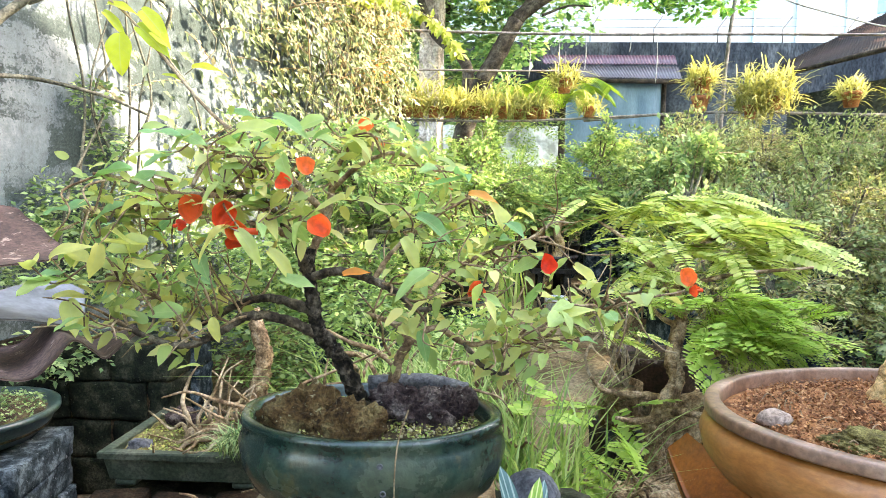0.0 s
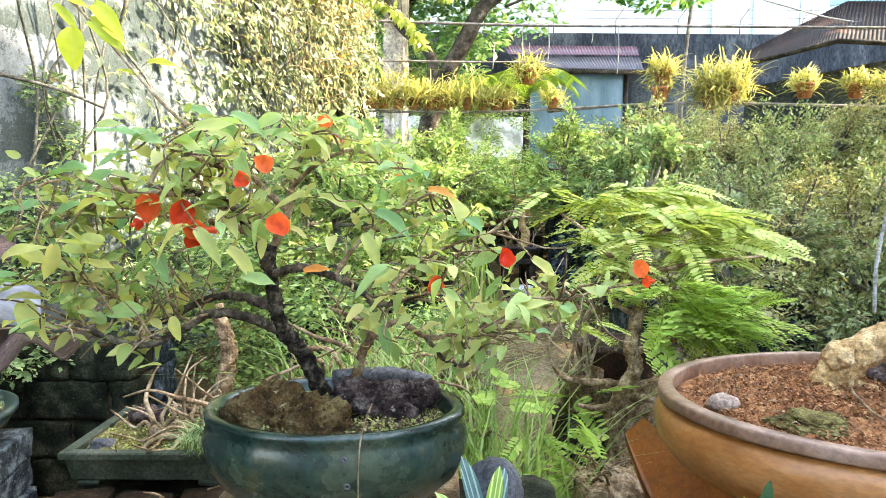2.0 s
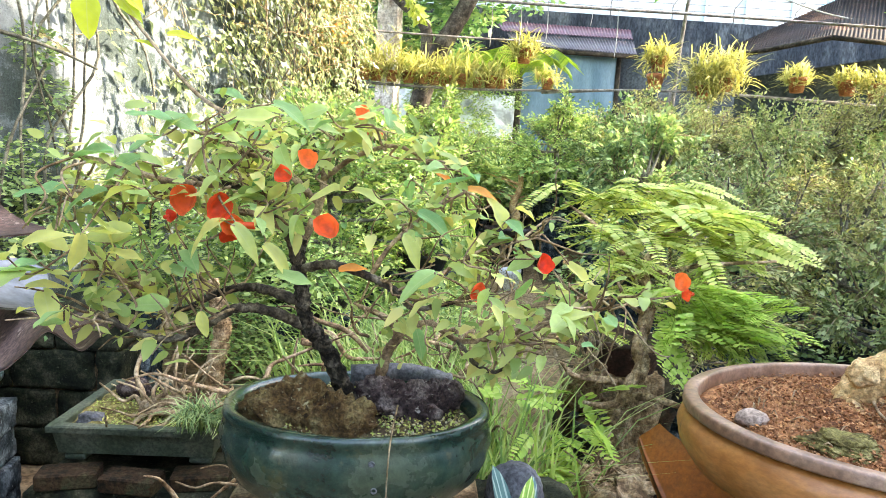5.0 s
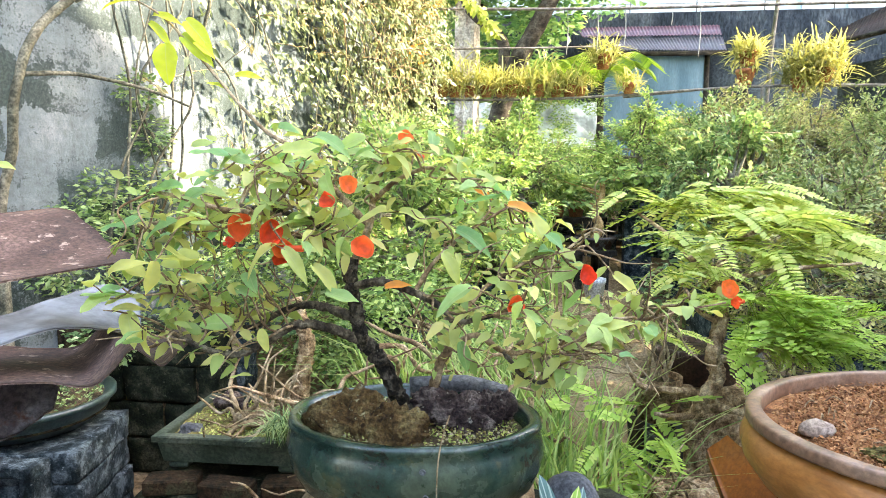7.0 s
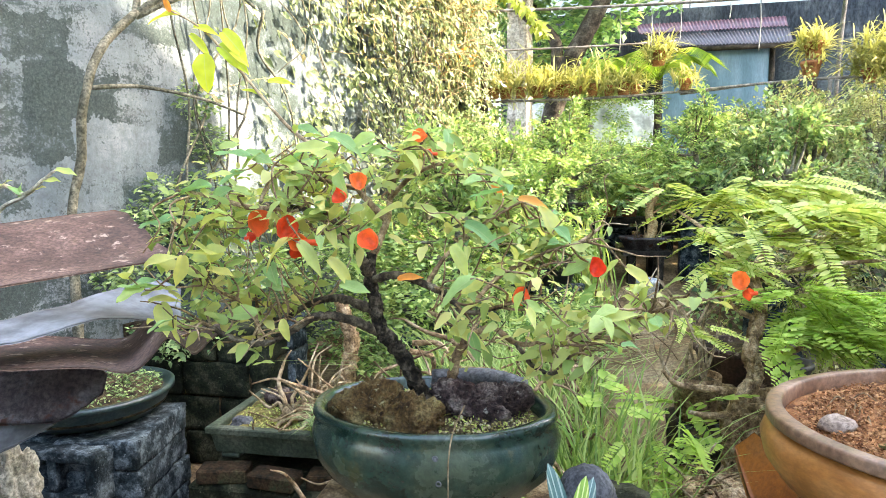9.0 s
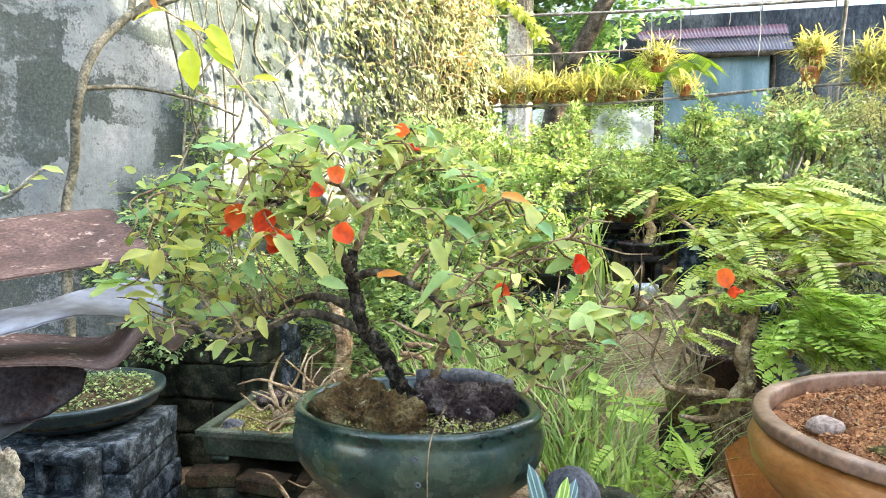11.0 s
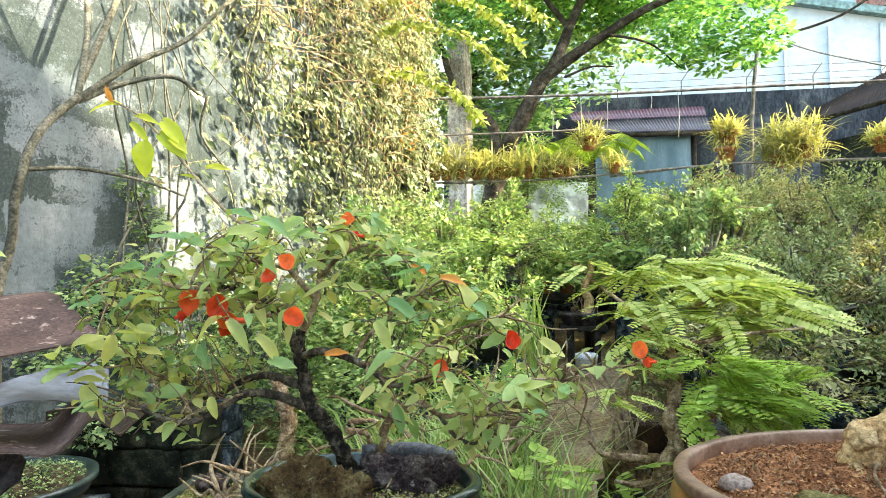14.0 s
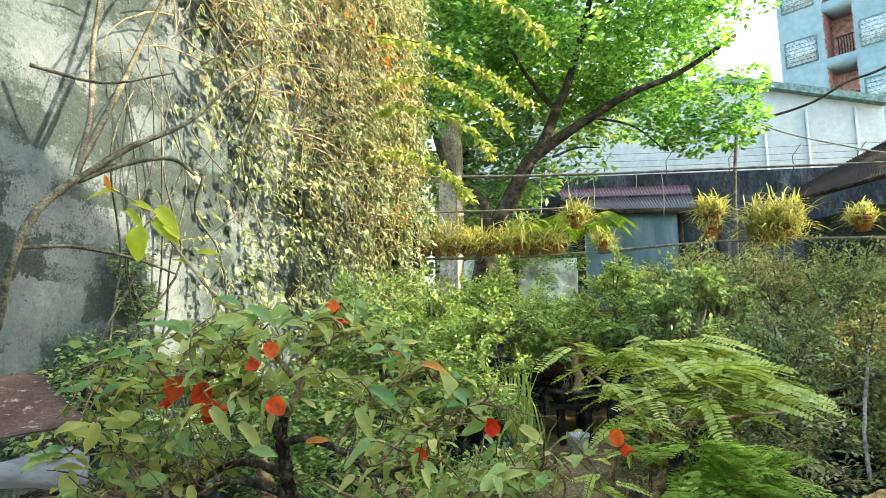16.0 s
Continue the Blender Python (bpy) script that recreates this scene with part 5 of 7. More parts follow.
def soil_mound(name, c, rx, ry, z, mat, label, seed, dome=0.03, amp=0.02, n=48, rings=14):
    V, F = [(c[0], c[1], z + dome)], []
    for k in range(1, rings + 1):
        q = k / rings
        for j in range(n):
            w = 2 * math.pi * j / n
            x, yy = c[0] + rx * q * math.cos(w), c[1] + ry * q * math.sin(w)
            h = dome * (1 - q * q) + (amp * noise.noise(Vector((x * 22, yy * 22, seed))) + amp * 0.6 * noise.noise(Vector((x * 70, yy * 70, seed)))) * (1 - q ** 6)
            V.append((x, yy, z + h))
    F = [(0, 1 + j, 1 + (j + 1) % n) for j in range(n)]
    F += [(1 + k * n + j, 1 + (k + 1) * n + j, 1 + (k + 1) * n + (j + 1) % n, 1 + k * n + (j + 1) % n) for k in range(rings - 1) for j in range(n)]
    low = len(V)
    V += [(v[0], v[1], z - 0.05) for v in V[1 + (rings - 1) * n:1 + rings * n]]
    F += [(1 + (rings - 1) * n + j, low + j, low + (j + 1) % n, 1 + (rings - 1) * n + (j + 1) % n) for j in range(n)] + [tuple(range(low, low + n))[::-1]]
    return solid(name, (V, F), M[mat], label, "soil", smooth=True)


soil_mound("potting_soil", PC, 0.209, 0.15, 1.025, "soil", "dark mossy soil filling the green pot", 1, 0.018, 0.022, 110, 40)
solid("mossy_rock", rock((-0.285, 1.13, 1.035), 0.09, 0.062, 0.062, 1, 0.35, 4, 2.2, 0.55), M["rock"], "brown mossy rock on the soil of the green pot", "rock", "rocks in the green pot", smooth=True)
solid("mossy_rock", rock((-0.20, 1.085, 1.035), 0.064, 0.047, 0.060, 2, 0.3, 4, 2.2, 0.55), M["rock"], "round mossy rock on the soil of the green pot", "rock", "rocks in the green pot", smooth=True)
solid("purple_rock", rock((-0.10, 1.16, 1.055), 0.070, 0.047, 0.048, 3, 0.45, 4, 2.2, 0.6), M["purplerock"], "dark purple rough rock in the green pot", "rock", "rocks in the green pot", smooth=True)
solid("purple_rock", rock((-0.025, 1.18, 1.055), 0.036, 0.03, 0.044, 4, 0.45, 4, 2.2, 0.6), M["purplerock"], "small dark rough rock in the green pot", "rock", "rocks in the green pot", smooth=True)
solid("driftwood", tube([(-0.20, 1.28, 1.065), (-0.08, 1.285, 1.075), (0.0, 1.26, 1.07)], 0.022, 0.014, 9, 6, 0.25), M["greystone"], "bleached grey dead wood behind the rocks", "wood", smooth=True)


def flowering_bonsai():
    t = thing("flowering_bonsai", (-0.19, 1.17, 1.06), "bonsai with heart-shaped leaves, dark gnarled trunk and orange-red flowers", "bonsai")
    limbs = [
        ([(-0.19, 1.17, 1.05), (-0.233, 1.14, 1.16), (-0.264, 1.12, 1.206), (-0.274, 1.11, 1.269), (-0.28, 1.10, 1.32), (-0.275, 1.10, 1.36)], 0.0155, 0.010, "bark"),
        ([(-0.149, 1.17, 1.05), (-0.126, 1.15, 1.151), (-0.108, 1.15, 1.188), (-0.135, 1.18, 1.213), (-0.195, 1.22, 1.226)], 0.011, 0.004, "twig"),
        ([(-0.272, 1.12, 1.206), (-0.319, 1.08, 1.238), (-0.368, 1.05, 1.247), (-0.409, 1.02, 1.223), (-0.452, 1.0, 1.206), (-0.5, 0.98, 1.22), (-0.55, 0.97, 1.25)], 0.007, 0.003, "bark"),
        ([(-0.278, 1.11, 1.25), (-0.361, 1.15, 1.263), (-0.436, 1.18, 1.244), (-0.511, 1.2, 1.204), (-0.587, 1.22, 1.212)], 0.007, 0.003, "bark"),
        ([(-0.28, 1.1, 1.32), (-0.292, 1.05, 1.381), (-0.312, 1.0, 1.426), (-0.348, 0.95, 1.449), (-0.408, 0.93, 1.46)], 0.007, 0.002, "bark"),
        ([(-0.292, 1.05, 1.381), (-0.355, 1.1, 1.397), (-0.444, 1.12, 1.405), (-0.55, 1.08, 1.43), (-0.63, 1.02, 1.42)], 0.005, 0.002, "twig"),
        ([(-0.275, 1.1, 1.35), (-0.25, 1.12, 1.418), (-0.242, 1.14, 1.489), (-0.216, 1.15, 1.54), (-0.192, 1.16, 1.56)], 0.008, 0.0025, "twig"),
        ([(-0.246, 1.13, 1.46), (-0.19, 1.08, 1.50), (-0.12, 1.03, 1.52), (-0.06, 1.0, 1.49)], 0.005, 0.002, "twig"),
        ([(-0.327, 1.18, 1.479), (-0.37, 1.08, 1.50), (-0.43, 1.0, 1.53)], 0.004, 0.002, "twig"),
        ([(-0.452, 1.0, 1.206), (-0.50, 1.05, 1.26), (-0.56, 1.0, 1.31)], 0.004, 0.002, "twig"),
        ([(-0.348, 0.95, 1.449), (-0.45, 0.98, 1.45), (-0.54, 1.0, 1.47), (-0.60, 1.0, 1.48)], 0.004, 0.002, "twig"),
        ([(-0.25, 1.12, 1.418), (-0.327, 1.18, 1.479), (-0.392, 1.25, 1.536), (-0.455, 1.3, 1.574)], 0.005, 0.002, "twig"),
        ([(-0.272, 1.1, 1.31), (-0.217, 1.06, 1.325), (-0.153, 1.02, 1.315), (-0.109, 1.0, 1.297), (-0.081, 0.99, 1.275), (-0.033, 0.99, 1.283), (0.02, 0.98, 1.305)], 0.008, 0.003, "bark"),
        ([(-0.153, 1.02, 1.315), (-0.121, 1.05, 1.365), (-0.068, 1.1, 1.412), (-0.001, 1.15, 1.452)], 0.0045, 0.002, "twig"),
        ([(-0.115, 1.15, 1.18), (-0.057, 1.12, 1.221), (-0.004, 1.08, 1.203), (0.041, 1.06, 1.211), (0.096, 1.05, 1.227), (0.161, 1.05, 1.247), (0.242, 1.05, 1.279), (0.35, 1.045, 1.305)], 0.006, 0.0014, "twig"),
        ([(-0.004, 1.08, 1.203), (0.023, 1.06, 1.172), (0.061, 1.05, 1.16), (0.088, 1.05, 1.191)], 0.005, 0.002, "bark"),
        ([(-0.081, 0.99, 1.275), (-0.027, 1.05, 1.33), (0.049, 1.1, 1.365), (0.128, 1.12, 1.385)], 0.0045, 0.002, "twig"),
    ]
    part("trunk", tube(*limbs[0][:3], 16, 26, 0.5), M["bark"], t)
    nodes = []
    for p, a, b, m in limbs[1:]:
        thick = 1.35 if p[-1][0] < -0.35 else 1.0
        part("branch", tube(p, a * thick, b * thick, 9, 14, 0.45), M["greybark" if m == "bark" else m], t)
        q = spline(p, 6)
        nodes += list(q[len(q) // 3:])
    nodes = np.array(nodes)
    rr = np.random.default_rng(21)
    forms = [big_leaf_mesh("leaf", w, d, M["leaf"], f) for w, d, f in ((0.70, 0.25, 0.3), (0.60, 0.45, 0.45), (0.76, 0.12, 0.2), (0.64, -0.12, 0.5), (0.56, 0.6, 0.6), (0.68, 0.3, 0.75))]
    mid = np.array((-0.16, 1.09, 1.28))

    def leaf(at, d, n, size):
        piece("leaf", forms[rr.integers(6)], t, lie(at, d, n, size))
    def clear(q):
        """The open space round the trunk, where no leaf hangs."""
        return -0.42 < q[0] < -0.12 and q[1] < 1.22 and q[2] < 1.35
    # twigs reach from the branches to the outside of the crown and carry the leaves
    made = 0
    twigs = []
    xs, tops = (-0.64, -0.5, -0.4, -0.2, 0.0, 0.13, 0.22), (1.40, 1.50, 1.56, 1.60, 1.50, 1.40, 1.30)
    load = np.zeros(len(nodes))
    for k in range(190):
        x = rr.uniform(-0.66, 0.24) if k % 3 else rr.uniform(-0.66, -0.3)
        top = np.interp(x, xs, tops)
        low = np.interp(x, (-0.64, -0.42, -0.36, -0.1, -0.02, 0.24), (1.24, 1.26, 1.37, 1.36, 1.27, 1.18))
        v = rr.random() ** 0.75
        z = low + (top - low) * v
        y = 1.09 + rr.uniform(-1, 1) * 0.24 * math.sqrt(max(0.1, 1 - 0.6 * v * v))
        goal = np.array((x, y, z))
        far = np.linalg.norm(nodes - goal, axis=1) + 0.025 * load + 0.02 * rr.random(len(nodes))
        c = int(np.argmin(far))
        load[max(0, c - 1):c + 2] += 1
        q = nodes[c]
        if np.linalg.norm(goal - q) > 0.22:
            goal = q + (goal - q) * 0.22 / np.linalg.norm(goal - q)
        b1 = q * 0.67 + goal * 0.33 + rr.normal(0, 0.014, 3)
        b2 = q * 0.33 + goal * 0.67 + rr.normal(0, 0.014, 3)
        pts = spline([q, b1, b2, goal], 5)
        twigs.append(tube([q, b1, b2, goal], 0.0023, 0.001, 5, 5, 0.15))
        for i, u in enumerate((0.6, 0.85, 1.0)):
            if made >= 297 or rr.random() < 0.2:
                continue
            b = pts[int(u * (len(pts) - 1))]
            if clear(b):
                continue
            d = (goal - q) / (np.linalg.norm(goal - q) + 1e-6) * 0.5 + unit(1, rr)[0] * 0.9
            d[2] = d[2] * 0.4 - 0.12
            n = np.array((0, -0.45, 1.0)) + rr.normal(0, 0.35, 3)
            leaf(b, d, n, 0.030 + 0.036 * rr.random() ** (0.9 if b[0] < -0.3 else 1.2))
            made += 1
    # bare side twigs, crooked, mostly low in the crown
    low_nodes = nodes[nodes[:, 2] < 1.4]
    for k in range(80):
        q = low_nodes[rr.integers(len(low_nodes))]
        d = np.array((math.copysign(1.0, q[0] + 0.25) * rr.uniform(0.2, 1.0), rr.normal(0, 0.5), rr.uniform(-0.35, 0.6)))
        pts = [q]
        for _ in range(4):
            d = d / np.linalg.norm(d) + rr.normal(0, 0.4, 3)
            q = q + d / np.linalg.norm(d) * rr.uniform(0.018, 0.045)
            pts.append(q)
        part("twig", tube(pts, rr.uniform(0.0016, 0.003), 0.0009, 5, 4, 0.25), M["twig" if k % 3 else "deadtwig"], t)
    P, D, N, S = [], [], [], []
    for k in range(1150):
        q = nodes[rr.integers(len(nodes))] if k % 2 else twigs[rr.integers(len(twigs))][0][rr.integers(10, 30)]
        if clear(q):
            continue
        P.append(q + rr.normal(0, 0.022, 3) + np.array((0, 0, 0.012)))
        D.append(unit(1, rr)[0] * (1, 1, 0.5) + np.array((0, 0, -0.1)))
        N.append(np.array((0, -0.4, 1.0)) + rr.normal(0, 0.4, 3))
        S.append(0.014 + 0.032 * rr.random() ** 1.1)
    tagged(part("small_leaves", scatter(P, D, N, S, leaf_form(0.66, 3, 0.25, 0.25)), M["smallleaf"], t), kind="stuff")
    for k, vf in enumerate(twigs):
        part("twig", vf, M["twig"], t)
    for at, d, n, s in (((-0.08, 1.0, 1.42), (0.8, -0.1, -0.3), (0.1, -0.7, 0.7), 0.066), ((-0.10, 0.98, 1.385), (0.5, -0.2, -0.7), (0.2, -0.8, 0.6), 0.055),
                        ((-0.54, 1.0, 1.485), (-1, -0.1, 0.0), (-0.2, -0.4, 1), 0.07), ((-0.50, 1.0, 1.48), (-0.8, -0.2, -0.3), (0, -0.8, 0.6), 0.065), ((-0.60, 0.98, 1.43), (-1, 0, -0.1), (0, -0.4, 1), 0.075), ((-0.54, 0.98, 1.43), (-0.9, -0.1, -0.2), (0, -0.6, 1), 0.07),
                        ((-0.50, 0.97, 1.375), (-0.9, -0.1, -0.15), (0, -0.9, 0.5), 0.065), ((-0.52, 0.98, 1.275), (-0.9, 0, -0.05), (0, -1, 0.4), 0.06), ((-0.45, 0.98, 1.265), (-0.9, -0.1, 0), (0, -0.9, 0.5), 0.06), ((-0.40, 0.98, 1.255), (0.2, -0.1, -1), (0, -1, 0.2), 0.04),
                        ((-0.30, 0.95, 1.365), (0.7, -0.1, -0.5), (0.1, -0.6, 0.8), 0.06), ((-0.28, 0.95, 1.325), (0.9, -0.1, -0.3), (0.1, -0.6, 0.8), 0.055), ((-0.42, 1.1, 1.59), (0.9, -0.1, 0.0), (0, -0.5, 0.9), 0.055), ((-0.26, 1.0, 1.54), (0.9, -0.1, 0.2), (0, -0.7, 0.8), 0.055),
                        ((-0.11, 1.02, 1.235), (0.9, -0.1, -0.15), (0, -0.5, 1), 0.07), ((-0.075, 1.01, 1.235), (0.3, -0.2, -0.9), (0.2, -1, 0.3), 0.05),
                        ((0.15, 1.05, 1.27), (0.4, -0.1, -0.9), (0.3, -1, 0.2), 0.06), ((0.17, 1.05, 1.27), (0.8, 0, -0.5), (0, -0.6, 0.8), 0.05)):
        leaf(at, d, n, s)
    dead = big_leaf_mesh("leaf", 0.55, 0.3, M["orangeleaf"], 0.5)
    for at, d, n, s in (((-0.198, 1.006, 1.326), (1, -0.1, 0.25), (0, -0.7, 0.7), 0.042), ((0.0, 1.10, 1.458), (0.9, -0.2, -0.1), (0.1, -0.7, 0.7), 0.05), ((-0.03, 1.10, 1.465), (-0.5, -0.3, 0.5), (0.1, -0.7, 0.7), 0.035)):
        tagged(piece("leaf", dead, t, lie(at, d, n, s)), "withered orange leaf")
    # flowers: a flat round calyx with a small curved tube
    V, F = [(0, 0, 0.1)], []
    for k, q in enumerate((0.35, 0.7, 1.0)):
        for j in range(14):
            w = 2 * math.pi * j / 14
            rad = q * (1 + 0.05 * math.sin(5 * w) * q + 0.08 * math.sin(2 * w + 1))
            V.append((rad * math.cos(w), rad * math.sin(w), 0.1 - 0.5 * (1 - q) ** 1.5 + 0.6 * q * q + 0.75 * math.sin(w) ** 2 * q * q + 0.12 * math.sin(2 * w + 0.6) * q * q + 0.03 * math.sin(5 * w) * q * q))
    F = [(0, 1 + j, 1 + (j + 1) % 14) for j in range(14)] + [(1 + k * 14 + j, 15 + k * 14 + j, 15 + k * 14 + (j + 1) % 14, 1 + k * 14 + (j + 1) % 14) for k in range(2) for j in range(14)]
    cal = mesh_of("flower", V, F)
    cal.materials.append(M["flower"])
    tub = mesh_of("flower_tube", *tube([(0, 0, 0), (0.3, 0, 0.6), (0.9, 0, 1.0), (1.5, 0, 1.1)], 0.16, 0.28, 7, 5))
    tub.materials.append(M["flower"])
    for at, n, s, tb in (((-0.184, 1.113, 1.565), (0.3, -0.6, 0.8), 0.017, 0), ((-0.17, 1.10, 1.545), (0.5, -0.5, -0.3), 0.012, 1), ((-0.266, 0.94, 1.469), (-0.5, -0.9, 0.1), 0.017, 0), ((-0.241, 0.94, 1.487), (0.2, -0.9, 0.5), 0.018, 0),
                         ((-0.397, 0.93, 1.424), (-0.2, -0.95, 0.2), 0.025, 0), ((-0.361, 0.93, 1.418), (0.4, -0.9, 0.1), 0.023, 0), ((-0.346, 0.93, 1.400), (0.5, -0.8, -0.2), 0.020, 1), ((-0.42, 0.935, 1.404), (-0.9, -0.3, -0.1), 0.012, 1), ((-0.347, 0.94, 1.387), (0.1, -0.6, -0.8), 0.016, 0),
                         ((-0.196, 0.86, 1.405), (-0.1, -0.95, 0.25), 0.020, 0), ((0.008, 0.96, 1.307), (0.4, -0.85, 0.35), 0.018, 0), ((0.126, 1.077, 1.339), (0.4, -0.85, 0.35), 0.020, 0), ((0.355, 1.05, 1.325), (-0.2, -0.9, 0.3), 0.0175, 0),
                         ((0.36, 1.05, 1.305), (0.9, -0.5, 0.0), 0.013, 1)):
        q = Vector(n).to_track_quat("Z", "Y").to_matrix().to_4x4()
        f = piece("flower", cal, t, Matrix.Translation(at) @ q @ Matrix.Rotation(2.1 * at[0] * 40, 4, "Z") @ Matrix.Diagonal((s * 0.84, s * 0.8, s * 0.8, 1)))
        tagged(f, "orange-red saucer-shaped flower")
        if tb:
            piece("flower_tube", tub, t, Matrix.Translation(at) @ q @ Matrix.Scale(s, 4))


flowering_bonsai()


# ---- orange pot ----
OC = (0.85, 1.09)


def orange_pot():
    t = thing("oval_orange_pot", (*OC, 0.93), "large ochre-glazed oval bonsai pot with a brown rim", "plant pot")
    prof = [(0.30, 0.0), (0.34, 0.012), (0.405, 0.05), (0.43, 0.085), (0.437, 0.115), (0.430, 0.134), (0.412, 0.148)]
    part("bowl", lathe(prof + [(0.406, 0.146), (0.406, 0.12), (0.30, 0.05)], (*OC, 0.93), 80, 1.0, 0.74), M["orangepot"], t)
    part("rim", lathe([(0.409, 0.147), (0.426, 0.1485), (0.4295, 0.1505), (0.430, 0.153), (0.4295, 0.165), (0.428, 0.168), (0.425, 0.1695), (0.406, 0.1705), (0.403, 0.169), (0.4015, 0.165), (0.400, 0.11), (0.404, 0.11), (0.406, 0.14), (0.409, 0.147)], (*OC, 0.93), 80, 1.0, 0.74, caps=False), M["rimpot"], t, "brown glazed rim")


orange_pot()
soil_mound("red_soil", OC, 0.402, 0.297, 1.072, "redsoil", "loose reddish-brown soil filling the ochre pot", 5, 0.018, 0.016, 150, 60)
solid("pebble", rock((0.515, 1.075, 1.09), 0.028, 0.022, 0.016, 7, 0.3, 2), M["palestone"], "pale pinkish pebble on the red soil", "stone", smooth=True)
solid("moss_clump", rock((0.62, 0.985, 1.085), 0.055, 0.045, 0.017, 8, 0.4, 4, 2.2, 0.4), M["moss"], "olive moss clump on the red soil", "moss", smooth=True)
solid("dark_stone", rock((1.0, 1.20, 1.10), 0.13, 0.05, 0.03, 9, 0.3), M["purplerock"], "flat dark stone on the red soil", "stone", smooth=True)


def pale_trunk():
    t = thing("bare_bonsai_trunk", (0.79, 1.19, 1.07), "thick pale knobbly bonsai trunk rooted in red soil", "bonsai")
    part("trunk", tube([(0.765, 1.20, 1.06), (0.785, 1.19, 1.105), (0.815, 1.175, 1.15), (0.86, 1.16, 1.185), (0.92, 1.12, 1.21), (1.05, 1.06, 1.24), (1.2, 1.0, 1.36)], 0.036, 0.029, 20, 12, 0.22), M["palebark"], t)
    for p in ([(0.77, 1.20, 1.09), (0.72, 1.17, 1.075), (0.68, 1.15, 1.06)], [(0.76, 1.18, 1.09), (0.76, 1.12, 1.075), (0.78, 1.06, 1.065)], [(0.80, 1.2, 1.09), (0.86, 1.17, 1.08), (0.9, 1.13, 1.065)]):
        part("root", tube(p, 0.014, 0.004, 8, 6, 0.3), M["palebark"], t)
    part("knot", rock((0.775, 1.165, 1.15), 0.03, 0.025, 0.028, 5, 0.4), M["palebark"], t)
    part("wire", tube([(0.828, 1.155, 1.235), (0.826, 1.155, 1.29), (0.828, 1.157, 1.33), (0.838, 1.16, 1.39), (0.846, 1.16, 1.44)], 0.0035, 0.003, 6, 5, 0.3), M["rope"], t, "twisted pale training wire")


pale_trunk()
r2 = np.random.default_rng(31)
V, F = joined([tube([(x, yy, 1.078), (x + a * 0.5, yy + b * 0.5 + 0.004, 1.094), (x + a, yy + b, 1.08)], 0.0016, 0.001, 4, 3) for x, yy, a, b in zip(r2.uniform(0.55, 1.1, 60), r2.uniform(0.93, 1.25, 60), r2.uniform(-0.05, 0.05, 60), r2.uniform(-0.03, 0.03, 60))])
solid("dry_roots", (V, F), M["twig"], "dry root fibres strewn over the red soil", "litter", kind="stuff", smooth=True)

# the tile and blocks that carry the two large pots
solid("roof_tile", loft([(0.438, 1.379, 0.906), (0.439, 1.33, 0.884), (0.441, 1.272, 0.857), (0.452, 1.15, 0.80), (0.47, 1.02, 0.735)], [(0.465, 1.337, 0.958), (0.485, 1.29, 0.948), (0.505, 1.24, 0.938), (0.54, 1.12, 0.915), (0.60, 0.98, 0.90)], 28, 10, 0.018, 0.004, 6), M["tile"], "orange clay tile wedged under the ochre pot", "tile", smooth=True)
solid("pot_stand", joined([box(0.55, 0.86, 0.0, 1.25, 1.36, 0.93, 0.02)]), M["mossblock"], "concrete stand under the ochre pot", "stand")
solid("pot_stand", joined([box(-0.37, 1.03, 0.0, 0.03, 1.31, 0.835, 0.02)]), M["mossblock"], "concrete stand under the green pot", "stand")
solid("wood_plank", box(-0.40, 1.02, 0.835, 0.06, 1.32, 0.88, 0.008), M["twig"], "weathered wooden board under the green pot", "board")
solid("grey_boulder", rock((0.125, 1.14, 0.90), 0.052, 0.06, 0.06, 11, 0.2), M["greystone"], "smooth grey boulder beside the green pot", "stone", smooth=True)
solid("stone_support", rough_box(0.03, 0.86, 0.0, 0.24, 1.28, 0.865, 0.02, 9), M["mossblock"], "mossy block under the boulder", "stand")


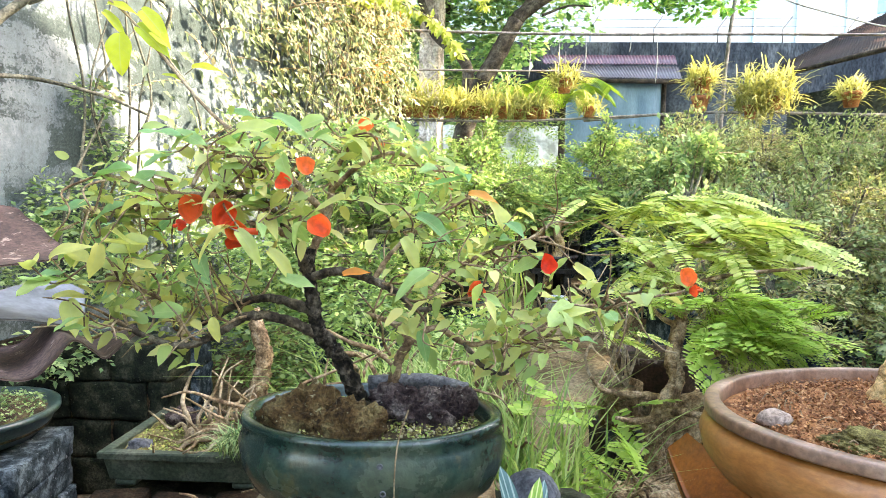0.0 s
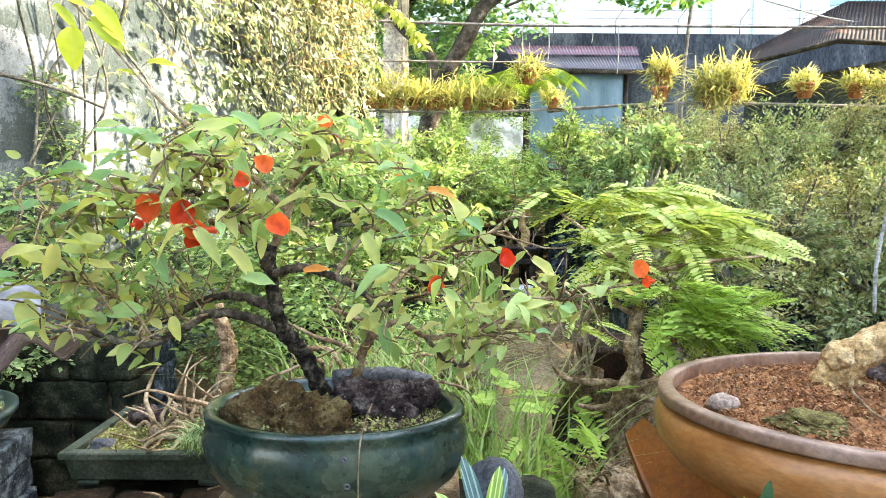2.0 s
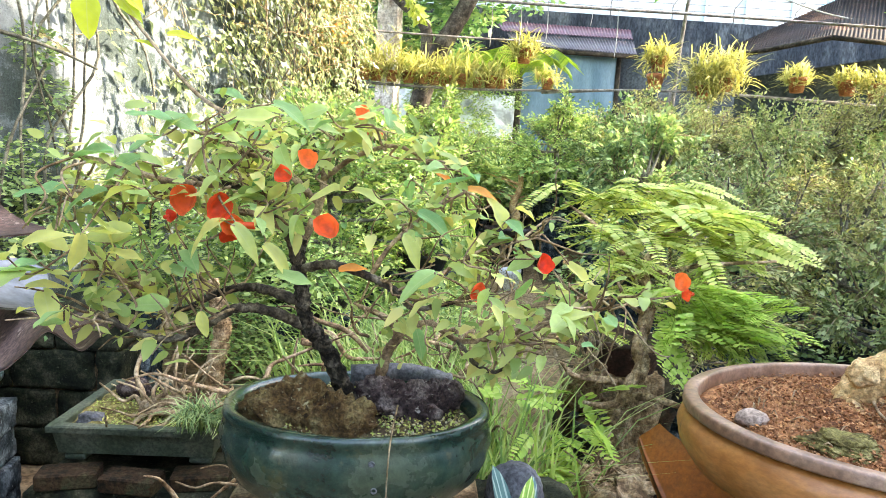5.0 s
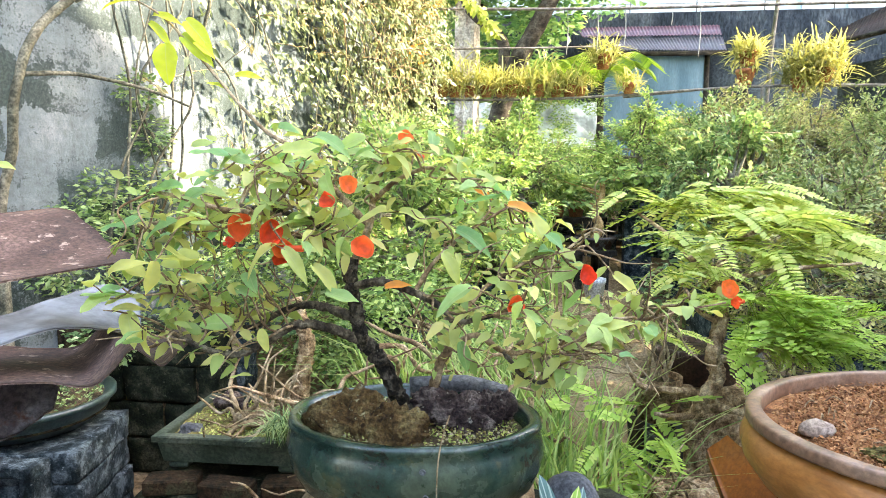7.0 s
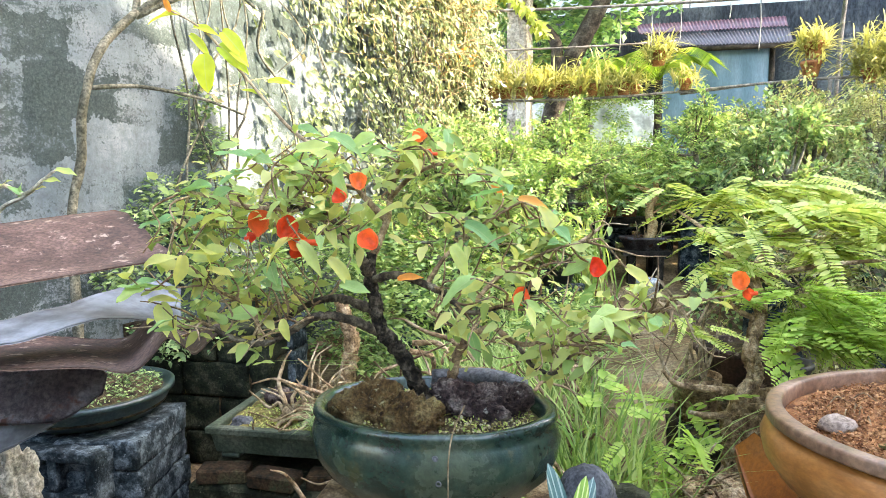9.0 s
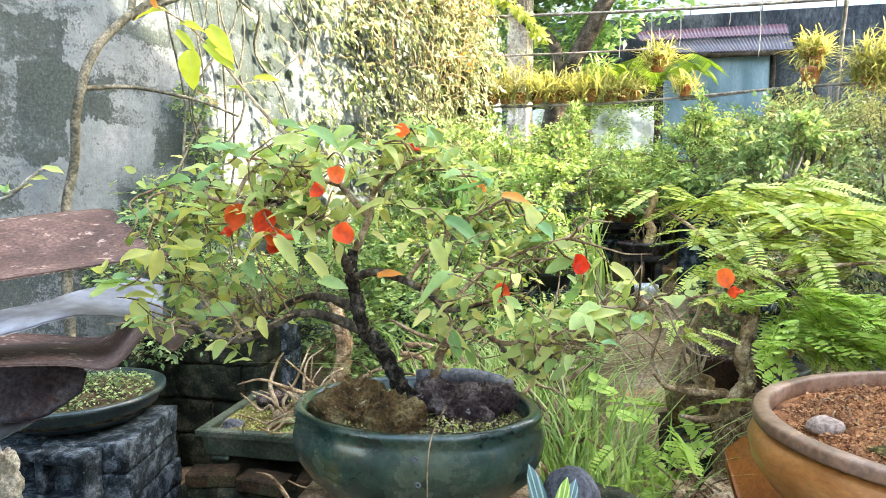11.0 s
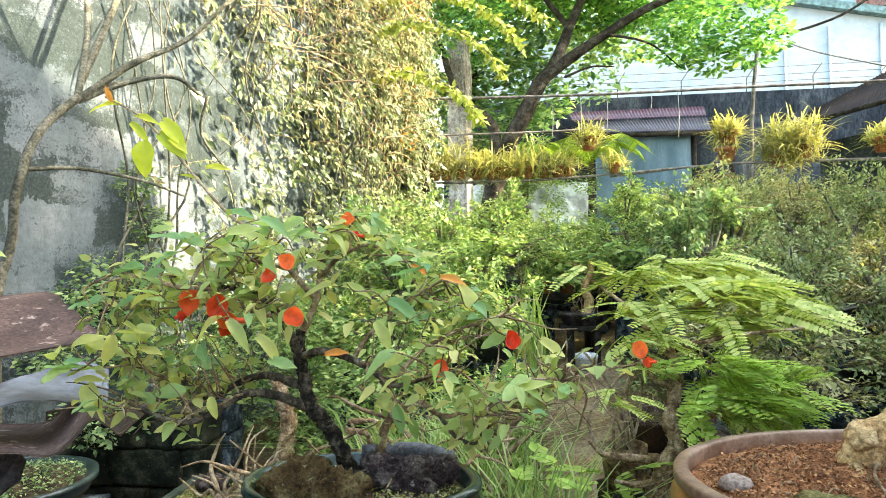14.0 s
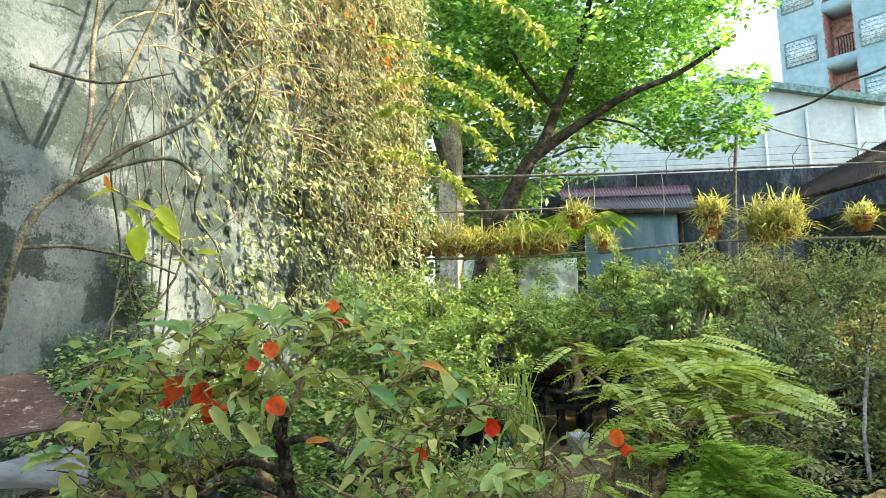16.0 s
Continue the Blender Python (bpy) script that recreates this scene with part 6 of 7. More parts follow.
# ---- rusty sheets ----
def sheets():
    solid("rusty_sheet", sheet((-1.6, 1.0, 1.36), (-1.213, 1.6, 1.42), (-0.845, 1.38, 1.314), (-1.3, 0.75, 1.255), 30, 20, 0.012, 1, 0.004, 0.05, 1), M["rust"], "curved rusty iron sheet, pitted and flaking", "metal sheet", "old roofing sheets", smooth=True)
    solid("zinc_sheet", loft([(-0.94, 0.74, 1.21), (-0.845, 0.87, 1.225), (-0.78, 1.0, 1.238), (-0.735, 1.14, 1.205), (-0.725, 1.17, 1.195)], [(-1.02, 0.80, 1.235), (-0.97, 0.93, 1.24), (-0.92, 1.05, 1.25), (-0.86, 1.25, 1.272), (-0.80, 1.285, 1.25)]), M["whitezinc"], "bent pale galvanised sheet", "metal sheet", "old roofing sheets", smooth=True)
    solid("corrugated_sheet", loft([(-0.98, 0.80, 1.19), (-0.90, 0.85, 1.182), (-0.813, 0.90, 1.172), (-0.765, 0.95, 1.161), (-0.708, 0.98, 1.146), (-0.676, 0.99, 1.168), (-0.642, 1.0, 1.208), (-0.613, 1.0, 1.198), (-0.592, 1.01, 1.178), (-0.568, 1.02, 1.20), (-0.544, 1.03, 1.222)],
                                   [(-1.25, 1.10, 1.165), (-1.17, 1.12, 1.165), (-1.06, 1.15, 1.16), (-1.02, 1.19, 1.15), (-0.95, 1.22, 1.14), (-0.90, 1.23, 1.15), (-0.86, 1.24, 1.185), (-0.82, 1.25, 1.175), (-0.78, 1.26, 1.155), (-0.74, 1.27, 1.17), (-0.69, 1.27, 1.185)], 90, 12, 0.003, 0.003, 3), M["rust"], "rusty corrugated roofing sheet", "metal sheet", "old roofing sheets", smooth=True)
    solid("flat_sheet", loft([(-1.20, 0.97, 1.02), (-1.08, 1.0, 1.015), (-0.935, 1.05, 1.012), (-0.87, 1.10, 1.06)], [(-1.22, 1.04, 1.12), (-1.12, 1.06, 1.118), (-0.90, 1.1, 1.117), (-0.872, 1.12, 1.095)], 40, 10, 0.003, 0.005, 4), M["oldzinc"], "dull brown bent sheet with a bright edge", "metal sheet", "old roofing sheets", smooth=True)
    solid("flat_sheet", loft([(-1.2, 0.96, 0.955), (-1.09, 0.98, 0.94), (-1.02, 1.0, 0.965), (-0.95, 1.03, 1.0)], [(-1.2, 1.03, 1.008), (-1.09, 1.04, 1.008), (-1.02, 1.05, 1.008), (-0.95, 1.06, 1.006)], 30, 8, 0.003, 0.004, 5), M["whitezinc"], "pale weathered flat sheet", "metal sheet", "old roofing sheets", smooth=True)


sheets()
solid("sheet_stand", box(-1.75, 0.35, 0.0, -1.05, 0.95, 0.95, 0.02), M["mossblock"], "block stand under the old roofing sheets", "stand")


# ---- left background: blocks, round pot, trough ----
def block_wall():
    t = thing("block_wall", (-1.85, 3.05, 0.0), "mossy low wall of dark concrete blocks", "wall")
    rr = random.Random(3)
    z = 0.0
    for k in range(4):
        h = 0.19
        x = -2.3 + (0.2 if k % 2 else 0)
        while x < -1.4:
            w = 0.38
            x1 = min(x + w, -1.42)
            v = rough_box(x + 0.006, 2.92 + rr.uniform(-0.01, 0.01), z + 0.004, x1 - 0.006, 3.14, z + h - 0.004, 0.012, 8, k + x)
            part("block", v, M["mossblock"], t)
            x += w
        z += h
    part("mortar", box(-2.28, 2.94, 0.0, -1.44, 3.12, z - 0.012), M["soil"], t)


block_wall()


def rough_blocks():
    t = thing("block_pile", (-1.75, 2.25, 0.0), "stacked rough grey concrete blocks", "blocks")
    rr = random.Random(8)
    for k in range(5):
        z = 0.12 * k - 0.10
        x = -2.3
        for w in (0.34, 0.36):
            V, F = rough_box(x + rr.uniform(0, 0.03), 2.06 + rr.uniform(-0.04, 0.04), z, x + w - 0.008, 2.5, z + 0.114, 0.010, 10, k * 3 + x)
            part("block", turned((V, F), np.array((-1.75, 2.3, z)), rr.uniform(-5, 5) + 8), M["block"], t)
            x += w


rough_blocks()


def round_pot():
    t = thing("round_pot", (-1.94, 2.3, 0.505), "wide shallow dark green round pot of mossy soil", "plant pot")
    part("bowl", lathe([(0.2, 0.0), (0.25, 0.01), (0.30, 0.06), (0.315, 0.095), (0.33, 0.1), (0.33, 0.12), (0.31, 0.122), (0.295, 0.105), (0.2, 0.06)], (-1.94, 2.3, 0.505), 56, 1.0, 1.0), M["roundpot"], t)


round_pot()


def hollow_block():
    t = thing("hollow_block", (-2.0, 2.0, 0.36), "hollow concrete block with dark openings under the round pot", "block")
    part("shell", joined([rough_box(-2.28, 1.96, 0.445, -1.66, 2.14, 0.485, 0.008, 8), rough_box(-2.28, 1.96, 0.28, -1.66, 2.14, 0.32, 0.008, 8)] + [rough_box(x, 1.965, 0.31, x + 0.045, 2.135, 0.455, 0.006, 6) for x in (-2.28, -2.08, -1.88, -1.705)]), M["block"], t)
    part("back", box(-2.26, 2.11, 0.31, -1.68, 2.13, 0.45), M["mossblock"], t)


hollow_block()
soil_mound("mossy_soil", (-1.94, 2.3), 0.295, 0.295, 0.60, "soil", "mossy soil with sprigs in the round pot", 9, 0.03, 0.02, 48, 16)


def stone_trough():
    t = thing("rectangular_pot", (-1.06, 2.5, 0.36), "shallow rectangular grey-green bonsai trough", "plant pot")

    def ring(g, z):
        x0, x1, y0, y1 = -1.36 - g, -0.78 + g, 2.26 - g, 2.74 + g
        return [(x0, y0, z), (x1, y0, z), (x1, y1, z), (x0, y1, z)]

    def shell(prof, caps):
        V = [p for g_, z in prof for p in ring(g_, z)]
        F = [(4 * k + j, 4 * k + (j + 1) % 4, 4 * k + 4 + (j + 1) % 4, 4 * k + 4 + j) for k in range(len(prof) - 1) for j in range(4)]
        return V, F + ([(3, 2, 1, 0), tuple(range(4 * len(prof) - 4, 4 * len(prof)))] if caps else [])
    part("body", shell([(-0.03, 0.385), (-0.015, 0.39), (0.0, 0.474), (-0.012, 0.474), (-0.03, 0.40)], True), M["trough"], t, smooth=False)
    part("rim", shell([(0.0, 0.474), (0.015, 0.477), (0.016, 0.498), (0.012, 0.503), (-0.02, 0.503), (-0.024, 0.498), (-0.024, 0.46), (-0.012, 0.46), (0.0, 0.474)], False), M["trough"], t, smooth=False)
    for x in (-1.33, -0.88):
        for yy in (2.28, 2.66):
            part("foot", box(x, yy, 0.36, x + 0.08, yy + 0.06, 0.386, 0.006), M["trough"], t)


stone_trough()
V, F = sheet((-1.345, 2.275, 0.478), (-0.795, 2.275, 0.478), (-0.795, 2.725, 0.478), (-1.345, 2.725, 0.478), 30, 26, 0, 1, 0.05)
V = V + np.array([(0, 0, 0.02 * noise.noise(Vector(p) * 9) + 0.012 * noise.noise(Vector(p) * 26) - 0.02) for p in V])
solid("trough_soil", (V, F), M["moss"], "yellow-green mossy soil in the rectangular trough", "soil", smooth=True)
solid("grey_stone", rock((-1.27, 2.36, 0.485), 0.05, 0.035, 0.03, 12, 0.3), M["greystone"], "grey stone on the trough's soil", "stone", smooth=True)
solid("brown_stone", rock((-1.22, 2.62, 0.50), 0.07, 0.05, 0.05, 13, 0.3), M["purplerock"], "brown stone at the back of the trough", "stone", smooth=True)


def root_tangle():
    t = thing("root_tangle", (-0.1, 1.9, 0.6), "tangle of dry brown roots and twigs behind the green pot", "roots")
    rr = np.random.default_rng(19)
    for k in range(70):
        p = np.array((rr.uniform(-0.55, 0.14), rr.uniform(1.6, 2.3), rr.uniform(0.5, 0.95)))
        d = np.array((rr.normal(0, 1), rr.normal(0, 0.5), rr.uniform(-0.1, 0.7)))
        pts = [p]
        for _ in range(5):
            d = d / np.linalg.norm(d) + rr.normal(0, 0.4, 3)
            p = p + d / np.linalg.norm(d) * rr.uniform(0.04, 0.1)
            pts.append(p)
        part("root", tube(pts, rr.uniform(0.004, 0.012), 0.002, 6, 4, 0.3), M["twig" if k % 3 else "log"], t)
    for x, yy in ((-0.45, 1.8), (-0.15, 1.9), (0.08, 2.0)):
        part("stem", tube([(x, yy, 0.0), (x + 0.03, yy, 0.4), (x, yy, 0.8)], 0.02, 0.01, 8, 6, 0.3), M["log"], t)


root_tangle()


def bare_shrub():
    t = thing("bare_shrub", (-1.0, 2.5, 0.47), "leafless pale twiggy bonsai with spreading roots", "bonsai")
    rr = np.random.default_rng(15)
    for k in range(44):
        p = np.array((-0.97 + rr.normal(0, 0.09), 2.48 + rr.normal(0, 0.04), 0.49))
        a = rr.uniform(0, 2 * math.pi)
        d = np.array((math.cos(a), math.sin(a) * 0.6, rr.uniform(0.1, 1.0)))
        pts = [p]
        for _ in range(5):
            d = d + rr.normal(0, 0.5, 3)
            d /= np.linalg.norm(d)
            p = p + d * rr.uniform(0.04, 0.09)
            p[2] = max(p[2], 0.47)
            pts.append(p)
        part("branch", tube(pts, rr.uniform(0.006, 0.014), 0.003, 7, 5, 0.4), M["deadtwig"], t)
    part("root_mass", tube([(-1.12, 2.48, 0.49), (-1.0, 2.46, 0.52), (-0.80, 2.48, 0.5)], 0.036, 0.022, 10, 8, 0.45), M["deadtwig"], t)


bare_shrub()
for k, (x, yy, zz, a) in enumerate(((-1.28, 2.22, 0.30, 12), (-1.05, 2.2, 0.30, -6), (-0.82, 2.24, 0.30, 9), (-1.15, 2.5, 0.30, 0), (-0.9, 2.55, 0.30, 4))):
    solid("brick", turned(box(x - 0.1, yy - 0.05, zz, x + 0.1, yy + 0.05, zz + 0.058, 0.006), np.array((x, yy, zz)), a), M["brick"], "mossy clay brick under the trough", "brick", "bricks under the trough")
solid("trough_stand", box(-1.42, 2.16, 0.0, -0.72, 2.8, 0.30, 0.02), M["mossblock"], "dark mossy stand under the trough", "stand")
solid("wound_stump", tube([(-0.92, 2.66, 0.46), (-0.91, 2.66, 0.6), (-0.88, 2.66, 0.78), (-0.93, 2.66, 0.98)], 0.042, 0.03, 14, 14, 0.5), M["log"], "brown ringed trunk standing in the trough", "stump", smooth=True)


# ---- feathery tree in the middle ----
def frond(P, D, L, rr, pinnae=6, pair=0.42):
    """A twice-feathered leaf: rows of tiny leaflets on side ribs along a drooping rib."""
    D = np.array(D) / np.linalg.norm(D)
    side = np.cross(D, (0, 0, 1.0))
    side /= np.linalg.norm(side) + 1e-9
    up = np.cross(side, D)
    tilt = rr.normal(0, 0.25)
    side = side * math.cos(tilt) + up * math.sin(tilt)
    Q, DD, NN, SS = [], [], [], []
    for k in range(pinnae):
        u = (k + 1.2) / (pinnae + 0.2)
        p = np.array(P) + D * L * u + np.array((0, 0, -0.16 * L * u * u))
        w = pair * L * math.sin(math.pi * (0.25 + 0.6 * u)) ** 0.8
        for s in (-1, 1):
            d = side * s + 0.75 * D + rr.normal(0, 0.05, 3)
            d /= np.linalg.norm(d)
            across = np.cross(d, up)
            for i in range(6):
                v = (i + 1) / 6
                q = p + d * w * v + np.array((0, 0, -0.22 * w * v * v))
                for s2 in (-1, 1):
                    Q.append(q)
                    DD.append(across * s2 + 0.45 * d + rr.normal(0, 0.08, 3))
                    NN.append(up + rr.normal(0, 0.15, 3))
                    SS.append(0.40 * w * math.sin(math.pi * (0.2 + 0.7 * v)))
    return Q, DD, NN, SS


def feather(P, D, L, rr, pairs=14, pair=0.16):
    """A once-feathered leaf with narrow leaflets."""
    D = np.array(D) / np.linalg.norm(D)
    side = np.cross(D, (0, 0, 1.0))
    side /= np.linalg.norm(side) + 1e-9
    up = np.cross(side, D)
    tilt = rr.normal(0, 0.35)
    side = side * math.cos(tilt) + up * math.sin(tilt)
    Q, DD, NN, SS = [], [], [], []
    for k in range(pairs):
        u = (k + 1.5) / (pairs + 0.5)
        p = np.array(P) + D * L * u + np.array((0, 0, -0.2 * L * u * u))
        for s in (-1, 1):
            Q.append(p)
            DD.append(side * s + 0.4 * D + rr.normal(0, 0.07, 3))
            NN.append(up + rr.normal(0, 0.12, 3))
            SS.append(pair * L * math.sin(math.pi * (0.22 + 0.62 * u)) ** 0.6)
    return Q, DD, NN, SS


LEAFLET = (np.array([(0, 0, 0), (0.25, 0.21, 0.02), (0.75, 0.22, -0.01), (1, 0, -0.07), (0.75, -0.22, -0.01), (0.25, -0.21, 0.02)], float), [(0, 1, 2, 3), (0, 3, 4, 5)])


def fronds(places, rr, mat, t, name="fronds", leaflets=6, pair=0.42, plain=False):
    Q, DD, NN, SS = [], [], [], []
    ribs = []
    for P, D, L in places:
        a, b, c, d = (feather if plain else frond)(P, D, L, rr, leaflets, pair)
        Q += a
        DD += b
        NN += c
        SS += d
        ribs.append(tube([P, a[len(a) // 2], a[-1]], 0.0018, 0.0008, 4, 2))
    part(name, scatter(Q, DD, NN, SS, LEAFLET), M[mat], t)
    tagged(part("ribs", joined(ribs), M["palmleaf"], t), kind="stuff")


def feather_tree():
    t = thing("feather_leaf_bonsai", (0.45, 1.85, 0.62), "bonsai with a twisted trunk and layers of light green feathery fronds", "bonsai")
    rr = np.random.default_rng(17)
    for p, a, b in (([(0.53, 1.8, 0.5), (0.54, 1.8, 0.7), (0.53, 1.8, 0.8), (0.55, 1.79, 0.88), (0.59, 1.8, 0.95), (0.575, 1.8, 1.02), (0.605, 1.83, 1.12), (0.59, 1.9, 1.25)], 0.024, 0.016),):
        part("trunk", tube(p, a, b, 12, 10, 0.5), M["log"], t)
    base = spline([(0.53, 1.8, 0.5), (0.54, 1.8, 0.7), (0.53, 1.8, 0.8), (0.55, 1.79, 0.88), (0.59, 1.8, 0.95), (0.575, 1.8, 1.02), (0.605, 1.83, 1.12)], 4)
    for w0 in (0.0, 1.5, 3.1, 4.6):
        strand = [q + 0.021 * (1 - 0.35 * i / len(base)) * np.array((math.cos(w0 + 0.33 * i), math.sin(w0 + 0.33 * i), 0)) for i, q in enumerate(base)]
        part("root_strand", tube(strand, 0.011, 0.007, 8, 4, 0.6), M["log"], t)
    for p, a, b in (([(0.54, 1.8, 0.90), (0.46, 1.78, 0.915), (0.38, 1.76, 0.93), (0.34, 1.75, 0.97)], 0.014, 0.005), ([(0.54, 1.79, 0.86), (0.60, 1.74, 0.88), (0.68, 1.7, 0.87)], 0.016, 0.008), ([(0.54, 1.8, 0.84), (0.47, 1.76, 0.845), (0.41, 1.74, 0.86)], 0.013, 0.006),
                    ([(0.53, 1.79, 0.68), (0.46, 1.76, 0.66), (0.38, 1.74, 0.64)], 0.012, 0.005), ([(0.58, 1.8, 1.0), (0.68, 1.78, 1.03), (0.74, 1.77, 1.10)], 0.012, 0.005), ([(0.60, 1.83, 1.1), (0.53, 1.8, 1.14), (0.49, 1.78, 1.2)], 0.010, 0.004), ([(0.58, 1.9, 1.2), (0.7, 2.0, 1.32), (0.9, 2.1, 1.38)], 0.012, 0.004), ([(0.58, 1.9, 1.22), (0.5, 2.05, 1.33), (0.42, 2.2, 1.40)], 0.010, 0.004), ([(0.58, 1.88, 1.2), (0.75, 1.85, 1.25), (0.95, 1.8, 1.28)], 0.010, 0.004)):
        part("branch", tube(p, a, b, 7, 6, 0.25), M["log"], t)
    for k in range(9):
        x, yy = 0.47 + rr.normal(0, 0.03), 2.0 + rr.normal(0, 0.03)
        part("shoot", tube([(x, yy, 0.86), (x + rr.normal(0, 0.03), yy + rr.normal(0, 0.03), 1.0), (x + rr.normal(0, 0.08), yy + rr.normal(0, 0.05), 1.12 + 0.12 * rr.random())], 0.006, 0.003, 5, 5, 0.2), M["deadtwig"], t)
    pl = []
    for cx, cy, cz, n, L in ((0.42, 2.2, 1.455, 5, 0.16), (0.55, 2.15, 1.43, 9, 0.19), (0.66, 2.2, 1.47, 10, 0.20), (0.72, 2.0, 1.39, 11, 0.20), (0.82, 2.25, 1.47, 10, 0.21), (0.86, 2.05, 1.40, 11, 0.21), (0.95, 2.15, 1.38, 11, 0.20),
                             (0.94, 2.35, 1.43, 9, 0.2), (0.64, 1.95, 1.32, 10, 0.18), (0.80, 1.92, 1.30, 10, 0.18), (0.98, 2.05, 1.31, 10, 0.17), (0.5, 2.0, 1.33, 8, 0.16), (0.92, 1.95, 1.33, 9, 0.18), (0.46, 1.85, 1.24, 6, 0.11), (0.52, 1.8, 1.17, 6, 0.11), (0.58, 1.85, 1.25, 7, 0.13), (0.42, 1.75, 1.10, 5, 0.10)):
        for k in range(int(1.5 * n)):
            a = 2 * math.pi * k / n + rr.uniform(-0.25, 0.25)
            pl.append(((cx + rr.normal(0, 0.02), cy + rr.normal(0, 0.02), cz + rr.normal(0, 0.014)), (0.25 + math.cos(a), 0.8 * math.sin(a) - 0.3, rr.uniform(-0.4, 0.2)), L * rr.uniform(0.7, 1.15)))
    fronds(pl, rr, "fernleaf", t, "fronds", 15, 0.17, True)
    pl = []
    for k in range(62):
        x, yy, z = 0.74 + rr.uniform(-0.12, 0.10), 1.76 + rr.uniform(-0.12, 0.12), 1.15 + rr.uniform(-0.08, 0.06)
        pl.append(((x, yy, z), (0.5 + rr.normal(0, 0.6), -0.4 + rr.normal(0, 0.4), -0.1 + rr.normal(0, 0.3)), rr.uniform(0.10, 0.16)))
    fronds(pl, rr, "brightfern", t, "low_fronds", 5, 0.46)
    pl = []
    for k in range(34):
        x, yy, z = 0.30 + rr.normal(0, 0.10), 1.6 + rr.normal(0, 0.12), 0.80 + rr.uniform(-0.12, 0.12)
        a = rr.uniform(0, 2 * math.pi)
        pl.append(((x, yy, z), (math.cos(a), math.sin(a), rr.uniform(-0.3, 0.3)), rr.uniform(0.07, 0.14)))
    fronds(pl, rr, "brightfern", t, "lower_fronds", 9, 0.26, True)


feather_tree()


def plain_pot(name, at, rad, h, mat, label, sy=1.0):
    t = thing(name, at, label, "plant pot")
    part("bowl", lathe([(rad * 0.75, 0), (rad * 0.95, h * 0.8), (rad, h * 0.82), (rad, h), (rad * 0.9, h), (rad * 0.86, h * 0.8), (rad * 0.5, h * 0.7)], at, 30, 1, sy), M[mat], t)
    part("soil", lathe([(rad * 0.87, h * 0.84), (rad * 0.5, h * 0.9), (0.004, h * 0.92)], at, 24, 1, sy), M["soil"], t)


plain_pot("brown_pot", (0.475, 2.0, 0.75), 0.075, 0.14, "log", "small brown pot beside the feathery bonsai")
plain_pot("bonsai_bowl", (0.66, 2.2, 0.82), 0.16, 0.12, "rust", "dark brown bowl behind the feathery bonsai", 0.8)
solid("plinth", rough_box(0.56, 2.08, 0.0, 0.78, 2.32, 0.82, 0.03, 10), M["log"], "earthen plinth under a dark bowl", "stand", smooth=True)
plain_pot("black_pot", (0.49, 1.90, 0.63), 0.072, 0.12, "darkpot", "small black plastic pot")
solid("plinth", rough_box(0.40, 1.95, 0.0, 0.54, 2.06, 0.75, 0.02, 8), M["brick"], "narrow earthen plinth under a brown pot", "stand", smooth=True)
plain_pot("dark_bowl", (0.86, 2.6, 0.68), 0.16, 0.10, "darkpot", "dark shallow bonsai bowl", 0.75)
solid("plinth", rough_box(0.36, 1.66, 0.0, 0.62, 1.93, 0.60, 0.03, 10), M["log"], "low earthen plinth under the feathery bonsai", "stand", smooth=True)
solid("plinth", rough_box(0.72, 2.5, 0.0, 1.0, 2.72, 0.68, 0.03, 10), M["brick"], "low earthen plinth under a dark bowl", "stand", smooth=True)
plain_pot("white_bucket", (0.757, 5.6, 0.455), 0.10, 0.19, "white", "white plastic bucket standing on the path")
plain_pot("shallow_bowl", (0.77, 6.0, 0.86), 0.23, 0.12, "oldzinc", "shallow brown bonsai bowl on a stand", 0.8)
solid("bowl_stand", joined([box(0.62, 5.86, 0.4, 0.68, 5.92, 0.82), box(0.86, 5.86, 0.4, 0.92, 5.92, 0.82), box(0.62, 6.08, 0.4, 0.68, 6.14, 0.82), box(0.86, 6.08, 0.4, 0.92, 6.14, 0.82), box(0.56, 5.82, 0.82, 0.98, 6.18, 0.86)]), M["darkpost"], "dark wooden stool carrying a bonsai bowl", "stand")
plain_pot("terracotta_pot", (0.47, 6.36, 1.14), 0.085, 0.13, "terracotta", "small terracotta pot on the bench")
plain_pot("terracotta_pot", (0.66, 6.36, 1.14), 0.085, 0.13, "terracotta", "small terracotta pot on the bench")
solid("bench", joined([box(0.2, 6.25, 1.08, 0.95, 6.55, 1.14), box(0.25, 6.3, 0.4, 0.31, 6.5, 1.08), box(0.84, 6.3, 0.4, 0.9, 6.5, 1.08)]), M["darkpost"], "dark wooden bench with small pots", "bench")


def lantern():
    t = thing("stone_lantern", (0.22, 8.9, 0.8), "grey stone lantern with a wide cap", "lantern")
    part("pillar", lathe([(0.12, 0), (0.09, 0.1), (0.08, 1.0), (0.12, 1.1), (0.09, 1.12), (0.09, 1.38)], (0.22, 8.9, 0.8), 16), M["block"], t)
    part("cap", lathe([(0.09, 1.37), (0.19, 1.4), (0.16, 1.46), (0.07, 1.52), (0.04, 1.58), (0.05, 1.62), (0.01, 1.64)], (0.22, 8.9, 0.8), 16), M["greystone"], t)


lantern()


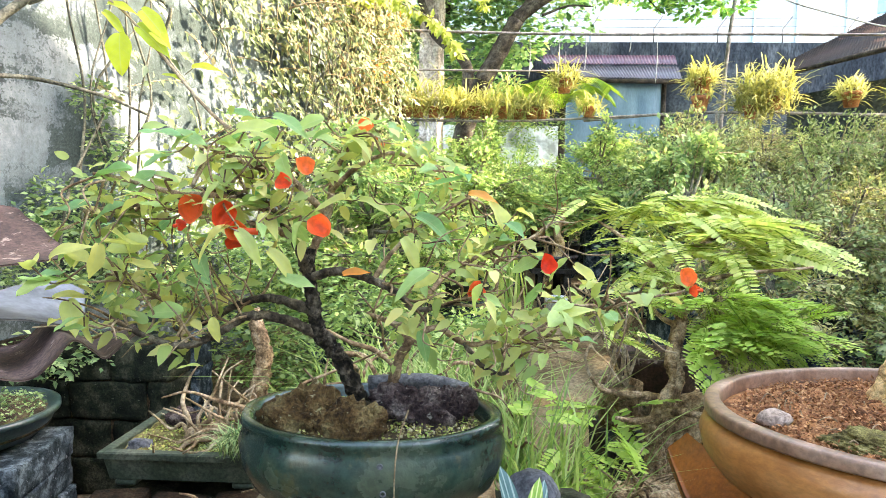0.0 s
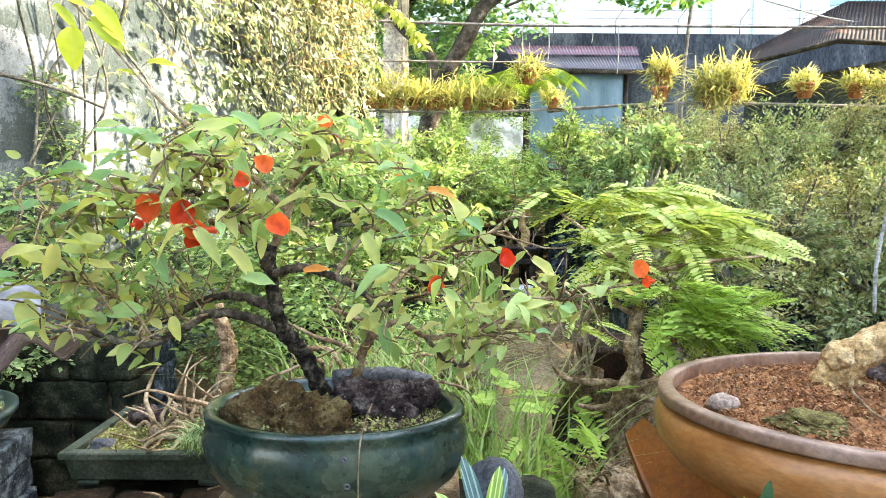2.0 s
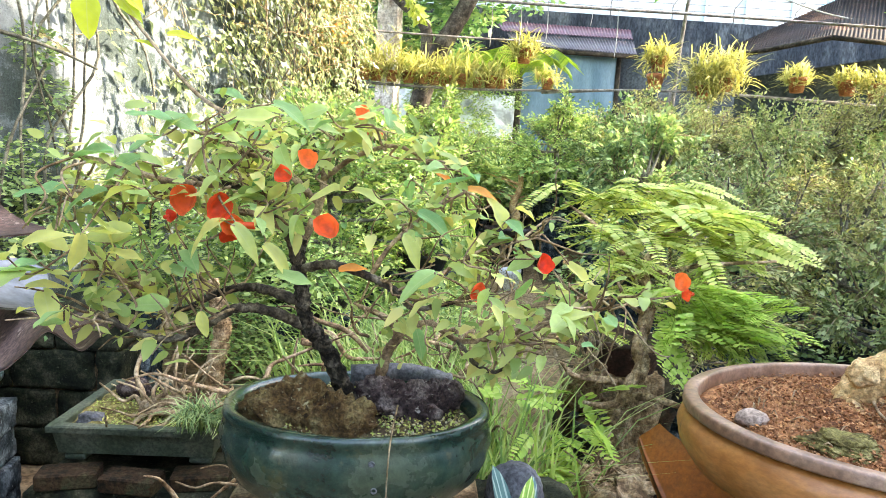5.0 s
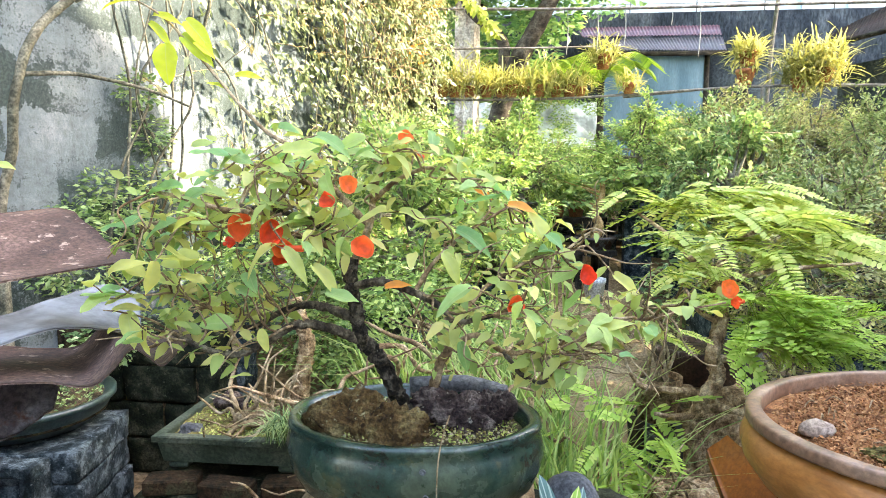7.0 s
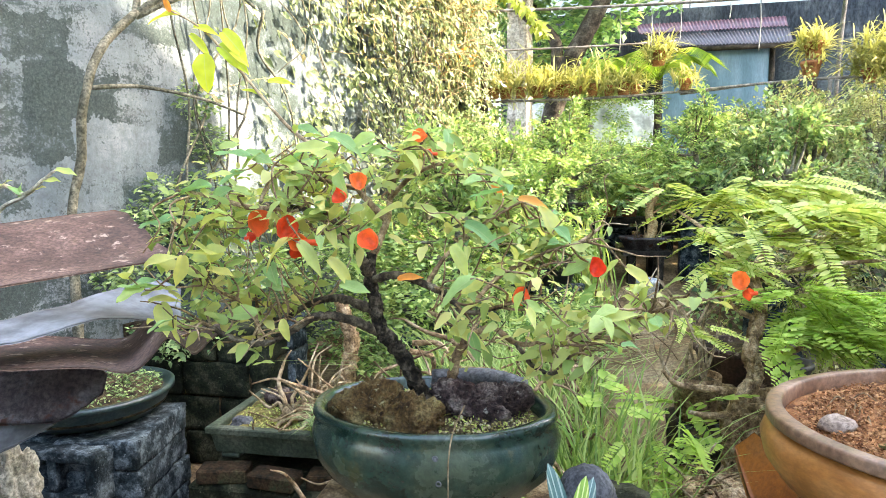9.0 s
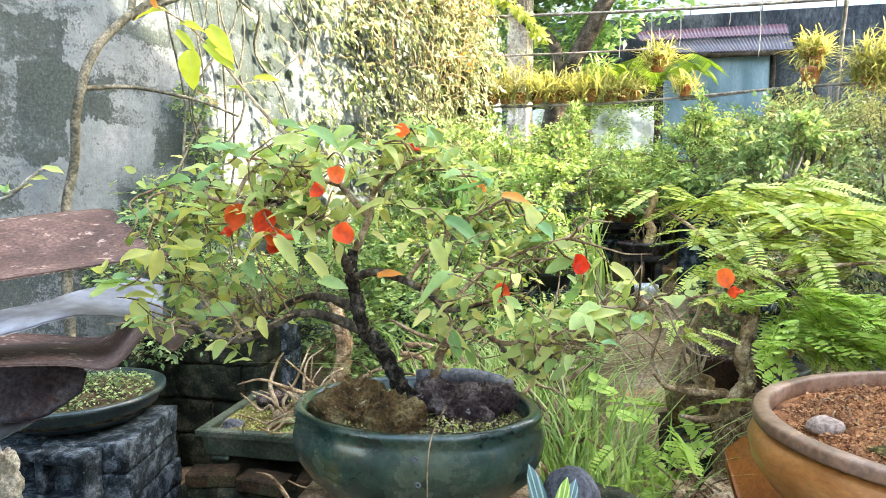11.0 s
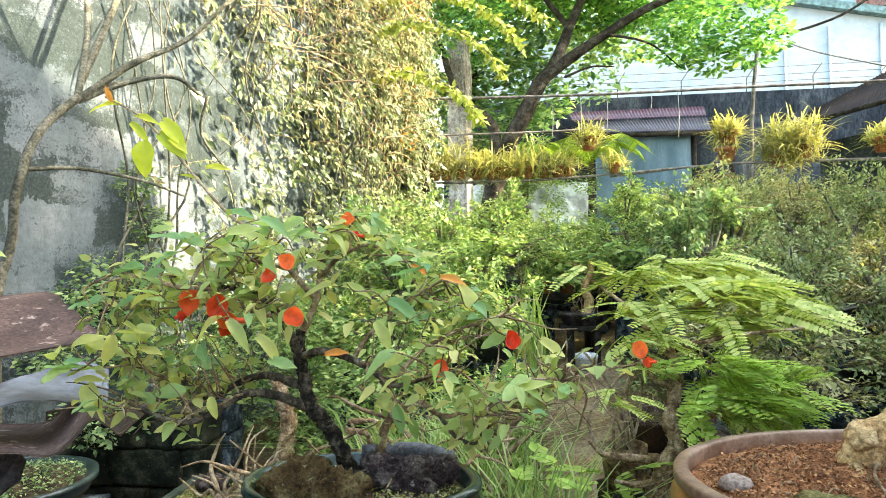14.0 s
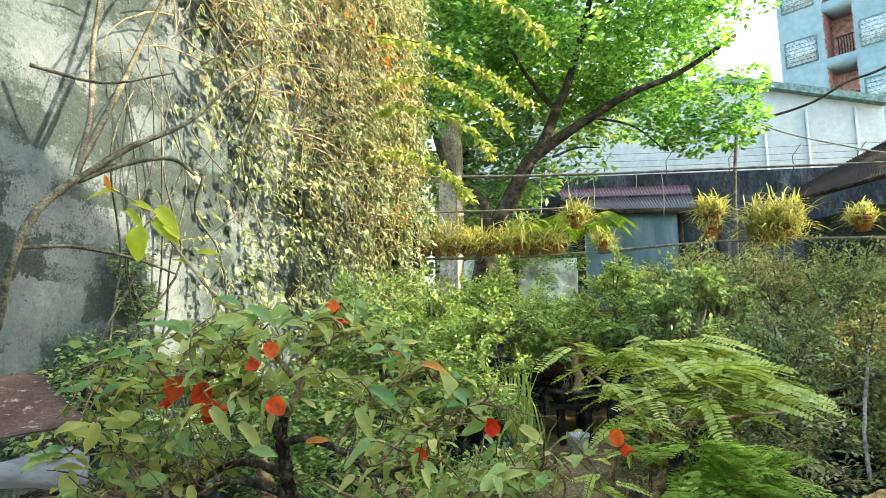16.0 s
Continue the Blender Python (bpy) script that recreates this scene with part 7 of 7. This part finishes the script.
# ---- grass, undergrowth, sunlit leaves ----
def blades(name, spots, n, length, width, mat, label, seed, lean=0.6, loose=0.10):
    rr = np.random.default_rng(seed)
    V, F = [], []
    for k in range(n):
        c = spots[rr.integers(len(spots))]
        p = np.array(c) + rr.normal(0, 1, 3) * np.array((loose, loose, 0.0))
        a = rr.uniform(0, 2 * math.pi)
        L = length * rr.uniform(0.5, 1.15)
        out = np.array((math.cos(a), math.sin(a), 0)) * lean * rr.uniform(0.2, 1)
        s = np.cross(out + (0, 0, 0.01), (0, 0, 1.0))
        s /= np.linalg.norm(s) + 1e-9
        b = len(V)
        for u, w in ((0, 0.6), (0.35, 1), (0.7, 0.75), (1.0, 0.05)):
            q = p + np.array((0, 0, 1)) * L * (u - 0.42 * lean * u ** 3) + out * L * u * u
            V += [q + s * width * w, q - s * width * w]
        F += [(b + 2 * i, b + 2 * i + 1, b + 2 * i + 3, b + 2 * i + 2) for i in range(3)]
    return solid(name, (V, F), M[mat], label, "grass", kind="stuff", smooth=True)


blades("tall_grass", [(0.14, 1.6, 0.3), (0.10, 1.75, 0.3), (0.06, 1.95, 0.3), (0.02, 2.2, 0.3), (-0.1, 2.2, 0.3), (-0.3, 2.3, 0.3), (0.16, 1.5, 0.3), (0.12, 1.65, 0.35), (0.2, 1.7, 0.3)], 720, 0.84, 0.0038, "grassleaf", "tall thin green grass growing between the pots", 61)
blades("weeds", [(x, yy, 0.1) for x in (-0.5, -0.3, 0.0) for yy in (2.9, 3.3, 3.8)], 800, 0.95, 0.007, "grassleaf", "green weeds crowding behind the flowering bonsai", 62, 0.8)


def undergrowth():
    rr = np.random.default_rng(71)
    C, Rd = [], []
    for k in range(50):
        a = rr.uniform(1.2, 5.4)
        q = wall_point(a, 0, rr.uniform(0.12, 0.5))
        C.append((q[0], q[1], rr.uniform(0.4, 1.35)))
        Rd.append((0.18, 0.2, 0.13))
    for a, z in ((5.0, 1.45), (4.9, 1.35), (5.15, 1.3), (4.75, 1.25), (4.65, 1.5), (4.6, 1.75), (4.7, 2.0), (4.6, 1.2), (4.8, 1.05), (5.3, 1.05)):
        C.append(tuple(wall_point(a, z, 0.1)))
        Rd.append((0.12, 0.15, 0.11))
    solid("wall_weeds", pads(C, Rd, 260, 0.034, SIMPLE, rr, 0.3, 0.5, 0.9), M["green_a"], "dark green weeds at the foot of the mouldy wall", "undergrowth", kind="stuff", smooth=True)
    C, Rd = [], []
    for k in range(44):
        C.append((rr.uniform(-1.5, 0.1), rr.uniform(3.0, 5.0), rr.uniform(0.4, 1.2)))
        Rd.append((0.24, 0.24, 0.14))
    for k in range(26):
        C.append((rr.uniform(-0.75, 1.35), rr.uniform(9.6, 10.2), rr.uniform(1.6, 2.75)))
        Rd.append((0.2, 0.2, 0.16))
    solid("undergrowth", pads(C, Rd, 420, 0.036, SIMPLE, rr, 0.3, 0.5, 0.9), M["green_d"], "tangled green undergrowth between the bonsai stands", "undergrowth", kind="stuff", smooth=True)


undergrowth()


def sunny_branch():
    t = thing("long_shoot", (-0.455, 1.30, 1.574), "long pale shoot of the flowering bonsai, yellow-green leaves with sunlight put into their colour", "branch")
    part("twig", tube([(-0.446, 1.29, 1.566), (-0.52, 1.34, 1.60), (-0.595, 1.38, 1.661), (-0.694, 1.38, 1.777), (-0.772, 1.38, 1.859), (-0.869, 1.38, 1.915)], 0.005, 0.002, 6, 8, 0.15), M["deadtwig"], t)
    forms = [big_leaf_mesh("leaf", w, d, M["sunlitleaf"], f) for w, d, f in ((0.92, 0.25, 0.2), (0.66, 0.3, 0.45), (0.46, 0.35, 0.6))]
    for k, at, d, n, s in ((0, (-0.761, 1.37, 1.795), (0.0, -0.1, -1), (0.15, -1, 0.2), 0.085), (1, (-0.71, 1.37, 1.845), (0.75, -0.2, -0.7), (0.3, -0.9, 0.4), 0.085), (1, (-0.725, 1.38, 1.815), (0.8, -0.1, -0.6), (0.2, -0.8, 0.6), 0.09),
                           (2, (-0.605, 1.38, 1.728), (0.95, -0.2, 0.05), (0, -0.8, 0.6), 0.062), (2, (-0.79, 1.38, 1.862), (0.7, -0.2, -0.1), (0, -0.7, 0.7), 0.07), (2, (-0.83, 1.38, 1.893), (-0.95, -0.1, 0.1), (0, -0.6, 0.8), 0.085), (2, (-0.80, 1.38, 1.845), (0.6, -0.1, -0.5), (0, -0.6, 0.8), 0.07),
                           (1, (-0.69, 1.37, 1.80), (0.7, -0.3, -0.4), (0.2, -0.7, 0.7), 0.06), (2, (-0.63, 1.39, 1.70), (-0.5, -0.3, 0.3), (0.2, -0.7, 0.7), 0.045)):
        piece("leaf", forms[k], t, lie(at, d, n, s))
    bud = big_leaf_mesh("bract", 0.55, -0.3, M["orangeleaf"], 0.6)
    tagged(piece("bract", bud, t, lie((-0.845, 1.37, 1.90), (-0.3, -0.1, 0.9), (0.3, -0.9, 0.3), 0.038)), "pale orange young bract")


sunny_branch()


def litter(name, c, rx, ry, z, n, size, mat, label, seed, lift=0.01):
    rr = np.random.default_rng(seed)
    a, q = rr.uniform(0, 2 * math.pi, n), np.sqrt(rr.random(n)) * 0.97
    P = np.stack([c[0] + rx * q * np.cos(a), c[1] + ry * q * np.sin(a), z(q) + rr.uniform(0, lift, n)], 1)
    return solid(name, scatter(P, unit(n, rr) * (1, 1, 0.5), np.array((0, 0, 1.0)) + 0.7 * unit(n, rr), size * (0.4 + rr.random(n)), SIMPLE), M[mat], label, "litter", kind="stuff")


litter("bark_chips", OC, 0.39, 0.288, lambda q: 1.073 + 0.018 * (1 - q * q), 9000, 0.0075, "chips", "red-brown bark chips and fibre on the soil of the ochre pot", 81, 0.012)
litter("moss_flecks", PC, 0.205, 0.147, lambda q: 1.03 + 0.018 * (1 - q * q), 1500, 0.008, "smallleaf", "yellowish moss and crumbs on the soil of the green pot", 82, 0.008)
litter("moss_sprigs", (-1.94, 2.3), 0.29, 0.29, lambda q: 0.60 + 0.03 * (1 - q * q), 1500, 0.018, "green_a", "small green weeds on the soil of the round pot", 83, 0.03)
litter("trough_moss", (-1.07, 2.5), 0.27, 0.22, lambda q: 0.475 + 0 * q, 2200, 0.014, "smallleaf", "yellow-green moss on the trough's soil", 84, 0.02)


def ground_cover():
    rr = np.random.default_rng(91)
    C, Rd = [], []
    for k in range(120):
        yy = rr.uniform(3.4, 10.2)
        x = rr.uniform(-1.4 + 0.05 * yy, 0.95 * yy + 0.3)
        if abs(x - 0.66) < 0.5 and yy < 6.2:
            continue
        C.append((x, yy, ground_z(yy) + rr.uniform(0.1, 0.95)))
        Rd.append((0.34, 0.34, 0.2))
    return solid("ground_cover", pads(C, Rd, 230, 0.05, SIMPLE, rr, 0.2, 0.5, 0.9), M["green_a"], "dense low green plants between the bonsai stands", "undergrowth", kind="stuff", smooth=True)


ground_cover()
blades("reeds", [(0.26, 4.6, 0.5), (0.22, 4.9, 0.5), (0.30, 4.75, 0.5)], 46, 1.0, 0.012, "grassleaf", "upright sword-shaped green leaves beside the path", 64, 0.35)
solid("carved_stone", rock((-1.22, 1.2, 0.78), 0.045, 0.05, 0.10, 17, 0.4, 4, 2.2, 0.5), M["bleached"], "pale weathered lump of driftwood-like stone", "stone", smooth=True)
solid("block_stand", box(-1.34, 1.12, 0.0, -1.12, 1.30, 0.70, 0.02), M["mossblock"], "mossy block under the pale stone", "stand")

solid("dry_stem", tube([(-0.10, 1.09, 1.08), (-0.106, 1.01, 1.065), (-0.109, 0.975, 1.03), (-0.11, 0.972, 0.97), (-0.113, 0.99, 0.91)], 0.0016, 0.0012, 5, 6, 0.2), M["twig"], "thin dry stem hanging over the green pot", "stem", smooth=True)

solid("trailing_stem", tube([(0.80, 1.17, 1.10), (0.74, 1.06, 1.105), (0.72, 0.94, 1.10), (0.77, 0.84, 1.108), (0.82, 0.765, 1.10), (0.83, 0.75, 1.04), (0.835, 0.77, 0.97)], 0.0028, 0.002, 6, 8, 0.3), M["twig"], "thin brown stem trailing over the ochre pot's rim", "stem", smooth=True)
blades("needle_tuft", [(-0.86, 2.28, 0.50), (-0.80, 2.27, 0.50), (-0.83, 2.30, 0.52)], 220, 0.17, 0.0028, "green_a", "drooping tuft of dark green needle leaves at the trough's edge", 65, 1.5, 0.03)


def bowl_bonsai():
    t = thing("bonsai_tree", (0.77, 6.0, 0.965), "young bonsai with a pale trunk in a shallow brown bowl", "bonsai", "bonsai trees of the nursery")
    rr = np.random.default_rng(88)
    part("trunk", tube([(0.80, 6.0, 0.955), (0.84, 6.0, 1.08), (0.80, 6.0, 1.2), (0.86, 6.0, 1.36), (0.85, 6.0, 1.5)], 0.05, 0.02, 9, 6, 0.3), M["palebark"], t)
    C = []
    for k in range(9):
        c = np.array((0.85 + rr.uniform(-0.4, 0.4), 6.0 + rr.uniform(-0.25, 0.25), rr.uniform(1.25, 1.6)))
        C.append(c)
        part("branch", tube([(0.84, 6.0, c[2] - 0.1), c], 0.01, 0.004, 5, 2), M["palebark"], t)
    part("foliage", pads(C, [(0.15, 0.15, 0.08)] * 9, 110, 0.07, SIMPLE, rr, 0.3, 0.6, 0.8), M["green_d"], t)
    for k in range(6):
        x = 0.66 + 0.05 * k
        part("shoot", tube([(x, 5.98, 0.955), (x + rr.normal(0, 0.05), 5.95, 1.12)], 0.006, 0.003, 5, 1), M["deadtwig"], t)


bowl_bonsai()


def leafy_sprig():
    t = thing("leafy_sprig", (-1.601, 1.600, 1.495), "pale forked twig with a few fresh leaves by the old wall", "branch")
    a, b = [(-1.601, 1.600, 1.495), (-1.523, 1.600, 1.469), (-1.432, 1.580, 1.510), (-1.381, 1.580, 1.542)], [(-1.608, 1.600, 1.423), (-1.535, 1.600, 1.457), (-1.483, 1.600, 1.480)]
    a.insert(0, (a[0][0] - 0.12, a[0][1], a[0][2] - 0.08))
    b.insert(0, (b[0][0] - 0.1, b[0][1], b[0][2] - 0.12))
    part("twig", tube(a, 0.009, 0.004, 7, 6, 0.4), M["bleached"], t)
    part("twig", tube(b, 0.008, 0.004, 7, 6, 0.4), M["bleached"], t)
    me = big_leaf_mesh("leaf", 0.6, 0.2, M["leaf"])
    for p, d, s in ((a[1], (0.6, -0.2, 0.3), 0.06), (a[3], (0.9, -0.2, 0.1), 0.07), (a[4], (0.9, -0.1, -0.1), 0.07), (b[2], (0.2, -0.2, 0.8), 0.05), (b[3], (0.8, -0.3, 0.3), 0.06), (a[2], (-0.6, -0.2, 0.5), 0.05)):
        piece("leaf", me, t, lie(p, d, (0.1, -0.5, 0.9), s))


leafy_sprig()


def grit(name, c, rx, ry, z, n, size, mat, label, seed):
    """Loose crumbs of pumice and earth, strewn over soil and rocks."""
    rr = np.random.default_rng(seed)
    form = (np.array([(1, 0, 0), (-1, 0, 0), (0, 1, 0), (0, -1, 0), (0, 0, 0.8), (0, 0, -0.8)], float), [(0, 2, 4), (2, 1, 4), (1, 3, 4), (3, 0, 4), (2, 0, 5), (1, 2, 5), (3, 1, 5), (0, 3, 5)])
    a, q = rr.uniform(0, 2 * math.pi, n), np.sqrt(rr.random(n)) * 0.96
    P = np.stack([c[0] + rx * q * np.cos(a), c[1] + ry * q * np.sin(a), z + 0.018 * (1 - q * q) + rr.uniform(-0.002, 0.007, n)], 1)
    return solid(name, scatter(P, unit(n, rr), unit(n, rr), size * (0.4 + rr.random(n)), form), M[mat], label, "grit", kind="stuff")


grit("pumice_grit", PC, 0.205, 0.147, 1.028, 1500, 0.0034, "grit", "pale pumice grit and crumbs on the green pot's soil", 85)
grit("soil_crumbs", OC, 0.395, 0.29, 1.074, 2000, 0.0034, "crumb", "coarse red-brown crumbs heaped on the ochre pot's soil", 86)


# ---- striped plant at the foot of the pots, small seedling before the ochre pot ----
def striped(name, stripe, dark, mid):
    """A leaf with pale stripes along its length."""
    m, nt, p_ = node_mat(name)
    co = nt.nodes.new("ShaderNodeSeparateXYZ")
    link(nt, nt.nodes.new("ShaderNodeTexCoord").outputs["Object"], co.inputs[0])
    side = maths(nt, "ABSOLUTE", co.outputs[1])
    band = maths(nt, "LESS_THAN", maths(nt, "ABSOLUTE", maths(nt, "SUBTRACT", side, 0.05)), 0.008)
    mid_rib = maths(nt, "LESS_THAN", side, 0.006)
    col = ramp(nt, noise_tex(nt, 5.0, 4, 0.6, None, (0.3, 3, 3)), [(0.35, dark), (0.65, mid)])
    col = mixc(nt, maths(nt, "MAXIMUM", band, mid_rib), col, stripe)
    link(nt, col, p_.inputs["Base Color"])
    p_.inputs["Roughness"].default_value = 0.35
    return m


def strap_form(droop, wide=0.2, rows=14):
    V, F = [], []
    for k in range(rows + 1):
        u = k / rows
        w = wide / 2 * (0.45 + 0.9 * u) * (1 - u ** 4) ** 0.8 if u < 1 else 0.0
        for c in (1, 0.5, 0, -0.5, -1):
            V.append((u - 0.15 * droop * u * u, c * w, -droop * u ** 2.2 + 0.35 * abs(c) * w))
    return V, [(5 * k + j, 5 * k + j + 1, 5 * k + j + 6, 5 * k + j + 5) for k in range(rows) for j in range(4)]


def striped_plant():
    blue = striped("striped_blue", (0.28, 0.36, 0.30), (0.04, 0.10, 0.09), (0.09, 0.18, 0.16))
    lime = striped("striped_lime", (0.62, 0.66, 0.25), (0.16, 0.30, 0.04), (0.32, 0.48, 0.07))
    t = thing("striped_plant", (0.095, 0.945, 0.868), "low rosette of blue-green and lime leaves with pale stripes", "plant")
    part("stem", tube([(0.095, 0.945, 0.868), (0.095, 0.945, 0.90)], 0.012, 0.010, 8, 2), M["sprayleaf"], t)
    forms = {}
    for key, m in (("blue", blue), ("lime", lime)):
        for droop in (0.15, 0.5):
            me = mesh_of("leaf", *strap_form(droop))
            me.materials.append(m)
            forms[key, droop] = me
    for key, droop, d, n, size in (("blue", 0.15, (-0.2, 0.05, 1.0), (0.4, -0.9, 0.2), 0.185), ("lime", 0.15, (0.10, 0.0, 1.0), (-0.3, -0.9, 0.2), 0.165), ("blue", 0.5, (0.85, 0.0, 0.95), (-0.5, -0.4, 0.7), 0.20),
                                   ("blue", 0.5, (0.95, -0.3, 0.55), (-0.3, -0.4, 0.8), 0.19), ("lime", 0.15, (-0.6, 0.0, 0.9), (0.5, -0.6, 0.5), 0.15), ("blue", 0.5, (-0.8, -0.3, 0.6), (0.4, -0.4, 0.8), 0.15),
                                   ("blue", 0.15, (0.25, 0.35, 0.9), (0.0, -0.9, 0.4), 0.16), ("lime", 0.5, (0.4, -0.7, 0.6), (0.0, 0.5, 0.8), 0.13)):
        piece("leaf", forms[key, droop], t, lie((0.095, 0.945, 0.885), d, n, 0.86 * size))


striped_plant()


def seedling():
    t = thing("seedling", (0.40, 0.72, 0.0), "thin-stemmed seedling with pale lime tips and one dark leaf", "plant")
    part("stem", tube([(0.40, 0.72, 0.0), (0.41, 0.725, 0.5), (0.39, 0.72, 0.9), (0.40, 0.72, 1.06)], 0.006, 0.003, 7, 5, 0.2), M["greybark"], t)
    pale, dark = big_leaf_mesh("leaf", 0.4, 0.2, M["fernleaf"], 0.4), big_leaf_mesh("leaf", 0.5, 0.1, M["deepleaf"], 0.3)
    for me, d, size in ((pale, (-0.9, -0.1, 0.8), 0.055), (pale, (-0.3, 0.0, 1.0), 0.042), (pale, (0.7, 0.1, 0.6), 0.05), (pale, (0.2, -0.5, 0.6), 0.04), (dark, (0.4, 0.1, 1.3), 0.062)):
        piece("leaf", me, t, lie((0.40, 0.72, 1.05), d, (0.1, -0.8, 0.5), size))


seedling()


def blue_blocks():
    t = thing("block_stack", (-1.46, 3.26, 0.0), "stack of blue-grey concrete blocks behind the trough", "blocks")
    for k in range(4):
        part("block", rough_box(-1.52 + 0.01 * (k % 2), 3.17, 0.19 * k + 0.003, -1.40 - 0.008 * (k % 2), 3.36, 0.19 * k + 0.186, 0.008, 8, 3.0 + k), M["block"], t)


blue_blocks()


# ---- weathered stump and dry litter between the pots ----
solid("tree_stump", rough_box(0.37, 1.44, 0.0, 0.51, 1.60, 0.74, 0.035, 14, 5.0), M["log"], "pale broken tree stump between the pots", "stump", smooth=True)
rl = np.random.default_rng(97)
V, F = joined([tube([(x, y_, 0.73), (x + a * 0.5, y_ + b * 0.5, 0.75 + abs(c) * 0.5), (x + a, y_ + b, 0.745 + abs(c))], 0.004, 0.002, 5, 3, 0.3) for x, y_, a, b, c in zip(rl.uniform(0.38, 0.50, 26), rl.uniform(1.45, 1.59, 26), rl.normal(0, 0.06, 26), rl.normal(0, 0.05, 26), rl.normal(0, 0.04, 26))])
solid("dry_twigs", (V, F), M["twig"], "dry brown twigs lying on the broken stump", "litter", kind="stuff", smooth=True)
n = 1500
P = np.stack([rl.uniform(-0.1, 1.2, n), rl.uniform(1.3, 3.4, n), np.full(n, 0.07)], 1)
solid("leaf_litter", scatter(P, unit(n, rl) * (1, 1, 0.3), np.array((0, 0, 1.0)) + 0.6 * unit(n, rl), rl.uniform(0.02, 0.06, n), SIMPLE), M["chips"], "dry brown leaves strewn over the path", "litter", kind="stuff")
